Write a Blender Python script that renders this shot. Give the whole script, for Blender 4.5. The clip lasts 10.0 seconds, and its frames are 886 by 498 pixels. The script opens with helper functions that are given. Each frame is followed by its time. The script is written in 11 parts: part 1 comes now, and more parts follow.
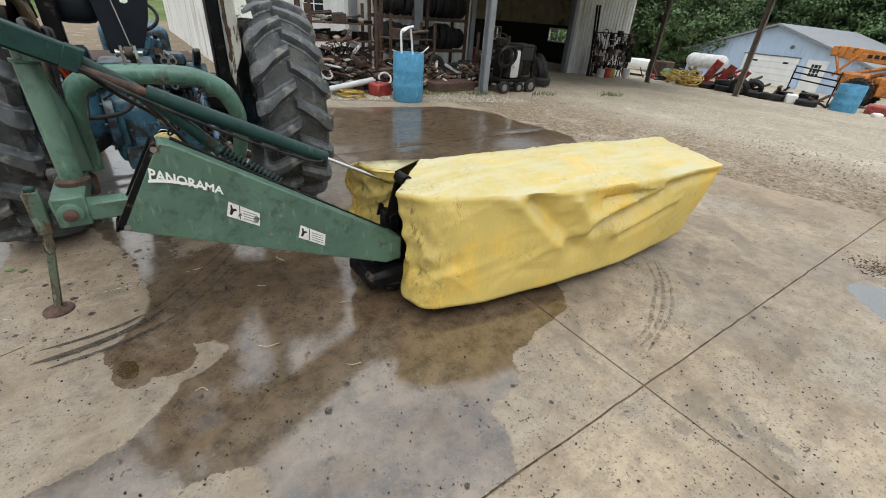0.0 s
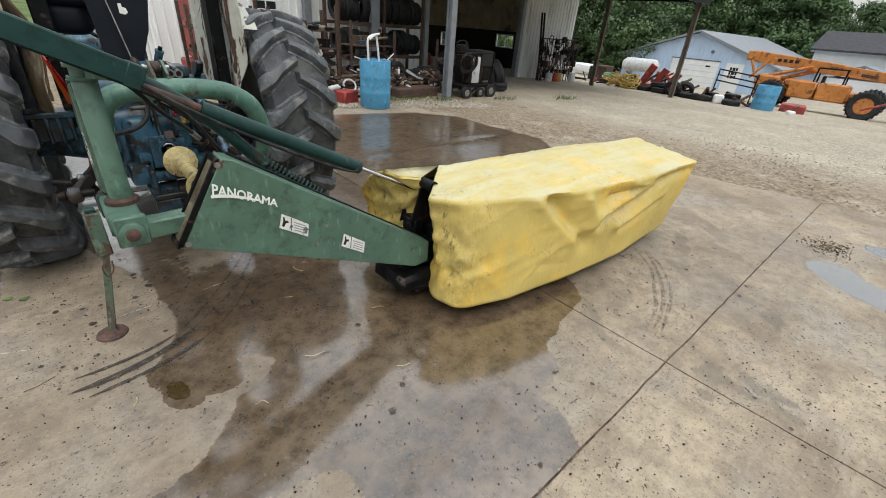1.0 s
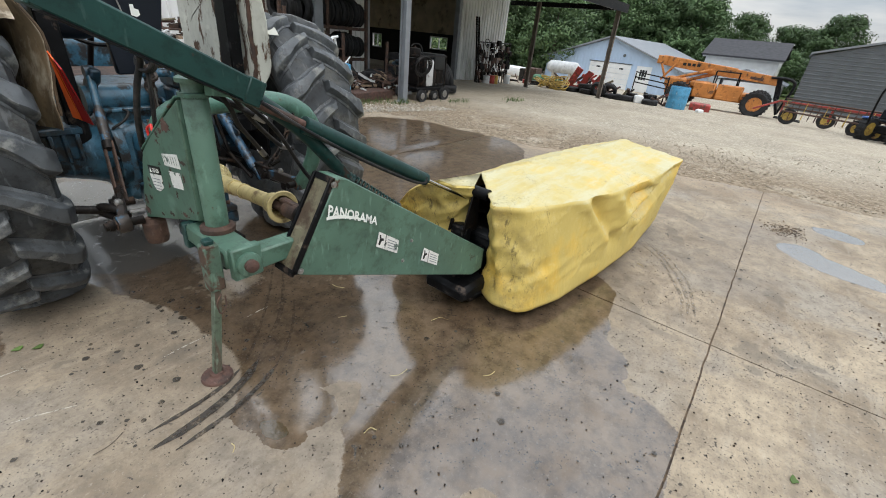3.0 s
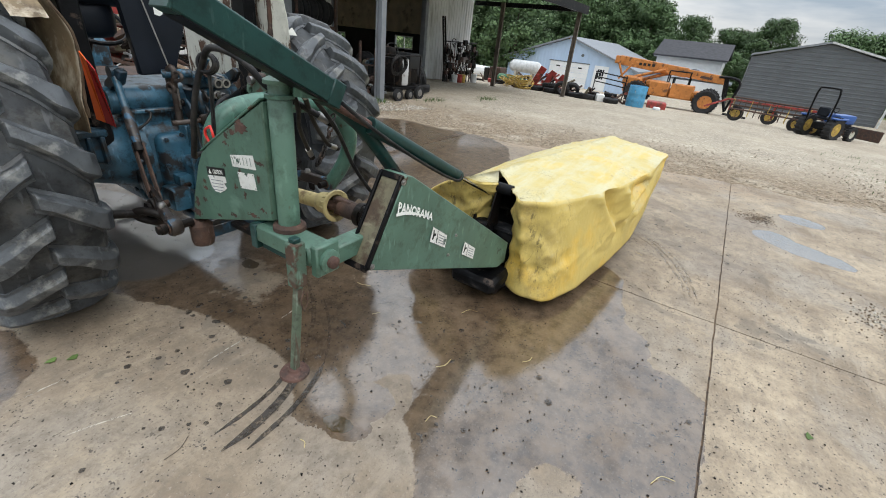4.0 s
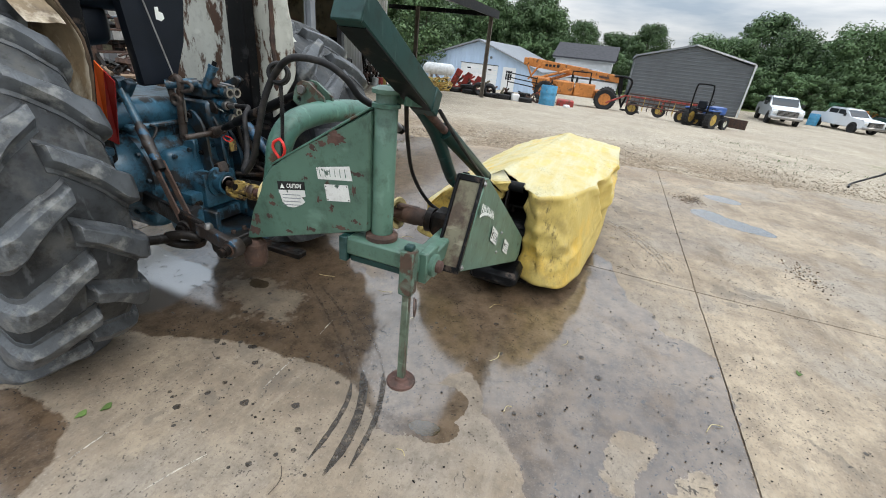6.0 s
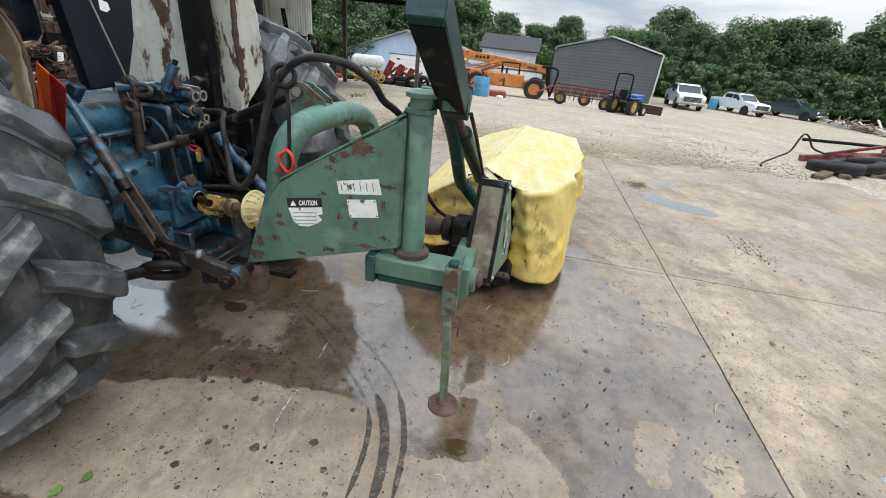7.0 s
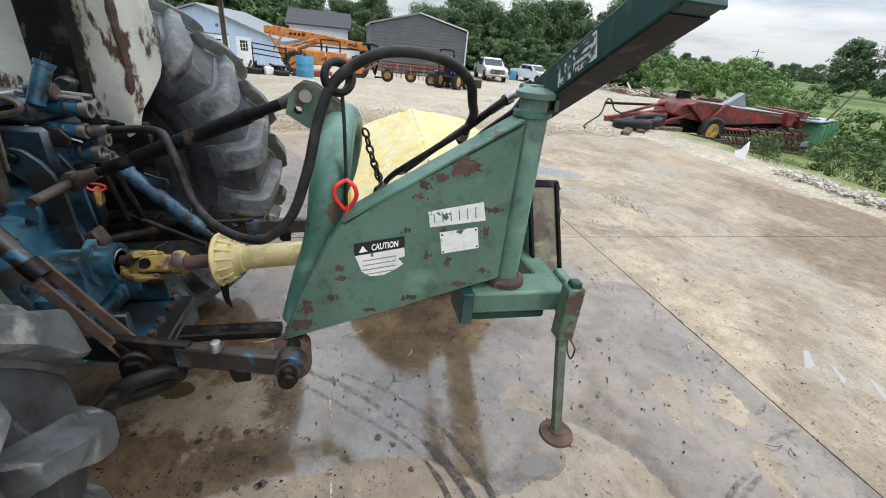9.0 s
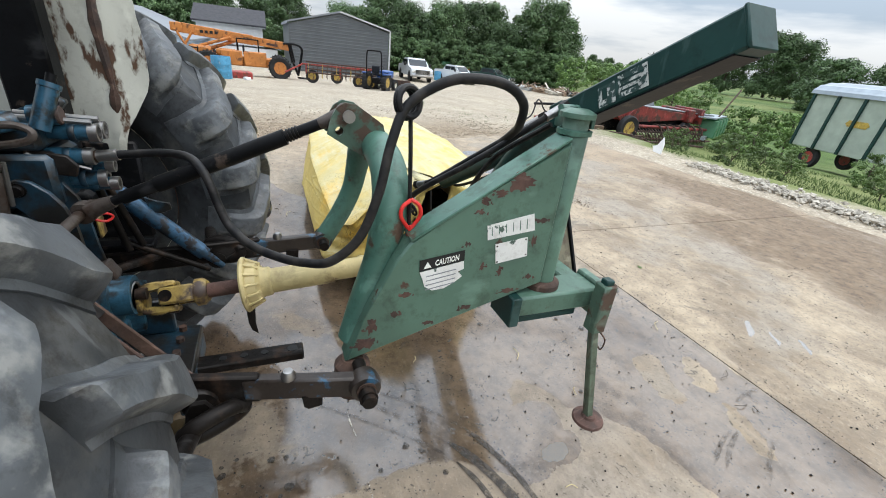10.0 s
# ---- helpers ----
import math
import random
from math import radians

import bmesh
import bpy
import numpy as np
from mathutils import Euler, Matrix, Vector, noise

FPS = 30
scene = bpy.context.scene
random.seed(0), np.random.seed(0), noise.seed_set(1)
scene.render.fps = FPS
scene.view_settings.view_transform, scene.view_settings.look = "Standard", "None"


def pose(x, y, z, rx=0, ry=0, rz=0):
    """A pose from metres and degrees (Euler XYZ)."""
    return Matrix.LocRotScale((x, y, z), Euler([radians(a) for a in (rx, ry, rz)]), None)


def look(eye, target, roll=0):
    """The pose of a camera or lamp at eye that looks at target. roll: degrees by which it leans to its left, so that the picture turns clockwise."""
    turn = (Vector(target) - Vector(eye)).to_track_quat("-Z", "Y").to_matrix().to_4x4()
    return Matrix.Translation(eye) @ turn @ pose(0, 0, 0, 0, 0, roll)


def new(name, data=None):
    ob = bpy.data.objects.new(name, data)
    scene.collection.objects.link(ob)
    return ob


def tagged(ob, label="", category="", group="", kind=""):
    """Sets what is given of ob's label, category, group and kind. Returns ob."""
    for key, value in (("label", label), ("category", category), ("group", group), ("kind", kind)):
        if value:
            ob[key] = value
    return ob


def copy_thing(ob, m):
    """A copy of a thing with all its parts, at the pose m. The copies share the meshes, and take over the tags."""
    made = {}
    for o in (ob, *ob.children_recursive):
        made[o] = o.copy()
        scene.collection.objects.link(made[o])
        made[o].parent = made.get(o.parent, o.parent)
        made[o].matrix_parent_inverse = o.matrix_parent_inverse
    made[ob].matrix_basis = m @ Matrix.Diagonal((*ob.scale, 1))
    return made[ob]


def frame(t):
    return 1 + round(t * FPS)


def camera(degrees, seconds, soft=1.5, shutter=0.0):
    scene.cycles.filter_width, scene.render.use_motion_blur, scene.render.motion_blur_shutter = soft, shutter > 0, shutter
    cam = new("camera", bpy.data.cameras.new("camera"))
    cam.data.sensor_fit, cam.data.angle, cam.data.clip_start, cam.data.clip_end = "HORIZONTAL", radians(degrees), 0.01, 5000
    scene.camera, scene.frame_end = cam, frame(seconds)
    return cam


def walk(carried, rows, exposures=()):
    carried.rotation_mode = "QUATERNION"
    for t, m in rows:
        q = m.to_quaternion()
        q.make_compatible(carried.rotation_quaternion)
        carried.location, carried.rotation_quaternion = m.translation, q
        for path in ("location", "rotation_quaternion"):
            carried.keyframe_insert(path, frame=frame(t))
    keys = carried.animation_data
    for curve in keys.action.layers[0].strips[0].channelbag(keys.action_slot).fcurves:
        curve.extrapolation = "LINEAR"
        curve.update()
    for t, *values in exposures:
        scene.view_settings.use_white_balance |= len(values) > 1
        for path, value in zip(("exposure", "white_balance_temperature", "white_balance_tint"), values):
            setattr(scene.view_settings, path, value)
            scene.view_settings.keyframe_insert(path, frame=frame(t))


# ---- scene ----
cam = camera(93.8, 10.0, soft=1.0)
PATH = [
    (0, (0.346, -2.368, 1.619), (1.375, -0.964, 0.632), 4.3),
    (0.5, (0.179, -2.236, 1.633), (1.309, -0.903, 0.660), 4.4),
    (1, (-0.087, -2.171, 1.634), (1.122, -0.896, 0.679), 4.6),
    (1.5, (-0.304, -2.103, 1.655), (0.967, -0.879, 0.711), 4.9),
    (2, (-0.400, -1.939, 1.621), (0.923, -0.768, 0.684), 5.1),
    (2.5, (-0.468, -1.738, 1.618), (0.907, -0.624, 0.687), 5.3),
    (4, (-0.920, -1.331, 1.599), (0.605, -0.416, 0.684), 6.2),
    (4.5, (-0.975, -1.104, 1.575), (0.592, -0.255, 0.668), 6.1),
    (5, (-1.029, -0.947, 1.565), (0.580, -0.169, 0.669), 6.0),
    (6.5, (-1.351, -0.629, 1.555), (0.389, -0.164, 0.688), 6.2),
    (7, (-1.272, -0.403, 1.545), (0.500, -0.096, 0.671), 6.1),
    (7.5, (-1.226, -0.219, 1.514), (0.566, -0.098, 0.635), 5.9),
    (8, (-1.221, 0.021, 1.535), (0.568, -0.051, 0.645), 6.0),
    (8.5, (-1.176, 0.202, 1.519), (0.595, -0.055, 0.627), 5.8),
    (9, (-1.016, 0.384, 1.503), (0.723, -0.048, 0.617), 5.8),
    (9.5, (-0.957, 0.531, 1.509), (0.741, -0.065, 0.635), 6.1),
    (10, (-0.956, 0.724, 1.528), (0.694, -0.013, 0.672), 6.4),
]
walk(cam, [(t, look(eye, target, roll)) for t, eye, target, roll in PATH], [(0.0, -0.11, 7200, 10), (3.0, 0.0, 6930, 10), (6.5, 0.16, 6780, 10), (10.0, 0.30, 6760, 10)])

# ---- light: an overcast midday sky ----
world = bpy.data.worlds.new("overcast_sky")
scene.world = world
world.use_nodes = True
wn, wl = world.node_tree.nodes, world.node_tree.links
wn.clear()
w_out = wn.new("ShaderNodeOutputWorld")
w_bg = wn.new("ShaderNodeBackground")
w_sky = wn.new("ShaderNodeTexSky")
w_sky.sky_type, w_sky.sun_disc = "NISHITA", False
w_sky.sun_elevation, w_sky.sun_rotation = radians(58), radians(200)
w_tc = wn.new("ShaderNodeTexCoord")
w_map = wn.new("ShaderNodeMapping")
w_map.inputs["Scale"].default_value = (1.0, 1.0, 6.0)
w_noise = wn.new("ShaderNodeTexNoise")
w_noise.inputs["Scale"].default_value = 2.0
w_noise.inputs["Detail"].default_value = 6.0
w_noise.inputs["Roughness"].default_value = 0.55
w_ramp = wn.new("ShaderNodeValToRGB")
w_ramp.color_ramp.elements[0].position, w_ramp.color_ramp.elements[0].color = 0.40, (5.0, 6.2, 7.7, 1)
w_ramp.color_ramp.elements[1].position, w_ramp.color_ramp.elements[1].color = 0.58, (10.4, 11.0, 11.7, 1)
w_mix = wn.new("ShaderNodeMixRGB")
w_mix.inputs[0].default_value = 0.9
wl.new(w_tc.outputs["Generated"], w_map.inputs[0])
wl.new(w_map.outputs[0], w_noise.inputs["Vector"])
wl.new(w_noise.outputs[0], w_ramp.inputs[0])
wl.new(w_sky.outputs[0], w_mix.inputs[1])
wl.new(w_ramp.outputs[0], w_mix.inputs[2])
# an overcast dome is about three times as bright overhead as at the horizon
w_sep = wn.new("ShaderNodeSeparateXYZ")
wl.new(w_tc.outputs["Generated"], w_sep.inputs[0])
w_lift = wn.new("ShaderNodeMapRange")
w_lift.inputs[1].default_value, w_lift.inputs[2].default_value, w_lift.inputs[3].default_value, w_lift.inputs[4].default_value = 0.0, 1.0, 0.55, 2.80
wl.new(w_sep.outputs["Z"], w_lift.inputs[0])
w_mul = wn.new("ShaderNodeVectorMath")
w_mul.operation = "SCALE"
wl.new(w_mix.outputs[0], w_mul.inputs[0])
wl.new(w_lift.outputs[0], w_mul.inputs["Scale"])
wl.new(w_mul.outputs[0], w_bg.inputs[0])
w_bg.inputs[1].default_value = 0.102
wl.new(w_bg.outputs[0], w_out.inputs[0])

sun = new("sun", bpy.data.lights.new("sun", "SUN"))
sun.data.energy, sun.data.angle, sun.data.color = 0.9, radians(20), (1.0, 0.96, 0.9)
sun.rotation_euler = Euler((radians(32), 0, radians(-20)))

# ---- materials ----
def mat(name, color, rough=0.6, metal=0.0, vary=0.25, scale=8.0, bump=0.15, bscale=60.0, stain=None, stain_at=0.62,
        stain_scale=3.0, stain_rough=None, spec=0.5, soft=0.05, coat=0.0, depth=0.004, streak=(1, 1, 1), isle=0.0, grime=0.0, gscale=16.0):
    """A worn surface: base colour with two scales of variation, and an optional second colour (rust, dirt) in patches."""
    m = bpy.data.materials.new(name)
    m.use_nodes = True
    n, l = m.node_tree.nodes, m.node_tree.links
    b = n["Principled BSDF"]
    b.inputs["Roughness"].default_value, b.inputs["Metallic"].default_value = rough, metal
    b.inputs["Specular IOR Level"].default_value = spec
    b.inputs["Coat Weight"].default_value = coat
    tc = n.new("ShaderNodeTexCoord")
    mp = n.new("ShaderNodeMapping")
    mp.inputs["Scale"].default_value = streak
    l.new(tc.outputs["Object"], mp.inputs[0])
    big = n.new("ShaderNodeTexNoise")
    big.inputs["Scale"].default_value, big.inputs["Detail"].default_value = scale, 6
    l.new(mp.outputs[0], big.inputs["Vector"])
    dark = tuple(c * (1 - vary) for c in color)
    light = tuple(min(1, c * (1 + vary * 0.7)) for c in color)
    rp = n.new("ShaderNodeValToRGB")
    rp.color_ramp.elements[0].position, rp.color_ramp.elements[0].color = 0.3, (*dark, 1)
    rp.color_ramp.elements[1].position, rp.color_ramp.elements[1].color = 0.7, (*light, 1)
    l.new(big.outputs[0], rp.inputs[0])
    col = rp.outputs[0]
    if isle:
        oi = n.new("ShaderNodeNewGeometry")
        hs = n.new("ShaderNodeHueSaturation")
        mr = n.new("ShaderNodeMapRange")
        mr.inputs["To Min"].default_value, mr.inputs["To Max"].default_value = 1 - isle, 1 + isle
        l.new(oi.outputs["Random Per Island"], mr.inputs[0])
        l.new(mr.outputs[0], hs.inputs["Value"])
        l.new(col, hs.inputs["Color"])
        col = hs.outputs[0]
    if stain:
        sn = n.new("ShaderNodeTexNoise")
        sn.inputs["Scale"].default_value, sn.inputs["Detail"].default_value, sn.inputs["Roughness"].default_value = stain_scale, 8, 0.62
        off = n.new("ShaderNodeVectorMath")
        off.inputs[1].default_value = (3.7, 1.3, 8.1)
        l.new(mp.outputs[0], off.inputs[0])
        l.new(off.outputs[0], sn.inputs["Vector"])
        sr = n.new("ShaderNodeMapRange")
        sr.inputs["From Min"].default_value, sr.inputs["From Max"].default_value = stain_at - soft, stain_at + soft
        l.new(sn.outputs[0], sr.inputs[0])
        mx = n.new("ShaderNodeMixRGB")
        mx.inputs[2].default_value = (*stain, 1)
        l.new(sr.outputs[0], mx.inputs[0])
        l.new(col, mx.inputs[1])
        col = mx.outputs[0]
        if stain_rough is not None:
            rr = n.new("ShaderNodeMapRange")
            rr.inputs["To Min"].default_value, rr.inputs["To Max"].default_value = rough, stain_rough
            l.new(sr.outputs[0], rr.inputs[0])
            l.new(rr.outputs[0], b.inputs["Roughness"])
    if grime:
        gn = n.new("ShaderNodeTexNoise")
        gn.inputs["Scale"].default_value, gn.inputs["Detail"].default_value, gn.inputs["Roughness"].default_value = gscale, 9, 0.75
        l.new(tc.outputs["Object"], gn.inputs["Vector"])
        gr = n.new("ShaderNodeMapRange")
        gr.inputs["From Min"].default_value, gr.inputs["From Max"].default_value, gr.inputs["To Max"].default_value = 0.50, 0.64, grime
        l.new(gn.outputs[0], gr.inputs[0])
        gm = n.new("ShaderNodeMixRGB")
        gm.blend_type = "MULTIPLY"
        gm.inputs[2].default_value = (0.34, 0.29, 0.25, 1)
        l.new(gr.outputs[0], gm.inputs[0])
        l.new(col, gm.inputs[1])
        sc = n.new("ShaderNodeTexNoise")
        sc.inputs["Scale"].default_value, sc.inputs["Detail"].default_value = gscale * 2.2, 6
        sm = n.new("ShaderNodeMapping")
        sm.inputs["Scale"].default_value, sm.inputs["Rotation"].default_value = (1.0, 0.16, 0.30), (0.5, 0.3, 0.8)
        l.new(tc.outputs["Object"], sm.inputs[0])
        l.new(sm.outputs[0], sc.inputs["Vector"])
        sq = n.new("ShaderNodeMapRange")
        sq.inputs["From Min"].default_value, sq.inputs["From Max"].default_value, sq.inputs["To Max"].default_value = 0.60, 0.68, grime * 0.6
        l.new(sc.outputs[0], sq.inputs[0])
        sx = n.new("ShaderNodeMixRGB")
        sx.inputs[2].default_value = (*[min(1, 0.06 + c * 1.9) for c in color], 1)
        l.new(sq.outputs[0], sx.inputs[0])
        l.new(gm.outputs[0], sx.inputs[1])
        col = sx.outputs[0]
    l.new(col, b.inputs["Base Color"])
    if bump:
        fine = n.new("ShaderNodeTexNoise")
        fine.inputs["Scale"].default_value, fine.inputs["Detail"].default_value = bscale, 5
        l.new(tc.outputs["Object"], fine.inputs["Vector"])
        bp = n.new("ShaderNodeBump")
        bp.inputs["Strength"].default_value, bp.inputs["Distance"].default_value = bump, depth
        l.new(fine.outputs[0], bp.inputs["Height"])
        l.new(bp.outputs[0], b.inputs["Normal"])
    return m


M = {
    "green": mat("faded_green_paint", (0.076, 0.150, 0.110), 0.44, vary=0.22, scale=5, bump=0.08, bscale=40, stain=(0.075, 0.042, 0.028), stain_at=0.665, stain_scale=11, soft=0.02, stain_rough=0.85, grime=0.55, gscale=14),
    "green_dark": mat("dark_green_paint", (0.009, 0.040, 0.036), 0.42, spec=0.28, vary=0.25, scale=6, bump=0.08, stain=(0.05, 0.03, 0.02), stain_at=0.67, stain_scale=9, soft=0.02, stain_rough=0.7, grime=0.5),
    "green_tube": mat("weathered_green_tube", (0.060, 0.146, 0.110), 0.42, vary=0.25, scale=5, bump=0.08, stain=(0.08, 0.046, 0.028), stain_at=0.645, stain_scale=8, soft=0.025, stain_rough=0.8, grime=0.6),
    "green_rust": mat("rust_eaten_green_paint", (0.070, 0.125, 0.090), 0.5, vary=0.25, scale=8, bump=0.15, stain=(0.075, 0.045, 0.030), stain_at=0.52, stain_scale=14, soft=0.03, stain_rough=0.85, grime=0.6),
    "green_worn": mat("scraped_green_steel", (0.085, 0.115, 0.078), 0.5, vary=0.3, scale=14, bump=0.15, stain=(0.085, 0.060, 0.042), stain_at=0.56, stain_scale=26, soft=0.06, stain_rough=0.85, streak=(1, 1, 0.25), grime=0.7, gscale=34),
    "olive": mat("rusty_olive_plate", (0.15, 0.135, 0.085), 0.6, vary=0.3, scale=7, stain=(0.07, 0.045, 0.028), stain_at=0.56, stain_scale=9, soft=0.06, grime=0.6, gscale=30),
    "worn_iron": mat("worn_brown_iron", (0.080, 0.066, 0.058), 0.52, spec=0.4, metal=0.25, vary=0.4, scale=14, bump=0.3, bscale=70, stain=(0.045, 0.028, 0.020), stain_at=0.54, stain_scale=18, soft=0.06, grime=0.5, gscale=30),
    "blue_gloss": mat("glossy_blue_paint", (0.022, 0.085, 0.140), 0.28, spec=0.6, vary=0.4, scale=12, bump=0.15, stain=(0.012, 0.012, 0.012), stain_at=0.55, stain_scale=22, soft=0.05, grime=0.6, gscale=30),
    "blue_chipped": mat("chipped_blue_paint", (0.026, 0.082, 0.150), 0.40, vary=0.45, scale=10, bump=0.3, stain=(0.014, 0.014, 0.016), stain_at=0.52, stain_scale=22, soft=0.03, grime=0.7, gscale=24),
    "rust": mat("rusty_steel", (0.080, 0.043, 0.029), 0.85, vary=0.45, scale=14, bump=0.3, bscale=90, stain=(0.045, 0.030, 0.025), stain_at=0.53, stain_scale=9, soft=0.08, grime=0.6, gscale=30),
    "redrust": mat("red_oxide_steel", (0.092, 0.047, 0.036), 0.8, vary=0.4, scale=18, bump=0.3, stain=(0.055, 0.034, 0.027), stain_at=0.53, stain_scale=14, grime=0.6, gscale=40),
    "dark_steel": mat("greasy_dark_steel", (0.013, 0.011, 0.010), 0.42, spec=0.16, metal=0.3, vary=0.45, scale=12, bump=0.35, stain=(0.060, 0.038, 0.027), stain_at=0.61, stain_scale=9, soft=0.06, stain_rough=0.8, grime=0.5),
    "steel": mat("bare_worn_steel", (0.35, 0.34, 0.33), 0.35, metal=0.9, vary=0.25, scale=14, bump=0.08),
    "chrome": mat("chromed_rod", (0.62, 0.61, 0.60), 0.12, metal=1.0, vary=0.05, bump=0.0),
    "black_paint": mat("black_paint", (0.006, 0.0063, 0.0072), 0.42, spec=0.12, vary=0.35, scale=9, bump=0.1, stain=(0.06, 0.045, 0.036), stain_at=0.62, stain_scale=11, soft=0.03, grime=0.5),
    "rubber": mat("hose_rubber", (0.010, 0.010, 0.011), 0.5, spec=0.22, vary=0.35, scale=20, bump=0.15, stain=(0.05, 0.045, 0.04), stain_at=0.6, stain_scale=14, soft=0.15),
    "tyre": mat("worn_tyre_rubber", (0.042, 0.046, 0.050), 0.50, spec=0.26, vary=0.5, scale=6, bump=0.55, bscale=24, stain=(0.10, 0.098, 0.09), stain_at=0.60, stain_scale=6, soft=0.10, stain_rough=0.85, grime=0.75, gscale=13),
    "tyre_far": mat("old_tyre_rubber", (0.022, 0.022, 0.023), 0.7, spec=0.28, vary=0.4, scale=6, bump=0.2),
    "blue": mat("worn_blue_paint", (0.027, 0.096, 0.150), 0.34, vary=0.50, scale=7, bump=0.3, bscale=45, stain=(0.014, 0.014, 0.015), stain_at=0.555, stain_scale=9, soft=0.04, stain_rough=0.5, grime=0.8),
    "blue_grimy": mat("grimy_blue_paint", (0.014, 0.050, 0.082), 0.38, vary=0.45, scale=9, bump=0.3, stain=(0.016, 0.014, 0.012), stain_at=0.51, stain_scale=8, soft=0.06, grime=0.7),
    "white_sheet": mat("chipped_white_sheet", (0.50, 0.50, 0.44), 0.5, vary=0.16, scale=4, bump=0.12, stain=(0.085, 0.045, 0.026), stain_at=0.560, stain_scale=6, soft=0.025, stain_rough=0.9, streak=(1.6, 1.6, 0.7), grime=0.25),
    "white_rust": mat("chipped_white_fender", (0.50, 0.50, 0.42), 0.5, vary=0.2, scale=5, bump=0.12, stain=(0.10, 0.045, 0.024), stain_at=0.54, stain_scale=5.5, soft=0.018, stain_rough=0.9, streak=(1.6, 1.6, 0.5), grime=0.5),
    "yellow_guard": mat("dusty_yellow_plastic", (0.53, 0.43, 0.205), 0.5, vary=0.2, scale=9, bump=0.1, stain=(0.18, 0.115, 0.05), stain_at=0.61, stain_scale=10, soft=0.05, grime=0.4),
    "yellow_metal": mat("greasy_yellow_yoke", (0.36, 0.25, 0.07), 0.45, vary=0.35, scale=14, bump=0.15, stain=(0.05, 0.028, 0.018), stain_at=0.52, stain_scale=16, soft=0.05, grime=0.5),
    "red_plastic": mat("red_plastic", (0.62, 0.025, 0.02), 0.35, vary=0.15, bump=0.0),
    "orange_lens": mat("orange_lens", (0.72, 0.12, 0.025), 0.25, vary=0.12, bump=0.05),
    "red_lens": mat("dark_red_lens", (0.33, 0.016, 0.014), 0.25, vary=0.2, bump=0.05),
    "sticker": mat("scuffed_white_sticker", (0.70, 0.70, 0.67), 0.5, vary=0.1, scale=20, bump=0.03, stain=(0.06, 0.10, 0.08), stain_at=0.62, stain_scale=26, soft=0.02, grime=0.3, gscale=40),
    "ink": mat("black_ink", (0.015, 0.016, 0.016), 0.5, spec=0.28, vary=0.1, bump=0),
    "decal_white": mat("white_decal_letters", (0.78, 0.80, 0.76), 0.45, vary=0.08, scale=30, bump=0),
    "white": mat("white_paint", (0.72, 0.73, 0.73), 0.5, vary=0.08, scale=2, bump=0.05),
    "white_grey": mat("weathered_white_metal", (0.50, 0.51, 0.51), 0.5, vary=0.2, scale=5, bump=0.08, stain=(0.16, 0.13, 0.10), stain_at=0.66, stain_scale=5),
    "barrel_blue": mat("blue_plastic_drum", (0.06, 0.27, 0.45), 0.45, vary=0.12, scale=4, bump=0.06, stain=(0.26, 0.33, 0.36), stain_at=0.64, stain_scale=7, grime=0.5, gscale=9),
    "post_grey": mat("galvanised_post", (0.23, 0.245, 0.265), 0.5, metal=0.3, vary=0.15, scale=4, bump=0.06, stain=(0.09, 0.10, 0.11), stain_at=0.68, stain_scale=3),
    "panel_white": mat("white_ribbed_steel", (0.76, 0.77, 0.77), 0.45, vary=0.08, scale=1.2, bump=0.03, stain=(0.38, 0.37, 0.35), stain_at=0.62, stain_scale=2, streak=(1, 1, 0.2), soft=0.1),
    "panel_blue": mat("pale_blue_siding", (0.42, 0.54, 0.70), 0.5, vary=0.08, scale=1.5, bump=0.03, streak=(1, 1, 0.3)),
    "panel_grey": mat("grey_ribbed_steel", (0.105, 0.115, 0.125), 0.45, vary=0.12, scale=1.2, bump=0.03),
    "roof_grey": mat("grey_roofing", (0.20, 0.215, 0.235), 0.6, vary=0.12, scale=2, bump=0.1),
    "shingle": mat("dark_shingles", (0.060, 0.060, 0.066), 0.85, spec=0.2, vary=0.2, scale=3, bump=0.2),
    "roof_white": mat("pale_metal_roof", (0.50, 0.53, 0.57), 0.4, vary=0.1, scale=2, bump=0.03),
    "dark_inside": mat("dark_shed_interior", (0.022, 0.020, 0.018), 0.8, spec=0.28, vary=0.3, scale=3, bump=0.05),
    "orange": mat("orange_machine_paint", (0.52, 0.19, 0.042), 0.5, vary=0.2, scale=2.5, bump=0.05, stain=(0.16, 0.065, 0.025), stain_at=0.60, stain_scale=3.5, soft=0.03, grime=0.7, gscale=5),
    "red_machine": mat("weathered_red_paint", (0.215, 0.026, 0.021), 0.55, vary=0.45, scale=3, bump=0.10, stain=(0.060, 0.030, 0.022), stain_at=0.53, stain_scale=4, soft=0.05, grime=0.8, gscale=7),
    "red": mat("faded_red_paint", (0.33, 0.038, 0.030), 0.55, vary=0.3, scale=4, bump=0.08, stain=(0.10, 0.04, 0.026), stain_at=0.56, stain_scale=5, soft=0.04, grime=0.7, gscale=8),
    "yellow": mat("faded_yellow_paint", (0.46, 0.31, 0.06), 0.55, vary=0.25, scale=5, bump=0.05, stain=(0.17, 0.09, 0.04), stain_at=0.57, stain_scale=6, grime=0.6, gscale=9),
    "link_blue": mat("rusty_link_with_blue_traces", (0.030, 0.022, 0.018), 0.45, vary=0.4, scale=14, bump=0.3, stain=(0.025, 0.09, 0.16), stain_at=0.60, stain_scale=16, soft=0.03, grime=0.6),
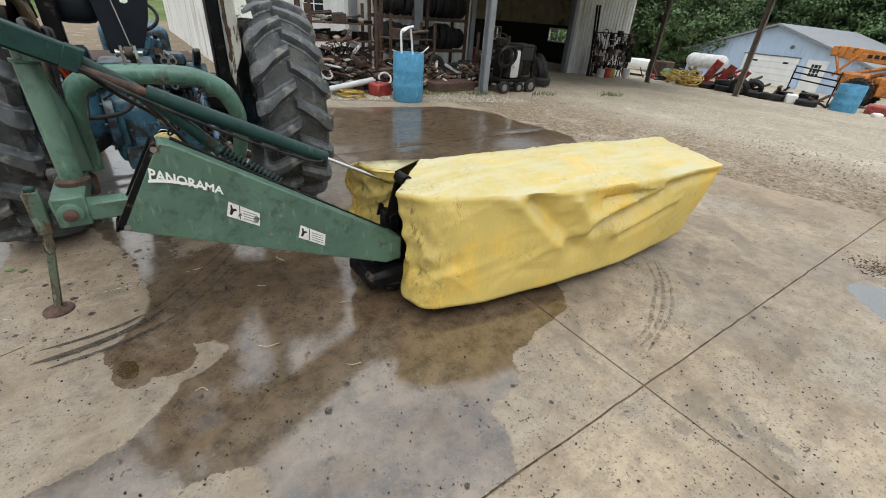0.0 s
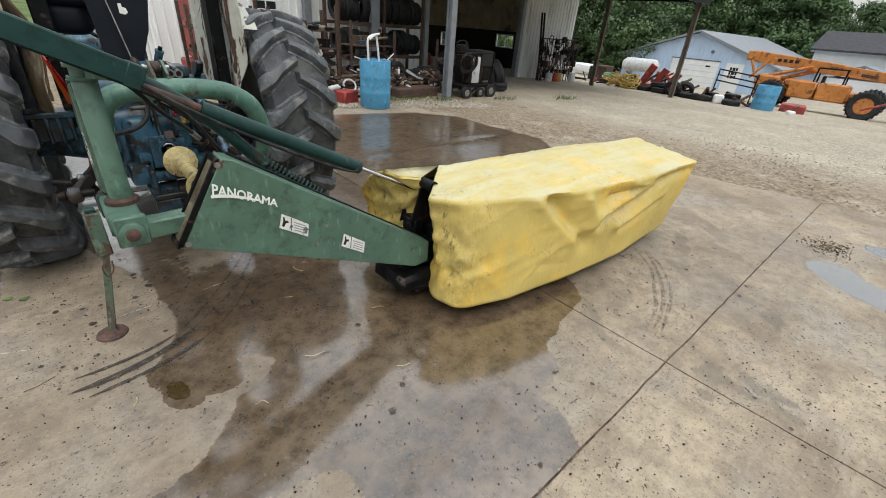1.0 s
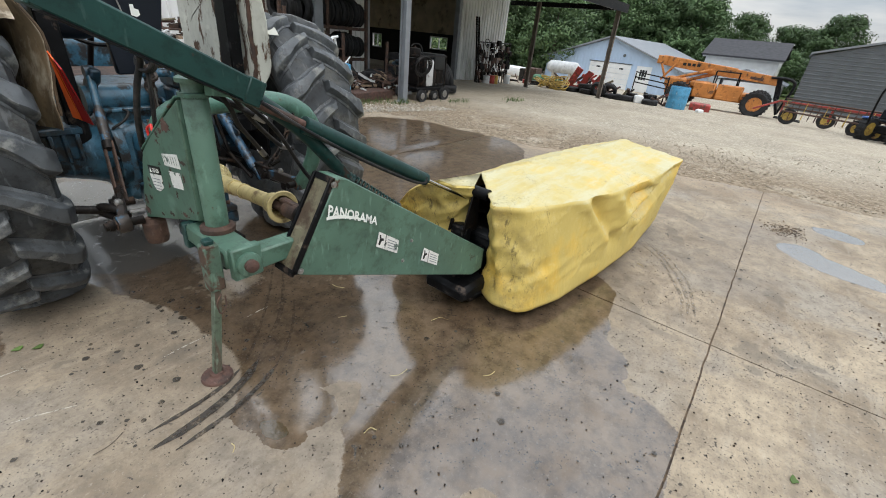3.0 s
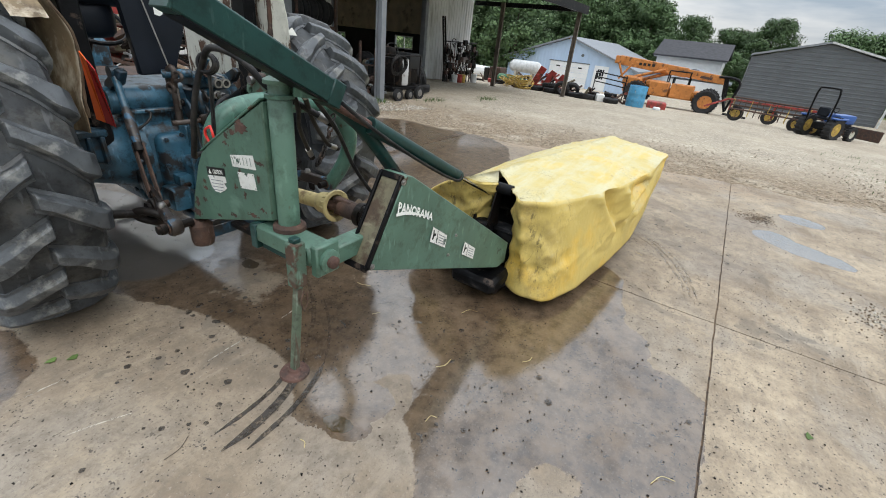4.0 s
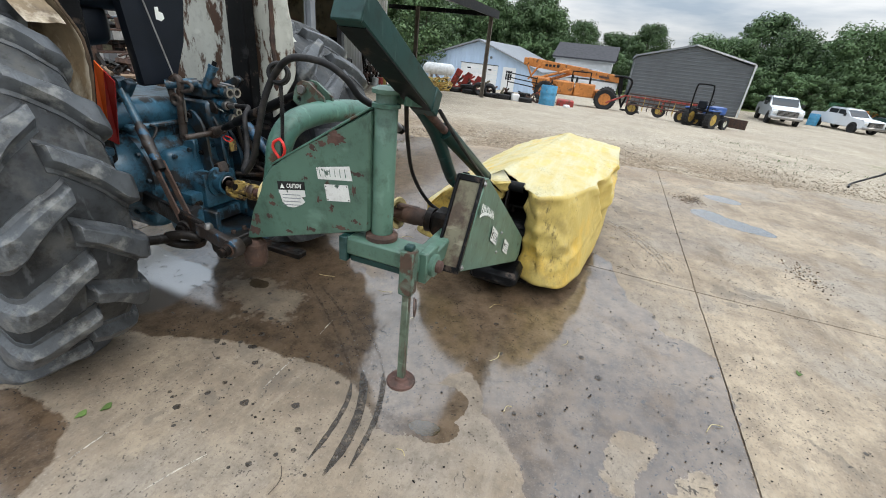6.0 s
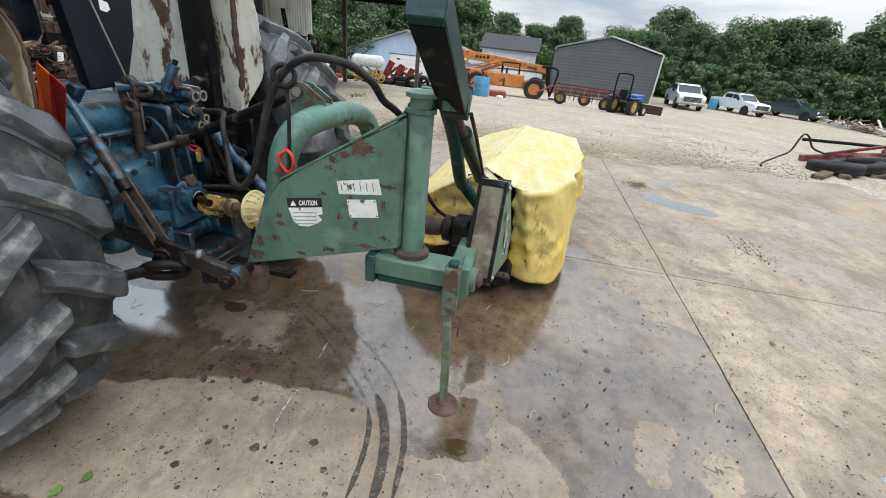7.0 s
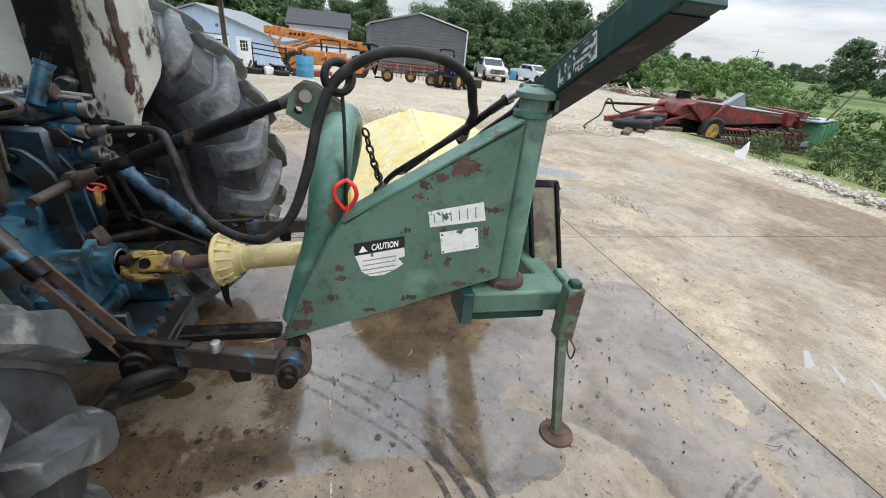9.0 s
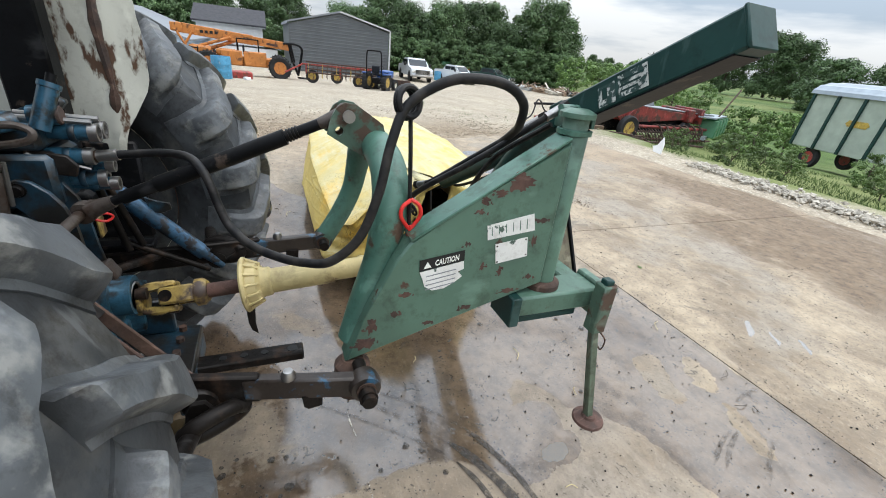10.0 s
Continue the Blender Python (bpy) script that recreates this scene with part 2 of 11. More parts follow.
    "tan_lining": mat("tan_wall_board", (0.46, 0.39, 0.27), 0.8, vary=0.25, scale=2, bump=0.05, stain=(0.16, 0.13, 0.09), stain_at=0.60, stain_scale=1.2),
    "worn_sticker": mat("scratched_off_sticker", (0.50, 0.51, 0.49), 0.55, vary=0.1, scale=20, bump=0.03, stain=(0.011, 0.044, 0.040), stain_at=0.52, stain_scale=34, soft=0.02, grime=0.5, gscale=50),
    "tractor_blue": mat("deep_blue_hood_paint", (0.022, 0.085, 0.30), 0.35, vary=0.2, scale=4, bump=0.03, grime=0.4, gscale=8),
    "lug": mat("scuffed_lug_rubber", (0.074, 0.081, 0.088), 0.44, spec=0.40, vary=0.5, scale=7, bump=0.6, bscale=16, depth=0.008, stain=(0.19, 0.193, 0.185), stain_at=0.585, stain_scale=9, soft=0.05, stain_rough=0.85, grime=0.7, gscale=16),
    "green_far": mat("machine_green_paint", (0.035, 0.145, 0.065), 0.5, vary=0.2, scale=4, bump=0.05),
    "glass_dark": mat("dark_window_glass", (0.022, 0.026, 0.030), 0.08, vary=0.1, bump=0),
    "truck_white": mat("white_car_paint", (0.58, 0.61, 0.64), 0.25, vary=0.05, scale=1, bump=0, coat=0.6),
    "truck_green": mat("dark_green_car_paint", (0.018, 0.045, 0.040), 0.25, vary=0.1, scale=1, bump=0, coat=0.6),
    "wood": mat("weathered_timber", (0.24, 0.17, 0.115), 0.85, vary=0.35, scale=5, bump=0.3, bscale=30, streak=(0.3, 3, 3), isle=0.3),
    "stone": mat("broken_limestone", (0.40, 0.365, 0.31), 0.9, vary=0.25, scale=12, bump=0.4, isle=0.3),
    "brown_gravel": mat("muddy_gravel", (0.32, 0.265, 0.20), 0.9, vary=0.25, scale=12, bump=0.4, isle=0.30),
    "pole_wood": mat("utility_pole_wood", (0.13, 0.11, 0.09), 0.9, vary=0.3, scale=5),
    "bark": mat("bark", (0.085, 0.066, 0.05), 0.9, vary=0.35, scale=10, bump=0.5, bscale=25),
    "galv": mat("galvanised_sheet", (0.30, 0.345, 0.385), 0.42, metal=0.5, vary=0.15, scale=3, bump=0.05),
    "wagon_green": mat("sun_bleached_green_sheet", (0.35, 0.40, 0.35), 0.5, vary=0.15, scale=3, bump=0.05),
    "seat_dark": mat("dark_blue_vinyl", (0.009, 0.012, 0.018), 0.42, spec=0.2, vary=0.25, scale=6, bump=0.1),
    "fender_brown": mat("rust_stained_cream_fender", (0.20, 0.145, 0.085), 0.7, vary=0.55, scale=7, bump=0.35, stain=(0.55, 0.48, 0.37), stain_at=0.555, stain_scale=4.5, soft=0.06, streak=(1.5, 1.5, 0.5), grime=0.6, gscale=9),
    "brown_board": mat("weathered_brown_sheet", (0.13, 0.085, 0.050), 0.8, vary=0.45, scale=8, bump=0.35, stain=(0.045, 0.030, 0.022), stain_at=0.53, stain_scale=7, soft=0.05, streak=(1.5, 1.5, 0.4), grime=0.6),
}

# ---- building helpers ----
def thing(name, at=(0, 0, 0), label="", category="", group="", kind="", turn=0.0):
    e = new(name)
    e.empty_display_size = 0.1
    e.matrix_basis = pose(*at, 0, 0, turn)
    return tagged(e, label, category, group, kind)


def mesh_from(bm, name, material, smooth=40):
    me = bpy.data.meshes.new(name)
    bmesh.ops.recalc_face_normals(bm, faces=bm.faces[:])
    if smooth:
        for f in bm.faces:
            f.smooth = True
        for e in bm.edges:
            if len(e.link_faces) == 2 and e.calc_face_angle(0) > radians(smooth):
                e.smooth = False
    bm.to_mesh(me)
    bm.free()
    me.materials.append(material)
    return me


def part(name, bm, material, parent, label="", smooth=40):
    ob = new(name, mesh_from(bm, name, material, smooth))
    ob.parent = parent
    return tagged(ob, label)


def solo(name, bm, material, label, category, at=(0, 0, 0), turn=0.0, group="", kind="", smooth=40):
    ob = new(name, mesh_from(bm, name, material, smooth))
    ob.matrix_basis = pose(*at, 0, 0, turn)
    return tagged(ob, label, category, group, kind)


def box(bm, lo, hi, bevel=0.0, m=None, seg=1):
    vs = [bm.verts.new((x, y, z)) for x in (lo[0], hi[0]) for y in (lo[1], hi[1]) for z in (lo[2], hi[2])]
    fs = [bm.faces.new([vs[i] for i in q]) for q in ((0, 1, 3, 2), (4, 6, 7, 5), (0, 4, 5, 1), (2, 3, 7, 6), (0, 2, 6, 4), (1, 5, 7, 3))]
    if bevel:
        r = bmesh.ops.bevel(bm, geom=list({e for f in fs for e in f.edges}), offset=bevel, segments=seg, affect="EDGES", profile=0.6)
        vs = list({v for f in r["faces"] for v in f.verts} | {v for v in vs if v.is_valid})
    if m is not None:
        bmesh.ops.transform(bm, matrix=m, verts=vs)
    return bm


def beam(bm, a, b, w, h, bevel=0.0, up=(0, 0, 1)):
    """A bar of rectangular section from a to b; w across, h along up."""
    a, b = Vector(a), Vector(b)
    d = (b - a).normalized()
    side = d.cross(Vector(up))
    side = side.normalized() if side.length > 1e-4 else Vector((1, 0, 0))
    u = side.cross(d).normalized()
    m = Matrix((side, d, u)).transposed().to_4x4()
    m.translation = a
    return box(bm, (-w / 2, 0, -h / 2), (w / 2, (b - a).length, h / 2), bevel, m)


def ring_frame(d, hint=None):
    hint = hint or (Vector((0, 0, 1)) if abs(d.z) < 0.9 else Vector((1, 0, 0)))
    s = d.cross(hint).normalized()
    return s, s.cross(d).normalized()


def tube(bm, pts, r, seg=12, cap=True, radii=None):
    """A round bar or hose along the points."""
    pts = [Vector(p) for p in pts]
    rings, side = [], None
    for i, p in enumerate(pts):
        d = (pts[min(i + 1, len(pts) - 1)] - pts[max(i - 1, 0)]).normalized()
        if side is None:
            side, up = ring_frame(d)
        else:
            side = (side - d * side.dot(d)).normalized()
            up = side.cross(d).normalized()
        q = radii[i] if radii else r
        rings.append([bm.verts.new(p + (side * math.cos(k * math.tau / seg) + up * math.sin(k * math.tau / seg)) * q) for k in range(seg)])
    for a, b in zip(rings, rings[1:]):
        for k in range(seg):
            bm.faces.new((a[k], a[(k + 1) % seg], b[(k + 1) % seg], b[k]))
    if cap:
        bm.faces.new(rings[0][::-1])
        bm.faces.new(rings[-1])
    return bm


def rod(bm, a, b, r, seg=12, r2=None):
    return tube(bm, [a, b], r, seg, True, [r, r if r2 is None else r2])


def curve_pts(ctrl, n=8):
    """Catmull-Rom through the control points."""
    c = [Vector(p) for p in ctrl]
    c = [c[0] * 2 - c[1]] + c + [c[-1] * 2 - c[-2]]
    out = []
    for i in range(1, len(c) - 2):
        p0, p1, p2, p3 = c[i - 1:i + 3]
        for k in range(n):
            t = k / n
            out.append(0.5 * ((2 * p1) + (p2 - p0) * t + (2 * p0 - 5 * p1 + 4 * p2 - p3) * t * t + (3 * p1 - p0 - 3 * p2 + p3) * t ** 3))
    return out + [c[-2]]


def prism(bm, outline, depth, place, bevel=0.0):
    """A plate: a 2D outline pushed depth along the third axis; place(u, v, w) gives the point."""
    a = [bm.verts.new(place(u, v, 0)) for u, v in outline]
    b = [bm.verts.new(place(u, v, depth)) for u, v in outline]
    fs = [bm.faces.new(a[::-1]), bm.faces.new(b)]
    n = len(a)
    fs += [bm.faces.new((a[i], a[(i + 1) % n], b[(i + 1) % n], b[i])) for i in range(n)]
    if bevel:
        bmesh.ops.bevel(bm, geom=list({e for f in fs for e in f.edges}), offset=bevel, segments=1, affect="EDGES")
    return bm


def plate_with_hole(outline, centre, r, x, depth):
    """A plate across the x axis with a round hole through it."""
    bm = bmesh.new()
    ring = [(centre[0] + r * math.cos(k * math.tau / 14), centre[1] + r * math.sin(k * math.tau / 14)) for k in range(14)]
    for loop in (outline, ring):
        vs = [bm.verts.new((x, u, v)) for u, v in loop]
        for a, b in zip(vs, vs[1:] + vs[:1]):
            bm.edges.new((a, b))
    bmesh.ops.triangle_fill(bm, use_beauty=True, use_dissolve=False, edges=bm.edges[:])
    r = bmesh.ops.extrude_face_region(bm, geom=bm.faces[:])
    for v in [v for v in r["geom"] if isinstance(v, bmesh.types.BMVert)]:
        v.co.x += depth
    bmesh.ops.recalc_face_normals(bm, faces=bm.faces[:])
    return bm


def lathe(bm, profile, seg=32, axis="z", at=(0, 0, 0), close=False):
    """Turns (radius, height) pairs about an axis."""
    rings = []
    for r, h in profile:
        row = []
        for k in range(seg):
            c, s = math.cos(k * math.tau / seg) * r, math.sin(k * math.tau / seg) * r
            p = {"z": (c, s, h), "x": (h, c, s), "y": (c, h, s)}[axis]
            row.append(bm.verts.new(Vector(p) + Vector(at)))
        rings.append(row)
    pairs = list(zip(rings, rings[1:])) + ([(rings[-1], rings[0])] if close else [])
    for a, b in pairs:
        for k in range(seg):
            bm.faces.new((a[k], a[(k + 1) % seg], b[(k + 1) % seg], b[k]))
    if not close:
        for row, r in ((rings[0], profile[0][0]), (rings[-1], profile[-1][0])):
            if r > 1e-5:
                bm.faces.new(row)
    bmesh.ops.remove_doubles(bm, verts=[v for row in rings for v in row], dist=1e-6)
    return bm


def torus(bm, at, R, r, normal=(0, 0, 1), seg=24, sub=8):
    n = Vector(normal).normalized()
    s, u = ring_frame(n)
    rings = []
    for k in range(seg):
        a = k * math.tau / seg
        out = s * math.cos(a) + u * math.sin(a)
        c = Vector(at) + out * R
        rings.append([bm.verts.new(c + (out * math.cos(j * math.tau / sub) + n * math.sin(j * math.tau / sub)) * r) for j in range(sub)])
    for k in range(seg):
        a, b = rings[k], rings[(k + 1) % seg]
        for j in range(sub):
            bm.faces.new((a[j], b[j], b[(j + 1) % sub], a[(j + 1) % sub]))
    return bm


def B():
    return bmesh.new()


def smoothstep(a, b, x):
    t = max(0.0, min(1.0, (x - a) / (b - a)))
    return t * t * (3 - 2 * t)


def level(x, y=0.0):
    """Height of the yard: flat at the slab, then falling gently away."""
    return -0.05 * max(0.0, min(x - 9.0, 31.0))

# ---- ground ----
def node_kit(m):
    n, l = m.node_tree.nodes, m.node_tree.links

    def math_node(op, a, b=0.0, clamp=False):
        x = n.new("ShaderNodeMath")
        x.operation, x.use_clamp = op, clamp
        for i, v in enumerate((a, b)):
            if isinstance(v, (int, float)):
                x.inputs[i].default_value = v
            else:
                l.new(v, x.inputs[i])
        return x.outputs[0]

    def noise_node(vec, scale, detail=5, rough=0.55):
        x = n.new("ShaderNodeTexNoise")
        x.inputs["Scale"].default_value, x.inputs["Detail"].default_value, x.inputs["Roughness"].default_value = scale, detail, rough
        l.new(vec, x.inputs["Vector"])
        return x.outputs[0]

    def band(v, lo, hi, to_lo=0.0, to_hi=1.0):
        x = n.new("ShaderNodeMapRange")
        x.inputs[1].default_value, x.inputs[2].default_value, x.inputs[3].default_value, x.inputs[4].default_value = lo, hi, to_lo, to_hi
        l.new(v, x.inputs[0])
        return x.outputs[0]

    def mix(f, a, b):
        x = n.new("ShaderNodeMixRGB")
        for i, v in enumerate((f, a, b)):
            if isinstance(v, tuple):
                x.inputs[i].default_value = (*v, 1)
            elif isinstance(v, (int, float)):
                x.inputs[i].default_value = v
            else:
                l.new(v, x.inputs[i])
        return x.outputs[0]

    def ellipse(vec, cx, cy, rx, ry, turn=0.0):
        """1 in the middle, 0 on the rim, negative outside."""
        mp = n.new("ShaderNodeMapping")
        mp.vector_type = "TEXTURE"
        mp.inputs["Location"].default_value = (cx, cy, 0)
        mp.inputs["Rotation"].default_value = (0, 0, radians(turn))
        mp.inputs["Scale"].default_value = (rx, ry, 1)
        l.new(vec, mp.inputs[0])
        ln = n.new("ShaderNodeVectorMath")
        ln.operation = "LENGTH"
        l.new(mp.outputs[0], ln.inputs[0])
        return math_node("SUBTRACT", 1.0, ln.outputs["Value"])

    return math_node, noise_node, band, mix, ellipse


def concrete_material():
    m = bpy.data.materials.new("stained_concrete")
    m.use_nodes = True
    n, l = m.node_tree.nodes, m.node_tree.links
    b = n["Principled BSDF"]
    mt, ns, band, mix, ell = node_kit(m)
    geo = n.new("ShaderNodeNewGeometry")
    flat = n.new("ShaderNodeVectorMath")
    flat.operation = "MULTIPLY"
    flat.inputs[1].default_value = (1, 1, 0)
    l.new(geo.outputs["Position"], flat.inputs[0])
    P = flat.outputs[0]
    wob = n.new("ShaderNodeTexNoise")
    wob.inputs["Scale"].default_value, wob.inputs["Detail"].default_value, wob.inputs["Roughness"].default_value = 2.6, 9, 0.66
    l.new(P, wob.inputs["Vector"])
    wv = n.new("ShaderNodeVectorMath")
    wv.operation = "MULTIPLY_ADD"
    wv.inputs[1].default_value = (0.46, 0.46, 0)
    l.new(wob.outputs["Color"], wv.inputs[0])
    l.new(P, wv.inputs[2])
    sh = n.new("ShaderNodeVectorMath")
    sh.operation = "SUBTRACT"
    sh.inputs[1].default_value = (0.23, 0.23, 0)
    l.new(wv.outputs[0], sh.inputs[0])
    Q = sh.outputs[0]
    half = n.new("ShaderNodeMixRGB")
    half.inputs[0].default_value = 0.35
    l.new(P, half.inputs[1])
    l.new(Q, half.inputs[2])
    Q2 = half.outputs[0]

    def union(items, vec):
        out = None
        for it in items:
            e = ell(vec, *it)
            out = e if out is None else mt("MAXIMUM", out, e)
        return out

    # where the water ends: two shorelines as x against y, roughened by a small wobble
    ww = n.new("ShaderNodeVectorMath")
    ww.operation = "MULTIPLY_ADD"
    ww.inputs[1].default_value = (0.15, 0.15, 0)
    shore_wob = n.new("ShaderNodeTexNoise")
    shore_wob.inputs["Scale"].default_value, shore_wob.inputs["Detail"].default_value, shore_wob.inputs["Roughness"].default_value = 5.5, 9, 0.68
    l.new(P, shore_wob.inputs["Vector"])
    l.new(shore_wob.outputs["Color"], ww.inputs[0])
    l.new(P, ww.inputs[2])
    wsh = n.new("ShaderNodeVectorMath")
    wsh.operation = "SUBTRACT"
    wsh.inputs[1].default_value = (0.075, 0.075, 0)
    l.new(ww.outputs[0], wsh.inputs[0])
    S = wsh.outputs[0]
    more = n.new("ShaderNodeMixRGB")
    more.inputs[0].default_value = 0.75
    l.new(S, more.inputs[1])
    l.new(Q, more.inputs[2])
    Q3 = more.outputs[0]
    sep = n.new("ShaderNodeSeparateXYZ")
    l.new(S, sep.inputs[0])
    X, Y = sep.outputs["X"], sep.outputs["Y"]

    def shoreline(points, lo, hi, x0, x1):
        rp = n.new("ShaderNodeValToRGB")
        els = rp.color_ramp.elements
        for i, (y, x) in enumerate(points):
            e = els[i] if i < 2 else els.new(min(1.0, (y - lo) / (hi - lo)))
            e.position = (y - lo) / (hi - lo)
            g = (x - x0) / (x1 - x0)
            e.color = (g, g, g, 1)
        l.new(band(Y, lo, hi), rp.inputs[0])
        return band(rp.outputs[0], 0.0, 1.0, x0, x1)

    east = mt("SUBTRACT", shoreline(EAST_SHORE, -1.9, 5.9, -2.0, 7.0), X)
    west = mt("SUBTRACT", X, shoreline(WEST_SHORE, -1.2, 1.9, -2.0, 2.0))
    west = mt("MAXIMUM", west, union(LOBE, S))
    pool = mt("MINIMUM", east, west)
    pool = mt("MINIMUM", pool, mt("MULTIPLY", union(DRY, Q3), -0.3))
    pool = mt("MAXIMUM", pool, mt("MULTIPLY", union(WET, S), 0.5))
    wetness = band(pool, -0.006, 0.010)
    past_joint = mt("GREATER_THAN", Y, -1.75)
    wetness = mt("MULTIPLY", wetness, past_joint)
    half_dry = band(mt("ADD", union(DRYING, S), mt("MULTIPLY", mt("SUBTRACT", ns(P, 5.5, 8, 0.7), 0.5), 2.6)), 0.10, 0.32)
    wetness = mt("MULTIPLY", wetness, band(half_dry, 0.0, 1.0, 1.0, 0.35))
    wide = ns(P, 0.55, 4)
    damp = mt("MULTIPLY", band(union(DAMP, Q), -0.05, 0.25), band(wide, 0.35, 0.6))
    # dry colour: tan and grey blotches, pale scour marks, brown tracks of soil
    blot = ns(P, 1.3, 8, 0.68)
    fine = ns(P, 9.0, 9, 0.72)
    grit = ns(P, 70.0, 5, 0.7)
    col = mix(band(blot, 0.40, 0.60), (0.205, 0.156, 0.108), (0.40, 0.322, 0.228))
    col = mix(band(ns(Q, 0.8, 7, 0.66), 0.50, 0.60), col, (0.30, 0.258, 0.207))
    col = mix(band(fine, 0.36, 0.56), mix(0.55, col, (0.16, 0.13, 0.10)), col)
    col = mix(mt("MULTIPLY", band(ns(P, 34.0, 7, 0.75), 0.54, 0.62), 0.6), col, (0.15, 0.12, 0.092))
    col = mix(mt("MULTIPLY", band(grit, 0.54, 0.64), 0.5), col, (0.13, 0.11, 0.09))
    col = mix(mt("MULTIPLY", band(ns(P, 52.0, 5, 0.7), 0.59, 0.68), 0.30), col, (0.60, 0.53, 0.43))
    rub = n.new("ShaderNodeMapping")
    rub.inputs["Scale"].default_value = (1.0, 6.0, 1.0)
    rub.inputs["Rotation"].default_value = (0, 0, radians(-28))
    l.new(P, rub.inputs[0])
    col = mix(mt("MULTIPLY", band(ns(rub.outputs[0], 1.6, 8, 0.7), 0.55, 0.68), 0.22), col, (0.50, 0.44, 0.355))
    rub2 = n.new("ShaderNodeMapping")
    rub2.inputs["Scale"].default_value = (1.0, 9.0, 1.0)
    rub2.inputs["Rotation"].default_value = (0, 0, radians(24))
    l.new(P, rub2.inputs[0])
    col = mix(mt("MULTIPLY", band(ns(rub2.outputs[0], 2.6, 8, 0.7), 0.58, 0.66), 0.24), col, (0.17, 0.14, 0.11))
    col = mix(band(mt("MULTIPLY", band(union(SOIL, Q), -0.1, 0.35), band(fine, 0.3, 0.6)), 0.25, 0.75, 0.0, 0.45), col, (0.27, 0.195, 0.13))
    loam = mix(band(ns(P, 11.0, 8, 0.75), 0.36, 0.62), (0.080, 0.054, 0.034), (0.205, 0.143, 0.090))
    col = mix(mt("MULTIPLY", band(mt("ADD", union(LOAM, Q), mt("MULTIPLY", mt("SUBTRACT", ns(P, 1.6, 8, 0.72), 0.5), 1.9)), -0.05, 0.25), band(ns(P, 4.0, 8, 0.7), 0.32, 0.50, 0.35, 0.92)), col, loam)
    prints = mt("MULTIPLY", band(union(PRINT, Q), -0.25, 0.25), band(fine, 0.36, 0.52, 0.1, 0.55))
    col = mix(prints, col, (0.105, 0.092, 0.078))
    specks = n.new("ShaderNodeTexVoronoi")
    specks.inputs["Scale"].default_value = 19.0
    l.new(Q, specks.inputs["Vector"])
    spk = mt("MULTIPLY", band(specks.outputs["Distance"], 0.17, 0.14), mt("GREATER_THAN", ns(P, 6.3, 2), 0.50))
    col = mix(spk, col, (0.05, 0.042, 0.035))
    dots = n.new("ShaderNodeTexVoronoi")
    dots.inputs["Scale"].default_value = 46.0
    l.new(P, dots.inputs["Vector"])
    dot = mt("MULTIPLY", band(dots.outputs["Distance"], 0.19, 0.15), mt("GREATER_THAN", ns(P, 3.1, 3), 0.47))
    col = mix(dot, col, (0.06, 0.05, 0.042))
    blobs = ns(Q, 3.3, 4, 0.6)
    col = mix(mt("MULTIPLY", band(blobs, 0.66, 0.69), 0.35), col, (0.13, 0.11, 0.09))
    # wet: darker concrete under a clear film of water that breaks up into patches
    wcol = mix(band(blot, 0.36, 0.64), mix(band(fine, 0.38, 0.58), (0.040, 0.024, 0.012), (0.095, 0.060, 0.034)), mix(band(fine, 0.38, 0.58), (0.068, 0.044, 0.026), (0.150, 0.104, 0.066)))
    wcol = mix(mt("MAXIMUM", spk, dot), wcol, (0.025, 0.02, 0.016))
    wcol = mix(mt("MULTIPLY", band(grit, 0.56, 0.66), 0.6), wcol, (0.16, 0.13, 0.10))
    damp_c = mix(band(fine, 0.35, 0.6), (0.125, 0.096, 0.070), (0.235, 0.186, 0.138))
    col = mix(mt("MULTIPLY", damp, 0.75), col, damp_c)
    col = mix(mt("MULTIPLY", wetness, 0.93), col, wcol)
    pud = band(union(PUDDLE, Q2), -0.02, 0.02)
    col = mix(pud, col, (0.11, 0.10, 0.09))
    oil = band(union(OIL, Q2), -0.05, 0.05)
    col = mix(oil, col, (0.050, 0.030, 0.008))
    l.new(col, b.inputs["Base Color"])
    spread = mt("MAXIMUM", band(union(FILM, Q), -0.10, 0.12), band(ns(P, 2.2, 8, 0.70), 0.52, 0.60, 0.0, 0.8))
    film = mt("MULTIPLY", wetness, mt("MULTIPLY", band(spread, 0.0, 1.0, 0.62, 0.95), band(ns(P, 3.4, 8, 0.72), 0.34, 0.50, 0.62, 1.0)))
    water = mt("MAXIMUM", film, mt("MAXIMUM", pud, oil))
    l.new(band(mt("MAXIMUM", wetness, mt("MULTIPLY", damp, 0.6)), 0.0, 1.0, 0.82, 0.34), b.inputs["Roughness"])
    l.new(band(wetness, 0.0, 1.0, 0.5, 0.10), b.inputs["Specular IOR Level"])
    l.new(water, b.inputs["Coat Weight"])
    l.new(band(pud, 0.0, 1.0, 1.98, 2.8), b.inputs["Coat IOR"])
    l.new(mt("MULTIPLY", band(ns(P, 6.0, 6, 0.7), 0.35, 0.65, 0.03, 0.11), band(pud, 0.0, 1.0, 1.0, 0.3)), b.inputs["Coat Roughness"])
    bp = n.new("ShaderNodeBump")
    bp.inputs["Distance"].default_value = 0.007
    l.new(mt("ADD", mt("MULTIPLY", grit, 0.6), mt("MULTIPLY", fine, 0.6)), bp.inputs["Height"])
    l.new(band(water, 0.0, 1.0, 0.55, 0.25), bp.inputs["Strength"])
    l.new(bp.outputs[0], b.inputs["Normal"])
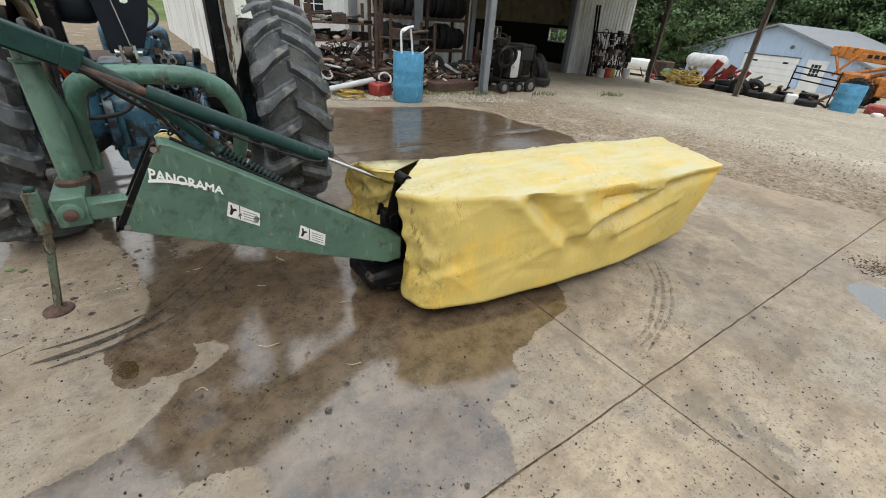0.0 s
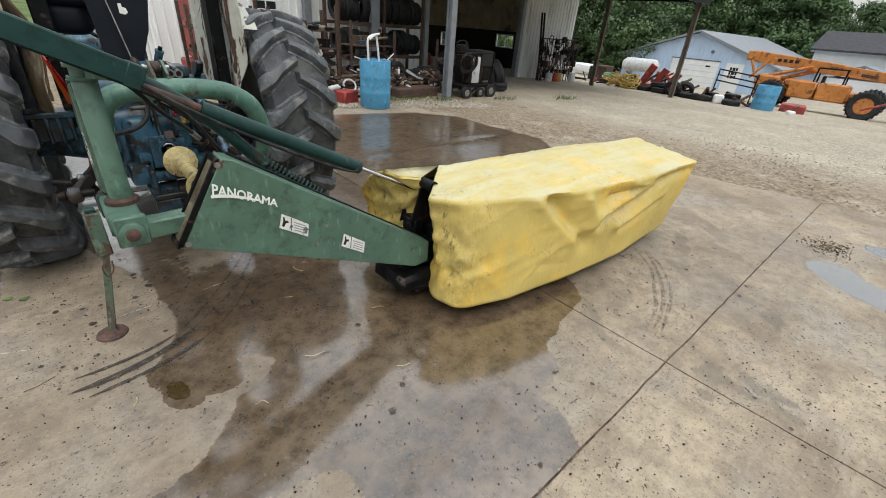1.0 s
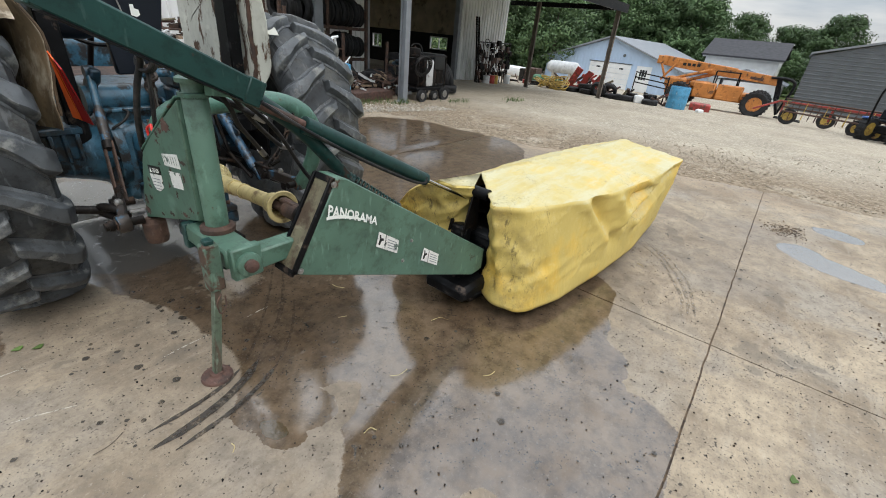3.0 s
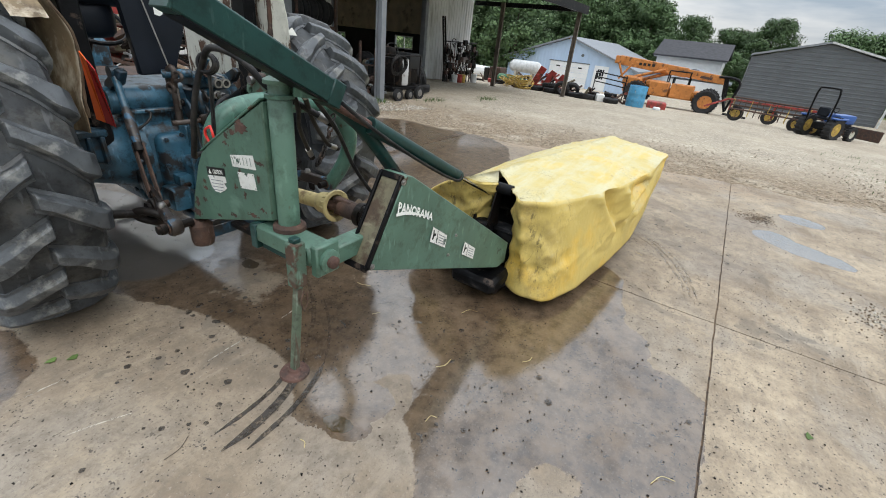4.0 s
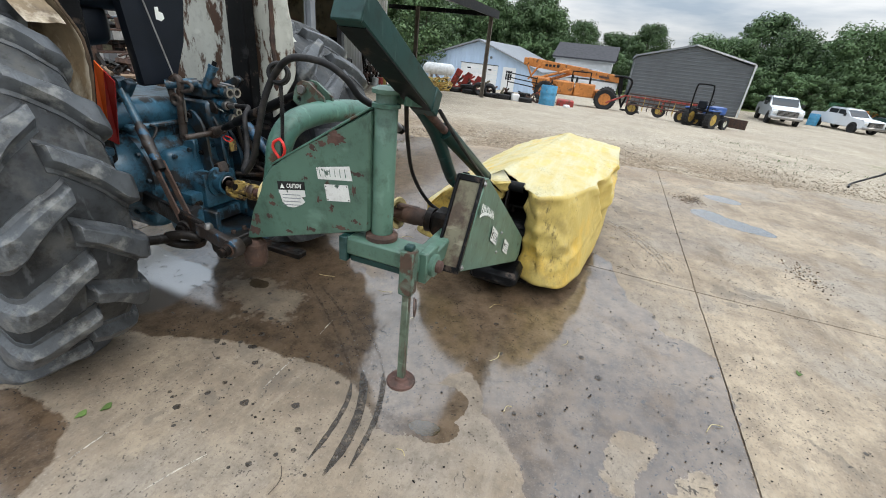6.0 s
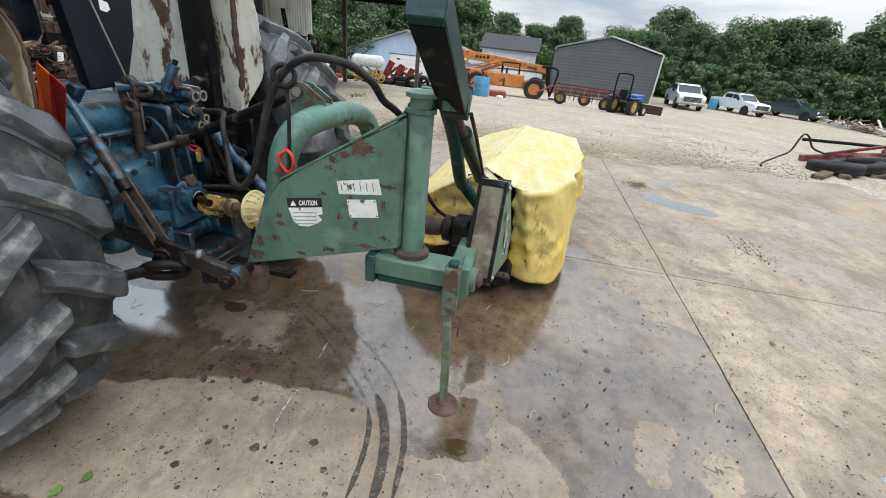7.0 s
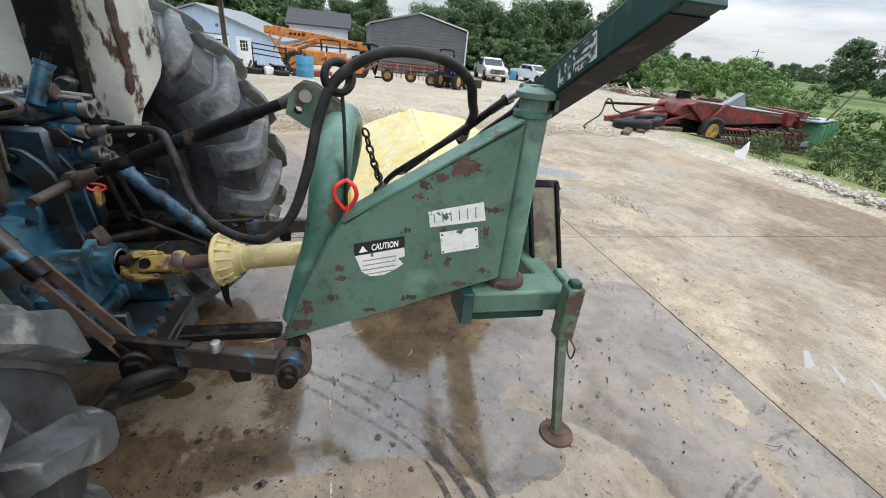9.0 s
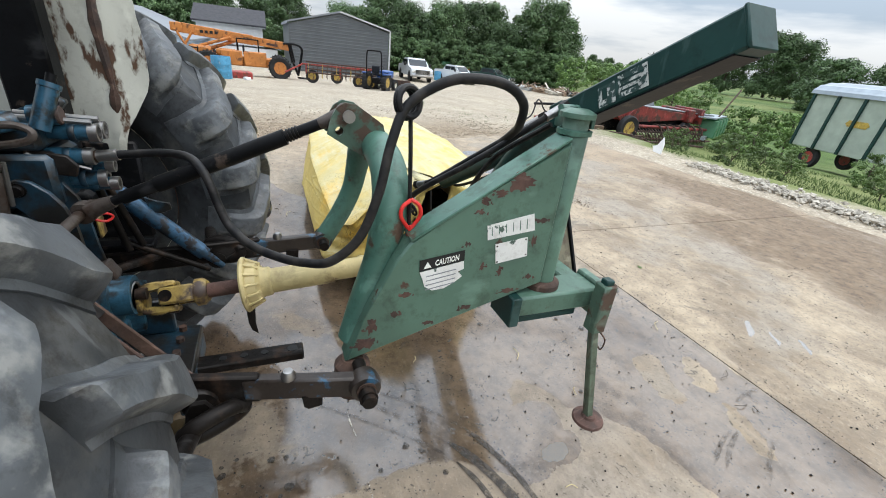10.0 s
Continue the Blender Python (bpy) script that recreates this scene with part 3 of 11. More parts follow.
    cb = n.new("ShaderNodeBump")
    cb.inputs["Distance"].default_value, cb.inputs["Strength"].default_value = 0.004, 0.16
    l.new(mt("ADD", mt("ADD", ns(P, 8.0, 4), mt("MULTIPLY", ns(P, 42.0, 5, 0.7), 0.55)), mt("MULTIPLY", band(specks.outputs["Distance"], 0.2, 0.1), 1.5)), cb.inputs["Height"])
    l.new(cb.outputs[0], b.inputs["Coat Normal"])
    return m


EAST_SHORE = [(-1.75, 1.26), (-1.6, 1.35), (-1.46, 1.38), (-1.36, 1.64), (-1.25, 1.67), (-1.16, 1.95), (-1.10, 2.34), (-0.95, 2.45), (-0.6, 2.55), (0.0, 2.9), (0.6, 3.6), (1.2, 5.0), (1.5, 5.6), (2.0, 6.0), (3.0, 6.1), (4.0, 5.9), (4.7, 5.3), (5.2, 3.2), (5.7, 0.5)]
WEST_SHORE = [(-1.05, -1.3), (-0.95, -0.7), (-0.86, -0.32), (-0.80, -0.05), (-0.68, 0.10), (-0.58, 0.16), (-0.50, 0.34), (-0.42, 0.43), (-0.30, 0.36), (-0.25, 0.05), (-0.20, -0.08), (0.0, 0.0), (0.10, 0.06), (0.20, 0.10), (0.45, 0.08), (0.87, 0.03), (1.0, -0.04), (1.48, -0.21), (1.7, -1.2), (1.8, -1.9)]
LOBE = [(0.08, -0.28, 0.24, 0.15, -48), (0.0, -0.36, 0.10, 0.12)]
DRY = [(0.20, -1.21, 0.20, 0.085, -22), (0.17, -1.46, 0.15, 0.065, -15), (-0.20, -1.36, 0.15, 0.06, -20)]
WET = [(-1.05, 1.35, 0.38, 0.55, 20), (-1.7, 4.9, 2.2, 2.1), (-1.9, 2.2, 0.6, 1.4)]
DRYING = [(0.45, 1.02, 0.22, 0.36, -15), (1.15, 0.62, 0.25, 0.10, 40)]
FILM = [(0.3, -1.35, 1.2, 0.45, -4), (1.55, -1.15, 0.85, 0.75), (0.75, -1.35, 0.75, 0.45), (2.1, -0.6, 0.6, 0.6), (2.4, 3.0, 1.6, 1.9), (4.2, 3.2, 1.5, 1.6, 20), (-1.7, 4.9, 2.4, 2.4), (0.2, 3.2, 1.0, 2.4), (0.75, 0.15, 0.28, 0.5, 20), (0.35, 1.70, 0.35, 0.45), (0.55, 0.3, 0.6, 0.75, 15), (0.3, -0.1, 0.3, 0.3), (0.45, -0.35, 0.35, 0.5, 20)]
DAMP = [(1.5, 1.5, 2.6, 3.4), (4.2, 2.6, 2.0, 3.2), (3.3, -0.6, 1.6, 0.9), (4.0, -1.7, 1.2, 0.5)]
SOIL = [(1.9, -4.8, 2.4, 0.75, -8), (4.4, -5.6, 3.0, 0.9, 8), (6.3, 0.5, 0.6, 3.5), (-2.2, -5.6, 2.2, 0.8)]
PUDDLE = [(4.32, -2.45, 0.42, 0.20, 65), (4.52, -2.20, 0.20, 0.20), (5.46, -2.52, 0.23, 0.17, 80), (0.42, -2.30, 0.10, 0.022, -50), (0.29, -2.38, 0.07, 0.018, -35), (0.16, -2.50, 0.08, 0.016, -42), (0.12, 2.5, 0.5, 1.1), (0.35, 1.72, 0.2, 0.28)]
OIL = [(0.57, 1.17, 0.075, 0.05, 70), (-0.02, -0.33, 0.05, 0.07, 20)]
LOAM = [(3.75, -5.55, 0.75, 0.24, -12), (2.75, -5.95, 0.85, 0.30, -18), (2.0, -6.45, 0.8, 0.42, -30), (1.3, -4.25, 1.4, 0.62, -6), (1.0, -5.1, 2.2, 0.95, -8), (-0.6, -4.6, 1.5, 0.9, 10), (3.0, -5.4, 1.5, 0.6, -10)]
PRINT = [(2.28, -1.98, 0.10, 0.05, 60), (2.29, -2.12, 0.035, 0.085, 10), (2.40, -2.12, 0.05, 0.09, 10), (2.44, -2.26, 0.05, 0.08, 10), (2.33, -2.26, 0.11, 0.04, 30), (2.13, -1.98, 0.06, 0.06), (3.45, -1.33, 0.13, 0.07, 70),
         (4.08, -1.48, 0.16, 0.07, 60), (3.76, -1.45, 0.10, 0.06), (3.40, -1.77, 0.16, 0.08, 40), (3.5, -1.62, 0.12, 0.05, 50), (4.5, -1.25, 0.25, 0.08, 40), (3.9, -1.15, 0.2, 0.06, 30), (2.2, -1.3, 0.2, 0.06, 50), (0.70, -2.10, 0.16, 0.02, 38), (3.2, -2.05, 0.15, 0.05, 20), (0.02, -1.60, 0.06, 0.13, 25),
         (0.05, 0.75, 0.09, 0.06, 60), (-0.10, 0.42, 0.09, 0.07, 20), (-0.34, 0.62, 0.07, 0.03, 60), (-0.50, 0.75, 0.05, 0.03, 30)]
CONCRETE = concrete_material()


def ground_material():
    m = bpy.data.materials.new("gravel_and_grass")
    m.use_nodes = True
    n, l = m.node_tree.nodes, m.node_tree.links
    b = n["Principled BSDF"]
    mt, ns, band, mix, ell = node_kit(m)
    geo = n.new("ShaderNodeNewGeometry")
    P = geo.outputs["Position"]
    sep = n.new("ShaderNodeSeparateXYZ")
    l.new(P, sep.inputs[0])
    vor = n.new("ShaderNodeTexVoronoi")
    vor.inputs["Scale"].default_value = 26.0
    l.new(P, vor.inputs["Vector"])
    sv = n.new("ShaderNodeSeparateColor")
    l.new(vor.outputs["Color"], sv.inputs[0])
    stone = mix(sv.outputs[0], (0.28, 0.238, 0.18), (0.63, 0.56, 0.455))
    stone = mix(band(vor.outputs["Distance"], 0.25, 0.6), stone, (0.22, 0.19, 0.15))
    packed = mix(band(ns(P, 2.2, 8, 0.65), 0.3, 0.7), (0.33, 0.28, 0.21), (0.52, 0.455, 0.355))
    grav = mix(band(ns(P, 0.5, 5), 0.35, 0.65, 0.25, 0.85), packed, stone)
    tone = ns(P, 7.0, 8, 0.75)
    grav = mix(mt("MULTIPLY", band(tone, 0.52, 0.62), 0.55), grav, (0.17, 0.145, 0.112))
    grav = mix(mt("MULTIPLY", band(ns(P, 15.0, 7, 0.75), 0.55, 0.63), 0.6), grav, (0.66, 0.60, 0.51))
    rut = n.new("ShaderNodeMapping")
    rut.inputs["Scale"].default_value, rut.inputs["Rotation"].default_value = (0.14, 1.0, 1.0), (0, 0, radians(62))
    l.new(P, rut.inputs[0])
    grav = mix(mt("MULTIPLY", band(ns(rut.outputs[0], 0.9, 5, 0.6), 0.52, 0.66), 0.5), grav, (0.30, 0.25, 0.19))
    # brown muddy margin beside the slab
    mud = mt("MULTIPLY", mt("MULTIPLY", band(sep.outputs["X"], 9.4, 7.4), band(sep.outputs["Y"], -5.5, -3.5)), band(ns(P, 1.5, 6), 0.26, 0.46))
    grav = mix(mt("MULTIPLY", mud, 0.9), grav, mix(band(ns(P, 14, 5), 0.35, 0.65), (0.12, 0.085, 0.055), (0.30, 0.235, 0.165)))
    turf = mix(band(ns(P, 1.1, 7, 0.6), 0.3, 0.7), (0.035, 0.068, 0.018), (0.095, 0.15, 0.038))
    turf = mix(band(ns(P, 0.05, 4), 0.44, 0.60), turf, (0.15, 0.175, 0.062))
    edge = mt("ADD", sep.outputs["Y"], mt("MULTIPLY", mt("SUBTRACT", ns(P, 0.6, 4), 0.5), 2.6))
    grass = band(edge, -7.3, -8.0)
    grass = mt("MULTIPLY", grass, band(mt("SUBTRACT", sep.outputs["X"], mt("MULTIPLY", sep.outputs["Y"], -0.42)), 11.0, 8.0))
    far = mt("GREATER_THAN", mt("ADD", sep.outputs["X"], mt("MULTIPLY", ns(P, 0.3, 3), 4.0)), 58.0)
    north = mt("GREATER_THAN", mt("ADD", sep.outputs["Y"], mt("MULTIPLY", ns(P, 0.3, 3), 4.0)), 34.0)
    south = mt("LESS_THAN", mt("ADD", sep.outputs["Y"], mt("MULTIPLY", ns(P, 0.3, 3), 4.0)), -26.0)
    west = mt("LESS_THAN", sep.outputs["X"], -30.0)
    f = mt("MAXIMUM", mt("MAXIMUM", grass, far), mt("MAXIMUM", mt("MAXIMUM", north, west), south))
    l.new(mix(f, grav, turf), b.inputs["Base Color"])
    b.inputs["Roughness"].default_value = 0.92
    b.inputs["Specular IOR Level"].default_value = 0.25
    bp = n.new("ShaderNodeBump")
    bp.inputs["Strength"].default_value, bp.inputs["Distance"].default_value = 0.7, 0.02
    l.new(mt("ADD", mt("MULTIPLY", vor.outputs["Distance"], -1.0), ns(P, 3.0, 6)), bp.inputs["Height"])
    l.new(bp.outputs[0], b.inputs["Normal"])
    return m


def slab_edge(y):
    """Where the gravel begins, east of the slab."""
    return 6.15 - 0.16 * (y - 0.5) + 0.22 * noise.noise((0.9 * y, 3.1, 0))


SLAB = (-14.0, 7.9, -6.35, 6.6)


def build_ground():
    # one sheet from the slab to the horizon; it rises a little over the rim of the slab as spilled gravel
    def steps(lo, hi, fine_lo, fine_hi, d):
        out, v = [], fine_lo
        while v <= fine_hi + 1e-6:
            out.append(v)
            v += d
        step, v = d, fine_lo
        while v > lo:
            step *= 1.28
            v -= step
            out.insert(0, v)
        step, v = d, out[-1]
        while v < hi:
            step *= 1.28
            v += step
            out.append(v)
        return out

    xs, ys = steps(-900, 1500, -1.0, 14.0, 0.11), steps(-1200, 1200, -9.0, 9.0, 0.11)
    bm = B()
    rows = []
    for x in xs:
        row = []
        for y in ys:
            z = level(x, y)
            rough = 0.012 * noise.noise((x * 3.1, y * 3.1, 0)) + 0.02 * noise.noise((x * 0.6, y * 0.6, 5))
            inside = min(x - SLAB[0], SLAB[1] - x, y - SLAB[2], SLAB[3] - y)
            over = smoothstep(-0.25, 0.35, x - slab_edge(y))
            over = max(over, smoothstep(-0.2, 0.4, y - (5.9 - 0.35 * max(0, x - 3.2)) + 0.35 * noise.noise((x * 0.8, 7, 1))))
            over = max(over, smoothstep(-0.15, 0.3, -6.05 - y + 0.2 * noise.noise((x * 0.9, 2, 4))))
            if inside > -0.3:
                z += -0.05 + over * (0.068 + max(-0.01, rough))
            else:
                z += 0.018 + rough
            d = math.hypot(x, y)
            if y < -8:
                z += (-1.35 * smoothstep(9, 26, -y) - 0.32 * smoothstep(7.2, 9.5, -y)) * smoothstep(28, 15, x)
            if d > 90:
                z += 2.6 * smoothstep(90, 400, d) + 1.2 * noise.noise((x * 0.006, y * 0.006, 2)) * smoothstep(120, 400, d) + 6 * smoothstep(300, 1000, d)
            row.append(bm.verts.new((x, y, z)))
        rows.append(row)
    for a, c in zip(rows, rows[1:]):
        for i in range(len(ys) - 1):
            bm.faces.new((a[i], c[i], c[i + 1], a[i + 1]))
    return solo("ground", bm, ground_material(), "pale gravel farm yard with grass and weeds beyond", "ground", kind="structure", smooth=180)


ground = build_ground()

pavement = thing("pavement", (0, 0, 0), "stained wet concrete apron cast in large slabs", "concrete pavement", kind="structure")


def build_slabs():
    cx, cy, gap = [SLAB[0], -8.2, -3.05, 2.17, SLAB[1]], [SLAB[2], -1.75, 2.55, SLAB[3]], 0.0050
    for x0, x1 in zip(cx, cx[1:]):
        for y0, y1 in zip(cy, cy[1:]):
            bm = B()
            nx, ny = max(2, int((x1 - x0) / 0.12)), max(2, int((y1 - y0) / 0.12))
            lo_x, hi_x, lo_y, hi_y = x0 + gap, x1 - gap, y0 + gap, y1 - gap
            grid = []
            for i in range(nx + 1):
                col = []
                for j in range(ny + 1):
                    x, y = lo_x + (hi_x - lo_x) * i / nx, lo_y + (hi_y - lo_y) * j / ny
                    rim = min(i, nx - i, j, ny - j) == 0
                    wob = 0.007 * noise.noise((x * 9, y * 9, 3)) if rim else 0.0
                    col.append(bm.verts.new((x + (wob if i in (0, nx) else 0), y + (wob if j in (0, ny) else 0), (-0.006 if rim else 0) + 0.0025 * noise.noise((x * 1.3, y * 1.3, 9)))))
                grid.append(col)
            for a, c in zip(grid, grid[1:]):
                for j in range(ny):
                    bm.faces.new((a[j], c[j], c[j + 1], a[j + 1]))
            rim = [e for e in bm.edges if len(e.link_faces) == 1]
            r = bmesh.ops.extrude_edge_only(bm, edges=rim)
            for v in [v for v in r["geom"] if isinstance(v, bmesh.types.BMVert)]:
                v.co.z = -0.15
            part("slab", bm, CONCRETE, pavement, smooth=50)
    bm = B()
    box(bm, (SLAB[0] + 0.05, SLAB[2] + 0.05, -0.14), (SLAB[1] - 0.05, SLAB[3] - 0.05, -0.012))
    part("joint_filler", bm, M["brown_board"], pavement, "dark dirt packed into the joints")


build_slabs()

# ---- the disc mower on the three-point hitch ----
def text_mesh(words, size, material, parent, name, place, slant=0.0, label="", stretch=1.0):
    """Lettering laid on a surface; place(u, v) gives the point, u along the line and v up."""
    cu = bpy.data.curves.new(name, "FONT")
    cu.body, cu.size, cu.align_x, cu.extrude, cu.offset = words, size, "LEFT", 0.0, 0.028 * size
    cu.resolution_u = 2
    tmp = bpy.data.objects.new(name, cu)
    scene.collection.objects.link(tmp)
    me = bpy.data.meshes.new_from_object(tmp.evaluated_get(bpy.context.evaluated_depsgraph_get()))
    bpy.data.objects.remove(tmp)
    for v in me.vertices:
        v.co = place(v.co.x * stretch + slant * v.co.y, v.co.y)
    me.materials.clear()
    me.materials.append(material)
    ob = new(name, me)
    ob.parent = parent
    return tagged(ob, label)


mower = thing("disc_mower", (0, 0, 0), "green disc mower with yellow fabric cover on a tractor hitch", "mower")

# mast, side plate and lifting arch
bm = B()
lathe(bm, [(0.041, 0.885), (0.041, 1.365), (0.036, 1.372), (0.036, 1.40), (0.05, 1.402), (0.05, 1.415), (0.03, 1.425)], 24, at=(0.012, -0.068, 0))
mast = part("mast_post", bm, M["green"], mower, "thick green pivot post")
bm = B()
lathe(bm, [(0.043, 0.872), (0.062, 0.872), (0.062, 0.888), (0.052, 0.896), (0.043, 0.898)], 24, at=(0.012, -0.068, 0), close=True)
part("collar", bm, M["rust"], mast, "rusty collar")
bm = B()
lathe(bm, [(0.042, 1.355), (0.049, 1.357), (0.049, 1.37), (0.042, 1.372)], 24, at=(0.012, -0.068, 0), close=True)
part("ring", bm, M["green_tube"], mast)

bm = B()
prism(bm, [(0.575, 0.715), (0.50, 0.745), (-0.035, 0.905), (-0.035, 1.345), (0.30, 1.145), (0.405, 1.075), (0.445, 1.02), (0.52, 0.86)], 0.070, lambda u, v, w: (-0.037 + w, u, v), 0.006)
plate = part("side_plate", bm, M["green"], mower, "boxed green side plate with flaking paint")
bm = B()
beam(bm, (0.0, -0.03, 1.352), (-0.002, 0.405, 1.082), 0.078, 0.008, 0.002)
part("top_flange", bm, M["green_tube"], plate)


def rust_patch(y, z, ry, rz, seed):
    """A flake of lost paint, proud by less than a millimetre."""
    bm = B()
    rnd = random.Random(seed)
    c = bm.verts.new((-0.0382, y, z))
    ring = []
    for k in range(40):
        a = k * math.tau / 40
        q = 0.85 + 0.55 * noise.noise((math.cos(a) * 1.6, math.sin(a) * 1.6, seed * 3.1)) + 0.42 * noise.noise((math.cos(a) * 6, math.sin(a) * 6, seed * 3.1)) + 0.12 * rnd.uniform(-1, 1)
        q = max(0.2, q)
        py = y + math.cos(a) * ry * q
        ring.append(bm.verts.new((-0.0380, py, z + math.sin(a) * rz * q)))
    for k in range(40):
        bm.faces.new((c, ring[k], ring[(k + 1) % 40]))
    part("rust_flake", bm, M["redrust"], plate, "bare rusty flake in the paint")


for i, (y, z, ry, rz) in enumerate([(0.11, 1.235, 0.045, 0.026), (0.16, 1.205, 0.022, 0.012), (0.205, 1.185, 0.016, 0.012), (0.012, 1.118, 0.020, 0.010), (0.028, 1.055, 0.009, 0.022), (0.215, 1.155, 0.014, 0.009),
                                     (0.185, 0.985, 0.008, 0.012), (0.125, 0.965, 0.007, 0.016), (0.41, 0.92, 0.016, 0.010), (0.44, 0.86, 0.012, 0.014), (0.50, 0.83, 0.018, 0.030), (0.52, 0.775, 0.030, 0.022), (0.22, 0.852, 0.022, 0.009), (0.085, 0.892, 0.030, 0.009), (0.34, 0.815, 0.014, 0.008), (0.02, 0.935, 0.012, 0.010), (0.245, 1.06, 0.006, 0.010)]):
    rust_patch(y, z, ry, rz, i)
    # small chips round each flake
    chip = random.Random(i + 40)
    for k in range(3 if i % 2 else 2):
        rust_patch(y + chip.choice((-1, 1)) * (ry + 0.008 * chip.random()), z + rz * chip.uniform(-0.9, 0.6), chip.uniform(0.0022, 0.006), chip.uniform(0.0022, 0.006), 100 + 7 * i + k)


def sticker(outline, name, material, parent, label, x=-0.0385):
    bm = B()
    prism(bm, outline, 0.0012, lambda u, v, w: (x - w, u, v))
    return part(name, bm, material, parent, label, smooth=0)


sticker([(0.190, 1.113), (0.045, 1.142), (0.032, 1.090), (0.182, 1.069)], "label_strip", M["sticker"], plate, "torn white paper label")
for k in range(6):
    u = 0.176 - 0.022 * k
    bm = B()
    prism(bm, [(u, 1.108 + 0.004 * k), (u - 0.002, 1.108 + 0.004 * k), (u - 0.007, 1.082 + 0.003 * k), (u - 0.004, 1.082 + 0.003 * k)], 0.0006, lambda a, b, w: (-0.0398 - w, a, b))
    part("tear", bm, M["green"], plate, smooth=0)
sticker([(0.155, 1.054), (0.052, 1.070), (0.041, 1.008), (0.144, 0.991)], "rating_plate", M["sticker"], plate, "blank white rating plate with rivets")
for y, z in ((0.148, 1.047), (0.056, 1.063), (0.047, 1.013), (0.140, 0.997)):
    bm = B()
    lathe(bm, [(0.003, 0), (0.003, 0.001), (0.0, 0.002)], 8, "x", at=(-0.0398, y, z))
    part("rivet", bm, M["dark_steel"], plate)
sticker([(0.378, 1.022), (0.248, 1.044), (0.246, 1.012), (0.376, 0.988)], "caution_header", M["ink"], plate, "black caution sticker header")
sticker([(0.375, 0.986), (0.247, 1.010), (0.244, 0.985), (0.262, 0.978), (0.247, 0.962), (0.268, 0.945), (0.30, 0.928), (0.335, 0.925), (0.358, 0.940), (0.366, 0.965)], "caution_text_panel", M["sticker"], plate, "torn white caution sticker")
text_mesh("CAUTION", 0.025, M["decal_white"], plate, "caution_word", lambda u, v: Vector((-0.0402, 0.333 - u, 1.003 + v + 0.17 * u)), stretch=0.62)
for k in range(4):
    bm = B()
    z = 0.985 - 0.014 * k
    prism(bm, [(0.355, z - 0.012), (0.268, z + 0.003), (0.268, z), (0.355, z - 0.015)], 0.0006, lambda a, b, w: (-0.0398 - w, a, b))
    part("text_bar", bm, M["post_grey"], plate, smooth=0)
for y0 in (0.365,):
    bm = B()
    prism(bm, [(y0, 0.996), (y0 - 0.022, 1.0), (y0 - 0.010, 1.017)], 0.0006, lambda a, b, w: (-0.0398 - w, a, b))
    part("warning_triangle", bm, M["decal_white"], plate, smooth=0)

bm = B()
arch_line = curve_pts([(0.035, 0.540, 0.745), (0.040, 0.506, 0.87), (0.045, 0.460, 1.02), (0.062, 0.438, 1.145), (0.122, 0.428, 1.212), (0.24, 0.42, 1.240), (0.42, 0.412, 1.243), (0.60, 0.395, 1.226), (0.72, 0.384, 1.165), (0.780, 0.388, 1.06), (0.795, 0.408, 0.95), (0.790, 0.46, 0.84), (0.775, 0.54, 0.72)], 6)
tube(bm, arch_line, 0.05, 20, True, [0.042 + 0.008 * smoothstep(0.95, 1.15, p.z) for p in arch_line])
arch = part("lifting_arch", bm, M["green_tube"], mower, "bent green tube arch")
for x in (0.310, 0.370):
    bm = plate_with_hole([(0.568, 1.278), (0.556, 1.325), (0.541, 1.352), (0.516, 1.368), (0.482, 1.363), (0.403, 1.311), (0.385, 1.245), (0.432, 1.201), (0.485, 1.227)], (0.533, 1.288), 0.0125, x - 0.006, 0.012)
    part("top_link_bracket", bm, M["green_rust"], arch, "green bracket plate with rusty edges")
bm = B()
rod(bm, (0.285, 0.508, 1.332), (0.40, 0.508, 1.332), 0.013, 14)
lathe(bm, [(0.018, 0.0), (0.018, 0.012)], 12, "x", at=(0.282, 0.508, 1.332))
part("top_link_pin", bm, M["steel"], arch, "steel pin through the bracket")
for x, sgn in ((-0.135, -1), (0.765, 1)):
    bm = B()
    rod(bm, (x - 0.075, 0.54, 0.727), (x + 0.075, 0.54, 0.727), 0.019, 16)
    lathe(bm, [(0.024, 0.0), (0.024, 0.018), (0.018, 0.023)], 16, "x", at=(x + sgn * 0.062, 0.54, 0.727))
    part("hitch_pin", bm, M["dark_steel"], mower, "greasy lower hitch pin")
bm = B()
lathe(bm, [(0.0, 0.60), (0.045, 0.60), (0.05, 0.62), (0.05, 0.70), (0.03, 0.72)], 18, at=(-0.02, 0.55, 0.0))
part("hitch_boss", bm, M["rust"], mower)

# base beam, arm and parking jack
bm = B()
box(bm, (-0.062, -0.262, 0.800), (0.052, 0.068, 0.872), 0.008)
base = part("base_beam", bm, M["green"], mower, "green box beam under the post")
bm = B()
box(bm, (-0.068, 0.040, 0.770), (0.058, 0.076, 0.874), 0.004)
part("end_cap", bm, M["green_dark"], base)
bm = B()
beam(bm, (-0.02, -0.20, 0.780), (-0.02, 0.04, 0.780), 0.05, 0.03, 0.006)
part("stiffener", bm, M["green_dark"], base)
bm = B()
box(bm, (0.03, -0.285, 0.772), (0.34, -0.205, 0.850), 0.008)
part("pivot_arm", bm, M["green"], mower, "green square arm to the belt housing")
bm = B()
box(bm, (-0.052, -0.292, 0.76), (0.058, -0.255, 0.885), 0.006)
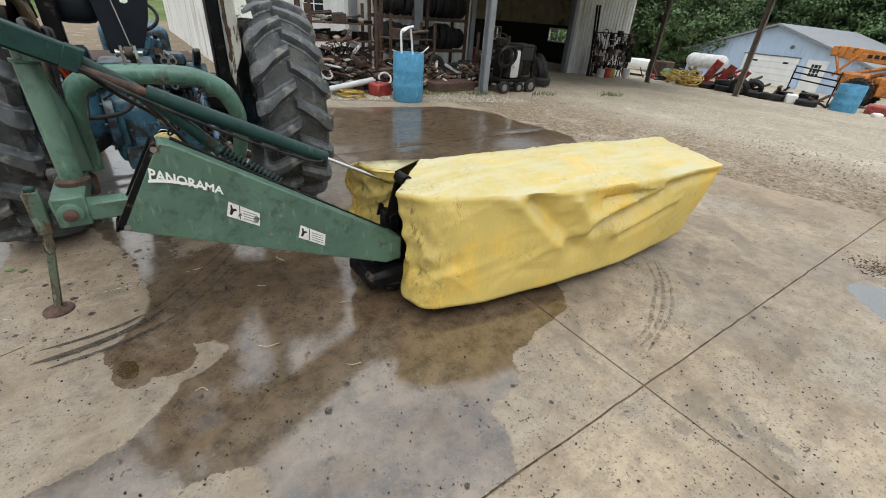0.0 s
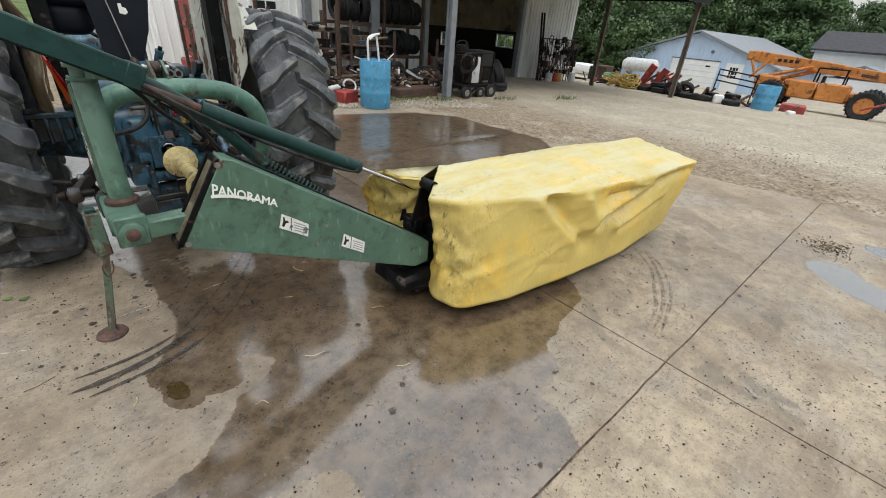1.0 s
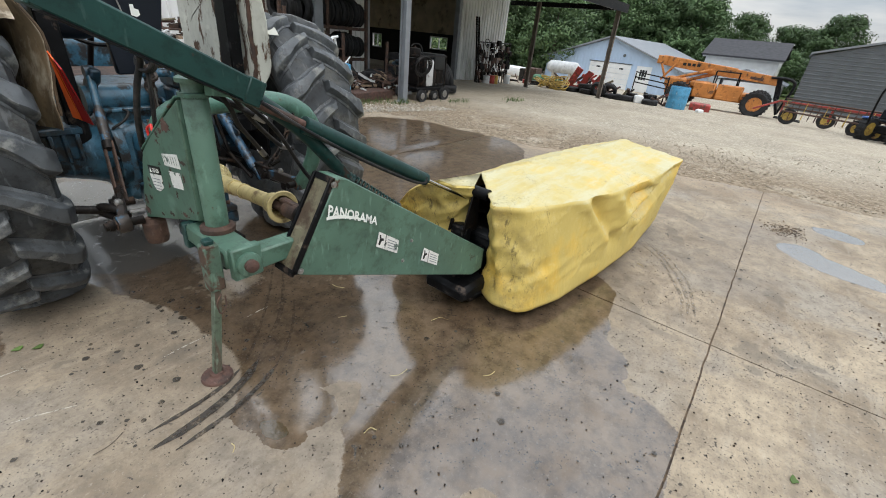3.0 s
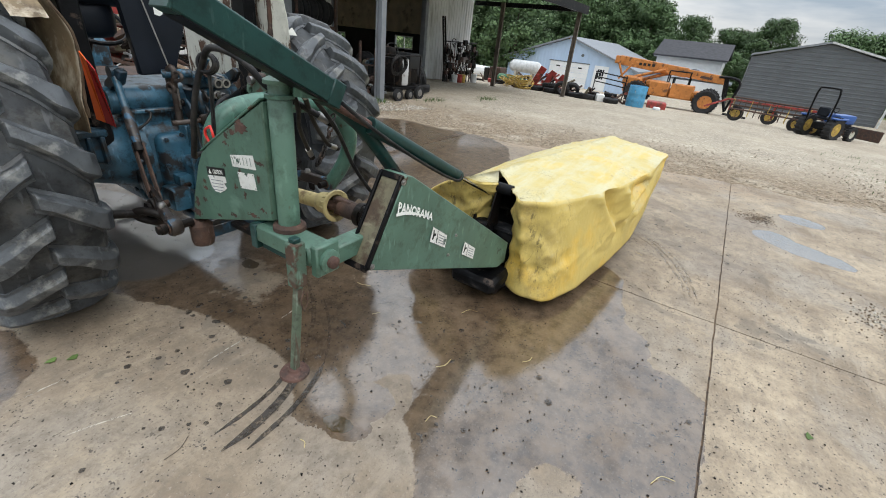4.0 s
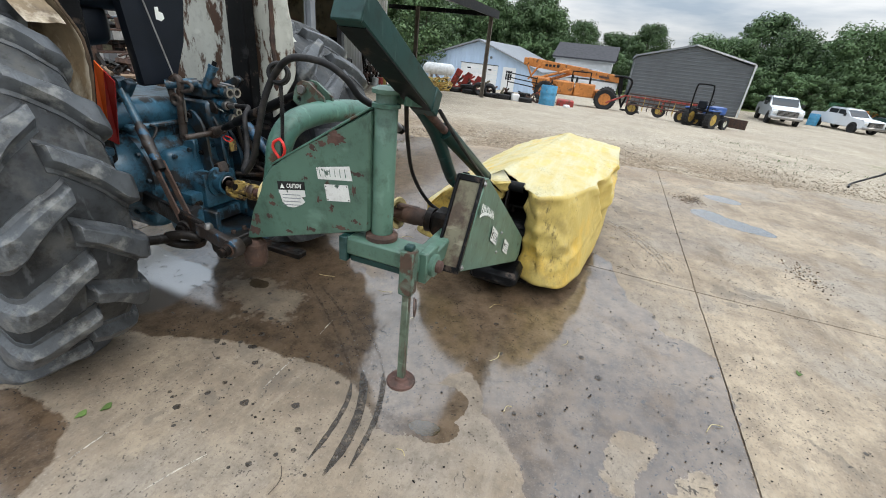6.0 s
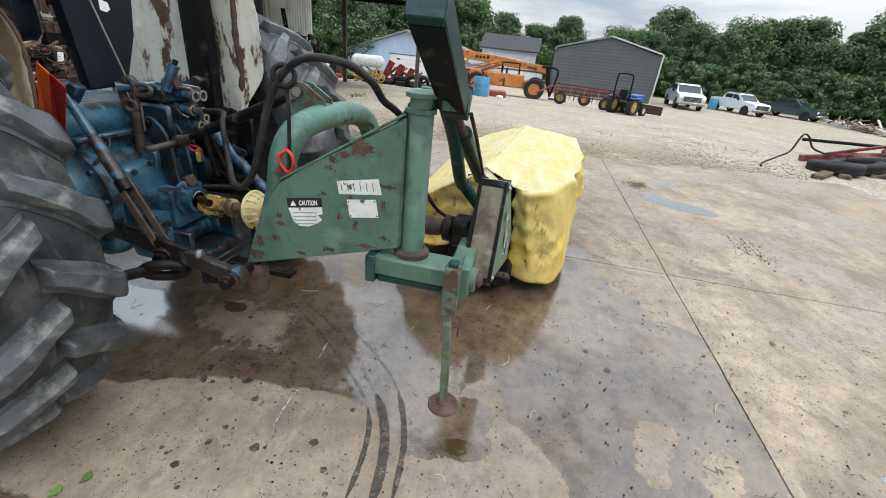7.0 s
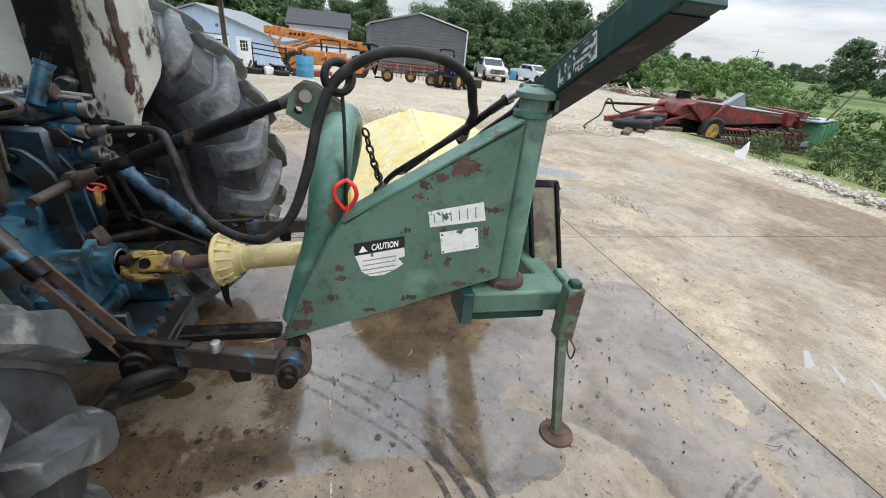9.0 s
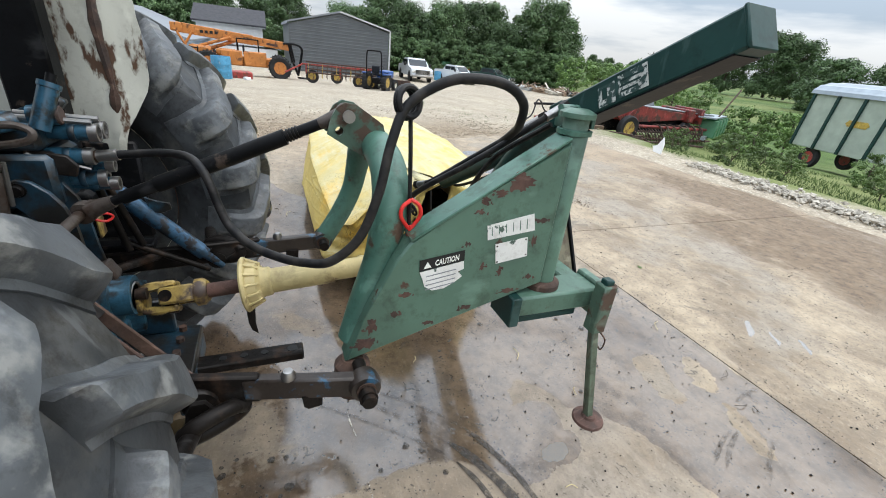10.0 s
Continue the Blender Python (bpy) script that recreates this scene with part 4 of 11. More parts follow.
lathe(bm, [(0.044, -0.292), (0.044, -0.308), (0.038, -0.312)], 20, "y", at=(0.0, 0, 0.821))
boss = part("pivot_boss", bm, M["green"], mower)
bm = B()
lathe(bm, [(0.024, -0.311), (0.024, -0.328), (0.014, -0.334)], 18, "y", at=(0.0, 0, 0.821))
part("pivot_bolt", bm, M["redrust"], boss, "rusty round pivot bolt")

bm = B()
box(bm, (-0.128, -0.268, 0.735), (-0.076, -0.216, 0.915), 0.005)
jack = part("jack_sleeve", bm, M["green_rust"], mower, "green square jack sleeve")
bm = B()
box(bm, (-0.118, -0.258, 0.912), (-0.086, -0.226, 0.932), 0.004)
part("jack_cap", bm, M["green_dark"], jack)
bm = B()
beam(bm, (-0.102, -0.242, 0.74), (-0.168, -0.272, 0.392), 0.027, 0.027, 0.003, up=(1, 0, 0))
leg = part("jack_leg", bm, M["green_worn"], mower, "worn green jack leg")
bm = B()
lathe(bm, [(0.0, 0.405), (0.022, 0.405), (0.026, 0.396), (0.053, 0.391), (0.056, 0.386), (0.056, 0.381), (0.0, 0.381)], 24, at=(-0.170, -0.273, 0))
part("jack_foot", bm, M["redrust"], leg, "rusty round foot plate")
bm = B()
tube(bm, curve_pts([(-0.10, -0.272, 0.725), (-0.125, -0.285, 0.70), (-0.118, -0.285, 0.655), (-0.095, -0.28, 0.675), (-0.09, -0.275, 0.715)], 5), 0.0028, 6)
part("wire_clip", bm, M["rust"], leg, "bent wire clip")

# boom, cylinder and spring rod
bm = B()
beam(bm, (0.165, -0.148, 1.375), (-0.345, -0.158, 1.630), 0.082, 0.082, 0.006)
boom = part("transport_boom", bm, M["green_dark"], mower, "dark green box boom")


def boom_decal(t0, t1, v0, v1, name, material, label="", lift=0.0008):
    """A sticker on the boom's side, by the distance from its foot and the height across it."""
    a, d = Vector((0.165, -0.148, 1.375)), (Vector((-0.345, -0.158, 1.630)) - Vector((0.165, -0.148, 1.375))).normalized()
    u = Vector((0.447, 0, 0.894))
    bm = B()
    prism(bm, [(t0, v0), (t1, v0), (t1, v1), (t0, v1)], lift, lambda p, q, w: a + d * p + u * q + Vector((0, 0.0412 + w, 0)))
    return part(name, bm, material, boom, label, smooth=0)


boom_decal(0.188, 0.246, -0.031, 0.022, "decal", M["worn_sticker"], "scratched white sticker")
boom_decal(0.258, 0.348, -0.028, 0.028, "decal", M["worn_sticker"], "scratched white sticker")
for k in range(3):
    boom_decal(0.264, 0.338 - 0.01 * k, 0.010 - 0.013 * k, 0.015 - 0.013 * k, "text_bar", M["green_dark"], lift=0.0014)
boom_decal(0.202, 0.220, -0.014, 0.016, "text_bar", M["green_dark"], lift=0.0014)
# thin black plate added to darken the boom from below
bm = B()
beam(bm, (0.160, -0.1480, 1.3315), (-0.336, -0.1577, 1.5795), 0.079, 0.004)
part("boom_underside", bm, M["black_paint"], boom, "blackened underside of the boom")
bm = B()
beam(bm, (0.185, -0.148, 1.366), (0.130, -0.149, 1.393), 0.090, 0.088, 0.004)
part("boom_cap", bm, M["green_dark"], boom)
bm = B()
beam(bm, (-0.338, -0.1578, 1.6265), (-0.347, -0.158, 1.6310), 0.085, 0.085, 0.003)
part("boom_tip", bm, M["green_dark"], boom, "worn green end cap of the boom")
bm = B()
for dy in (-0.035, 0.035):
    beam(bm, (0.02, -0.10 + dy, 1.40), (0.16, -0.145 + dy, 1.385), 0.012, 0.06, 0.002)
rod(bm, (0.07, -0.19, 1.412), (0.07, -0.05, 1.412), 0.017, 12)
part("boom_hinge", bm, M["green_tube"], mower)

cyl_a, cyl_b, cyl_c = Vector((0.150, -0.150, 1.352)), Vector((1.107, -0.163, 0.879)), Vector((1.545, -0.190, 0.660))
cyl_m = cyl_a.lerp(cyl_b, 0.22)
bm = B()
rod(bm, cyl_a, cyl_m, 0.0165, 14)
cyl = part("cylinder_stem", bm, M["redrust"], mower, "brown-red rusted cylinder stem")
bm = B()
rod(bm, cyl_m, cyl_b, 0.0345, 22)
lathe_at = cyl_a.lerp(cyl_b, 0.985)
rod(bm, lathe_at, cyl_b, 0.0365, 22)
rod(bm, cyl_m, cyl_a.lerp(cyl_b, 0.25), 0.031, 20)
barrel = part("cylinder_barrel", bm, M["green_dark"], cyl, "green hydraulic cylinder")
for f0, f1 in ((0.415, 0.47), (0.68, 0.735)):
    bm = B()
    rod(bm, cyl_a.lerp(cyl_b, f0), cyl_a.lerp(cyl_b, f1), 0.0291, 20)
    part("paint_band", bm, M["redrust"], barrel, "faded red band")
bm = B()
rod(bm, cyl_b, cyl_c, 0.0105, 14)
part("cylinder_rod", bm, M["chrome"], cyl, "bright chrome rod")
bm = B()
lathe(bm, [(0.024, -0.02), (0.024, 0.02)], 16, "y", at=tuple(cyl_c))
part("rod_eye", bm, M["dark_steel"], cyl)
bm = B()
tube(bm, curve_pts([(0.16, -0.115, 1.37), (0.36, -0.12, 1.225), (0.56, -0.13, 1.01), (0.60, -0.15, 0.965)], 6), 0.029, 16)
strut = part("spring_strut", bm, M["green_dark"], mower, "green tube strut")
bm = B()
turns, p0, p1 = 16, Vector((0.585, -0.14, 0.985)), Vector((0.845, -0.215, 0.785))
d = (p1 - p0).normalized()
s1, s2 = ring_frame(d)
tube(bm, [p0 + (p1 - p0) * (k / (turns * 10)) + (s1 * math.cos(k * math.tau / 10) + s2 * math.sin(k * math.tau / 10)) * 0.025 for k in range(turns * 10)], 0.0055, 6)
part("coil_spring", bm, M["green_dark"], strut, "dark coil spring")
bm = B()
rod(bm, p0, p1 + d * 0.10, 0.008, 10)
part("spring_rod", bm, M["dark_steel"], strut)
bm = B()
tube(bm, curve_pts([(0.17, -0.20, 1.35), (0.34, -0.21, 1.235), (0.62, -0.212, 1.075), (0.92, -0.205, 0.925), (1.06, -0.20, 0.875), (1.09, -0.19, 0.90)], 6), 0.0075, 8)
part("cylinder_hose", bm, M["rubber"], cyl, "thin black hydraulic hose")
bm = B()
tube(bm, curve_pts([(0.14, -0.08, 1.36), (0.33, 0.0, 1.20), (0.46, 0.02, 1.00), (0.56, -0.04, 0.84), (0.60, -0.16, 0.78)], 6), 0.009, 8)
part("drive_hose", bm, M["rubber"], mower, "black hose down to the housing")

# belt housing
def front_y(x):
    return -0.362 - 0.036 * (x - 0.3)


bm = B()
outline = [(0.148, 0.737), (0.352, 1.088), (0.395, 1.078), (1.46, 0.405), (1.46, 0.262), (1.36, 0.252)]
prism(bm, outline, 1.0, lambda u, v, w: (u, front_y(u) + w * 0.122, v), 0.004)
housing = part("belt_housing", bm, M["green"], mower, "wedge-shaped green belt housing")
bm = B()
a, b = Vector((0.140, -0.30, 0.745)), Vector((0.340, -0.30, 1.078))
beam(bm, a, b, 0.092, 0.010, 0.003, up=(-0.86, 0, 0.5))
part("end_plate", bm, M["olive"], housing, "rusty olive end plate")
for da in (-0.052, 0.052):
    bm = B()
    beam(bm, a + Vector((-0.002, da, -0.004)), b + Vector((-0.002, da, 0.008)), 0.012, 0.024, 0.002, up=(-0.86, 0, 0.5))
    part("end_frame", bm, M["black_paint"], housing)
for f in (0.0, 1.0):
    bm = B()
    c = a.lerp(b, f) + Vector((-0.004, 0, 0))
    beam(bm, c + Vector((0, -0.058, 0)), c + Vector((0, 0.058, 0)), 0.026, 0.014, 0.002, up=(-0.86, 0, 0.5))
    part("end_frame", bm, M["black_paint"], housing)
for x, z, r in ((0.333, 1.066, 0.0125), (0.167, 0.748, 0.0125), (0.778, 0.686, 0.009), (0.722, 0.592, 0.010)):
    bm = B()
    y = front_y(x)
    lathe(bm, [(r, y), (r, y - 0.004), (r * 0.62, y - 0.004), (r * 0.6, y - 0.009), (0.0, y - 0.010)], 12, "y", at=(x, 0, z))
    part("bolt", bm, M["steel"], housing, "steel bolt with washer")
bm = B()
beam(bm, (0.40, -0.255, 1.078), (1.40, -0.30, 0.440), 0.03, 0.012, 0.002)
part("belt_cover_edge", bm, M["black_paint"], housing, "dark top edge strip")
text_mesh("PANORAMA", 0.068, M["decal_white"], housing, "word_decal", lambda u, v: Vector((0.289 + u * 0.93, front_y(0.4) - 0.0105, 0.952 - 0.335 * u - 0.25 * u * u + v * (1.0 - 0.9 * u))), slant=0.14, stretch=0.74)
bm = B()
n = 14
low = [(0.285 + 0.25 * k / n, 0.936 - 0.10 * (k / n) ** 1.5 * 0.82) for k in range(n + 1)]
up_ = [(x, z + 0.0175 * math.sin(math.pi * min(1, 0.25 + 0.75 * k / n)) * (1 - 0.55 * k / n)) for k, (x, z) in enumerate(low)]
prism(bm, low + up_[::-1], 0.0008, lambda u, v, w: (u, front_y(0.4) - 0.0095 - w, v))
part("underline", bm, M["decal_white"], housing, "white brush-stroke underline", smooth=0)


def warning_decal(x, z, scale, name):
    bm = B()
    y = front_y(x) - 0.0065

    def P(u, v, w):
        return (x + (u * 0.92 - 0.12 * v * 0 + 0.0 * w) * scale, front_y(x + u) - 0.006 - w, z + (v * 1.25 - 0.56 * u) * scale)
    prism(bm, [(0, 0), (0.145, 0.0), (0.155, 0.058), (0.02, 0.064)], 0.0008, P)
    d = part(name, bm, M["sticker"], housing, "white warning sticker", smooth=0)
    bm = B()
    prism(bm, [(0.056, 0.004), (0.060, 0.004), (0.068, 0.060), (0.064, 0.060)], 0.0014, P)
    part("divider", bm, M["ink"], d, smooth=0)
    bm = B()
    prism(bm, [(0.014, 0.012), (0.024, 0.010), (0.036, 0.030), (0.052, 0.036), (0.046, 0.044), (0.034, 0.040), (0.032, 0.054), (0.024, 0.052), (0.024, 0.036)], 0.0014, P)
    part("pictogram", bm, M["ink"], d, smooth=0)
    bm = B()
    for k in range(4):
        prism(bm, [(0.076, 0.010 + 0.011 * k), (0.138, 0.010 + 0.011 * k), (0.139, 0.014 + 0.011 * k), (0.077, 0.014 + 0.011 * k)], 0.0014, P)
    part("text_lines", bm, M["post_grey"], d, smooth=0)


warning_decal(0.543, 0.733, 1.0, "warning_decal")
warning_decal(0.853, 0.548, 1.0, "warning_decal")

# gearbox behind the housing, with the drive shaft
bm = B()
box(bm, (0.285, -0.245, 0.79), (0.405, -0.15, 0.91), 0.02)
lathe(bm, [(0.055, -0.15), (0.055, -0.12), (0.035, -0.11)], 20, "y", at=(0.345, 0, 0.85))
part("gearbox", bm, M["dark_steel"], mower, "greasy black gearbox")
bm = B()
rod(bm, (0.345, -0.13, 0.855), (0.350, 0.10, 0.836), 0.024, 14)
lathe(bm, [(0.0, -0.11), (0.034, -0.11), (0.040, -0.095), (0.040, -0.02), (0.032, 0.0), (0.0, 0.0)], 18, "y", at=(0.347, 0, 0.85))
for k in (-1, 1):
    box(bm, (0.347 - 0.018, -0.075, 0.85 + k * 0.030 - 0.012), (0.347 + 0.018, 0.035, 0.85 + k * 0.030 + 0.012), 0.006)
part("input_joint", bm, M["rust"], mower, "rusty universal joint")

shaft_a, shaft_b = Vector((0.352, 0.10, 0.835)), Vector((0.408, 0.84, 0.742))
ax = (shaft_b - shaft_a).normalized()
shaft = thing("drive_shaft", tuple(shaft_a), "dusty yellow plastic-guarded drive shaft between tractor and mower", "drive shaft")
bm = B()
o = shaft_b - shaft_a
rod(bm, o * 0.06, o * 0.93, 0.036, 20)
rod(bm, o * 0.45, o * 0.48, 0.040, 20)
part("guard_tube", bm, M["yellow_guard"], shaft)


def guard_cone(tip, root, name, wide=0.092):
    """A short ribbed bell: a flat rim, a ribbed shoulder and a neck that grips the tube."""
    d = (root - tip).normalized()
    s, u = ring_frame(d)
    ln = (root - tip).length
    bm = B()
    seg, prof = 48, [(wide, 0.0), (wide + 0.004, 0.006), (wide, 0.014), (wide - 0.012, 0.018), (wide - 0.020, ln * 0.5), (0.052, ln * 0.62), (0.050, ln * 0.9), (0.040, ln), (0.036, ln), (0.044, ln * 0.6), (wide - 0.028, ln * 0.45), (wide - 0.018, 0.004)]
    rows = []
    for r, h in prof:
        c = tip + d * h
        rows.append([bm.verts.new(c + (s * math.cos(k * math.tau / seg) + u * math.sin(k * math.tau / seg)) * r) for k in range(seg)])
    for a, b in zip(rows, rows[1:] + rows[:1]):
        for k in range(seg):
            bm.faces.new((a[k], a[(k + 1) % seg], b[(k + 1) % seg], b[k]))
    cone = part(name, bm, M["yellow_guard"], shaft, "ribbed yellow guard cone")
    for k in range(14):
        a = k * math.tau / 14
        o_ = s * math.cos(a) + u * math.sin(a)
        bm = B()
        beam(bm, tip + d * 0.012 + o_ * (wide - 0.008), tip + d * (ln * 0.60) + o_ * (wide - 0.030), 0.008, 0.014, 0.002, up=tuple(o_))
        part("rib", bm, M["yellow_guard"], cone)


guard_cone(o * 1.0, o * 0.875, "guard_cone")
guard_cone(-ax * 0.075, ax * 0.045, "guard_cone", 0.072)
bm = B()
rod(bm, o * 0.60, o * 0.90, 0.043, 20)
part("outer_tube", bm, M["yellow_guard"], shaft, "pale wider guard tube")
bm = B()
c = shaft_b - shaft_a + Vector((-0.05, 0, -0.075))
prism(bm, [(0, 0.02), (0.03, 0.02), (0.026, -0.05), (0.032, -0.10), (0.012, -0.08), (0.004, -0.05)], 0.003, lambda u, v, w: (c.x + w, c.y - u, c.z + v))
part("torn_flap", bm, M["dark_steel"], shaft, "torn piece of the guard hanging down")
e = o + ax * 0.01
bm = B()
rod(bm, o * 0.95, e + ax * 0.10, 0.025, 14)
part("inner_shaft", bm, M["redrust"], shaft, "rusty inner shaft")
fr = ax.to_track_quat("Y", "Z").to_matrix().to_4x4()
for sgn, rot, at_ in ((1, 35, 0.135), (-1, 125, 0.290)):
    fr.translation = e + ax * at_
    mm = fr @ pose(0, 0, 0, 0, rot, 0)
    bm = B()
    lathe(bm, [(0.034, -0.035 * sgn), (0.046, -0.02 * sgn), (0.046, 0.0), (0.040, 0.004 * sgn)], 18, "y")
    for k in (-1, 1):
        prism(bm, [(k * 0.046, -0.004 * sgn), (k * 0.054, 0.03 * sgn), (k * 0.050, 0.100 * sgn), (k * 0.030, 0.100 * sgn), (k * 0.032, 0.03 * sgn), (k * 0.022, 0.002 * sgn)], 0.056, lambda u, v, w: (u, v, w - 0.028), 0.006)
    bmesh.ops.transform(bm, matrix=mm, verts=bm.verts[:])
    yk = part("yoke", bm, M["yellow_metal"], shaft, "greasy yellow universal joint fork")
    bm = B()
    lathe(bm, [(0.0, -0.056), (0.019, -0.056), (0.019, 0.056), (0.0, 0.056)], 16, "x", at=(0, 0.077 * sgn, 0))
    bmesh.ops.transform(bm, matrix=mm, verts=bm.verts[:])
    part("cross_bearing", bm, M["dark_steel"], yk, "dark bearing cap")
bm = B()
rod(bm, e + ax * 0.30, e + ax * 0.39, 0.030, 16)
part("splined_end", bm, M["dark_steel"], shaft)

# hoses, chain and cord on the headstock
def hose(name, ctrl, r, label, material="rubber"):
    bm = B()
    line = curve_pts(ctrl, 9)
    tube(bm, line, r, 10)
    ob = solo(name, bm, M[material], label, "hose")
    for a, b in ((line[0], line[5]), (line[-1], line[-6])):
        d = (b - a).normalized()
        bm = B()
        rod(bm, a - d * 0.012, a + d * 0.045, r * 1.35, 12)
        fit = part("crimp_fitting", bm, M["steel"], ob, "pale crimped steel fitting")
        bm = B()
        rod(bm, a - d * 0.030, a - d * 0.008, r * 1.6, 6)
        part("nut", bm, M["dark_steel"], fit)
    return ob


hose("hydraulic_hose", [(0.528, 1.185, 1.152), (0.523, 1.145, 1.157), (0.515, 1.108, 1.161), (0.485, 1.03, 1.173), (0.44, 0.973, 1.18), (0.402, 0.938, 1.178), (0.35, 0.907, 1.159), (0.325, 0.888, 1.12), (0.31, 0.873, 1.065), (0.28, 0.846, 1.008), (0.215, 0.791, 0.977), (0.14, 0.727, 0.975), (0.075, 0.665, 0.985), (0.030, 0.600, 1.005), (0.005, 0.53, 1.08), (0.0, 0.485, 1.20), (0.015, 0.455, 1.32), (0.03, 0.415, 1.405),
                         (0.01, 0.33, 1.465), (0.0, 0.245, 1.478), (0.01, 0.16, 1.465), (0.03, 0.10, 1.425), (0.07, 0.075, 1.37), (0.14, 0.05, 1.33), (0.30, 0.03, 1.24)], 0.0125, "black hydraulic hose looped over the headstock")
hose("hydraulic_hose", [(0.42, 0.28, 1.02), (0.36, 0.24, 1.09), (0.25, 0.14, 1.20), (0.18, 0.05, 1.29), (0.10, -0.02, 1.38), (0.09, -0.06, 1.41)], 0.010, "black hydraulic hose along the side plate")
hose("hydraulic_hose", [(0.50, 0.20, 1.06), (0.44, 0.18, 1.09), (0.30, 0.10, 1.21), (0.20, 0.02, 1.31), (0.14, -0.03, 1.37)], 0.010, "black hydraulic hose with a pale crimped fitting")
bm = B()
for k in range(2):
    torus(bm, (0.048 + 0.012 * (k - 0.5), 0.408 + 0.006 * k, 1.412 - 0.004 * k), 0.034, 0.0085, (0.85, 0.42 + 0.2 * k, -0.2), 30, 9)
solo("tie_coil", bm, M["rubber"], "dark ring of rubber tie round the hose", "tie")
bm = B()
for dx in (-0.004, 0.004):
    tube(bm, curve_pts([(0.045 + dx, 0.402, 1.375), (0.040 + dx, 0.398, 1.30), (0.030 + dx, 0.396, 1.20), (0.020 + dx, 0.396, 1.105)], 5), 0.0045, 7)
cord = solo("cord", bm, M["rubber"], "dark doubled cord hanging from the hose coil", "cord")
bm = B()
tube(bm, curve_pts([(0.012, 0.397, 1.175), (0.005, 0.420, 1.160), (0.004, 0.424, 1.135), (0.008, 0.408, 1.108), (0.010, 0.396, 1.096), (0.010, 0.384, 1.108), (0.006, 0.370, 1.135), (0.006, 0.376, 1.162), (0.012, 0.397, 1.177)], 6), 0.0055, 8)
tube(bm, [(0.010, 0.396, 1.105), (0.009, 0.394, 1.085), (0.009, 0.400, 1.075)], 0.006, 8)
solo("tie_ring", bm, M["red_plastic"], "red plastic tie ring on the cord", "tie")
chain = thing("chain", (0.62, 0.33, 1.17), "rusty steel chain hanging from the arch", "chain")
n = 12
for k in range(n):
    f = (k + 0.5) / n
    p = Vector((0.62, 0.33, 1.185)).lerp(Vector((0.42, 0.24, 0.98)), f) - Vector((0.62, 0.33, 1.17)) + Vector((0, 0, -0.04 * math.sin(math.pi * f)))
    d = Vector((-0.20, -0.09, -0.205)).normalized()
    s, u = ring_frame(d)
    if k % 2:
        s, u = u, s
    bm = B()
    tube(bm, [p + d * (0.0205 * math.cos(j * math.tau / 12)) + s * (0.0120 * math.sin(j * math.tau / 12)) for j in range(13)], 0.0047, 7)
    part("link", bm, M["dark_steel"], chain)

# cutter bar under the cover
bm = B()
box(bm, (1.36, -0.42, 0.035), (4.25, -0.08, 0.085), 0.015)
bar = part("cutter_bar", bm, M["dark_steel"], mower, "dark cutter bar close to the ground")
for k in range(6):
    bm = B()
    x = 1.62 + 0.48 * k
    lathe(bm, [(0.0, 0.15), (0.10, 0.145), (0.15, 0.11), (0.19, 0.092), (0.19, 0.086), (0.0, 0.086)], 20, at=(x, -0.26, 0))
    part("disc", bm, M["rust"], bar)
    bm = B()
    box(bm, (x - 0.09, -0.50, 0.0), (x + 0.09, -0.06, 0.04), 0.012)
    part("skid", bm, M["dark_steel"], bar)
# hinge blocks, painted black for the shade inside the opening
bm = B()
box(bm, (1.36, -0.36, 0.20), (1.62, 0.02, 0.36), 0.02)
box(bm, (1.45, -0.25, 0.34), (1.54, -0.12, 0.50), 0.02)
part("hinge_block", bm, M["black_paint"], mower, "black hinge block in the cover's opening")
bm = B()
lathe(bm, [(0.026, -0.34), (0.036, -0.34), (0.036, -0.04), (0.026, -0.04)], 18, "y", at=(1.53, 0, 0.735), close=True)
part("hinge_tube", bm, M["black_paint"], mower, "open black hinge tube")
for y in (-0.245, -0.135):
    bm = B()
    prism(bm, [(1.43, 0.45), (1.60, 0.45), (1.58, 0.70), (1.545, 0.735), (1.50, 0.70)], 0.012, lambda u, v, w, y=y: (u, y + w, v), 0.002)
    part("clevis_plate", bm, M["dark_steel"], mower, "dark clevis plate with worn bright edges")
bm = B()
box(bm, (1.22, -0.45, 0.10), (1.50, -0.12, 0.21), 0.03)
lathe(bm, [(0.15, 0.06), (0.17, 0.10), (0.12, 0.17)], 20, at=(1.45, -0.28, 0))
part("inner_shoe", bm, M["black_paint"], mower, "rusty inner shoe")


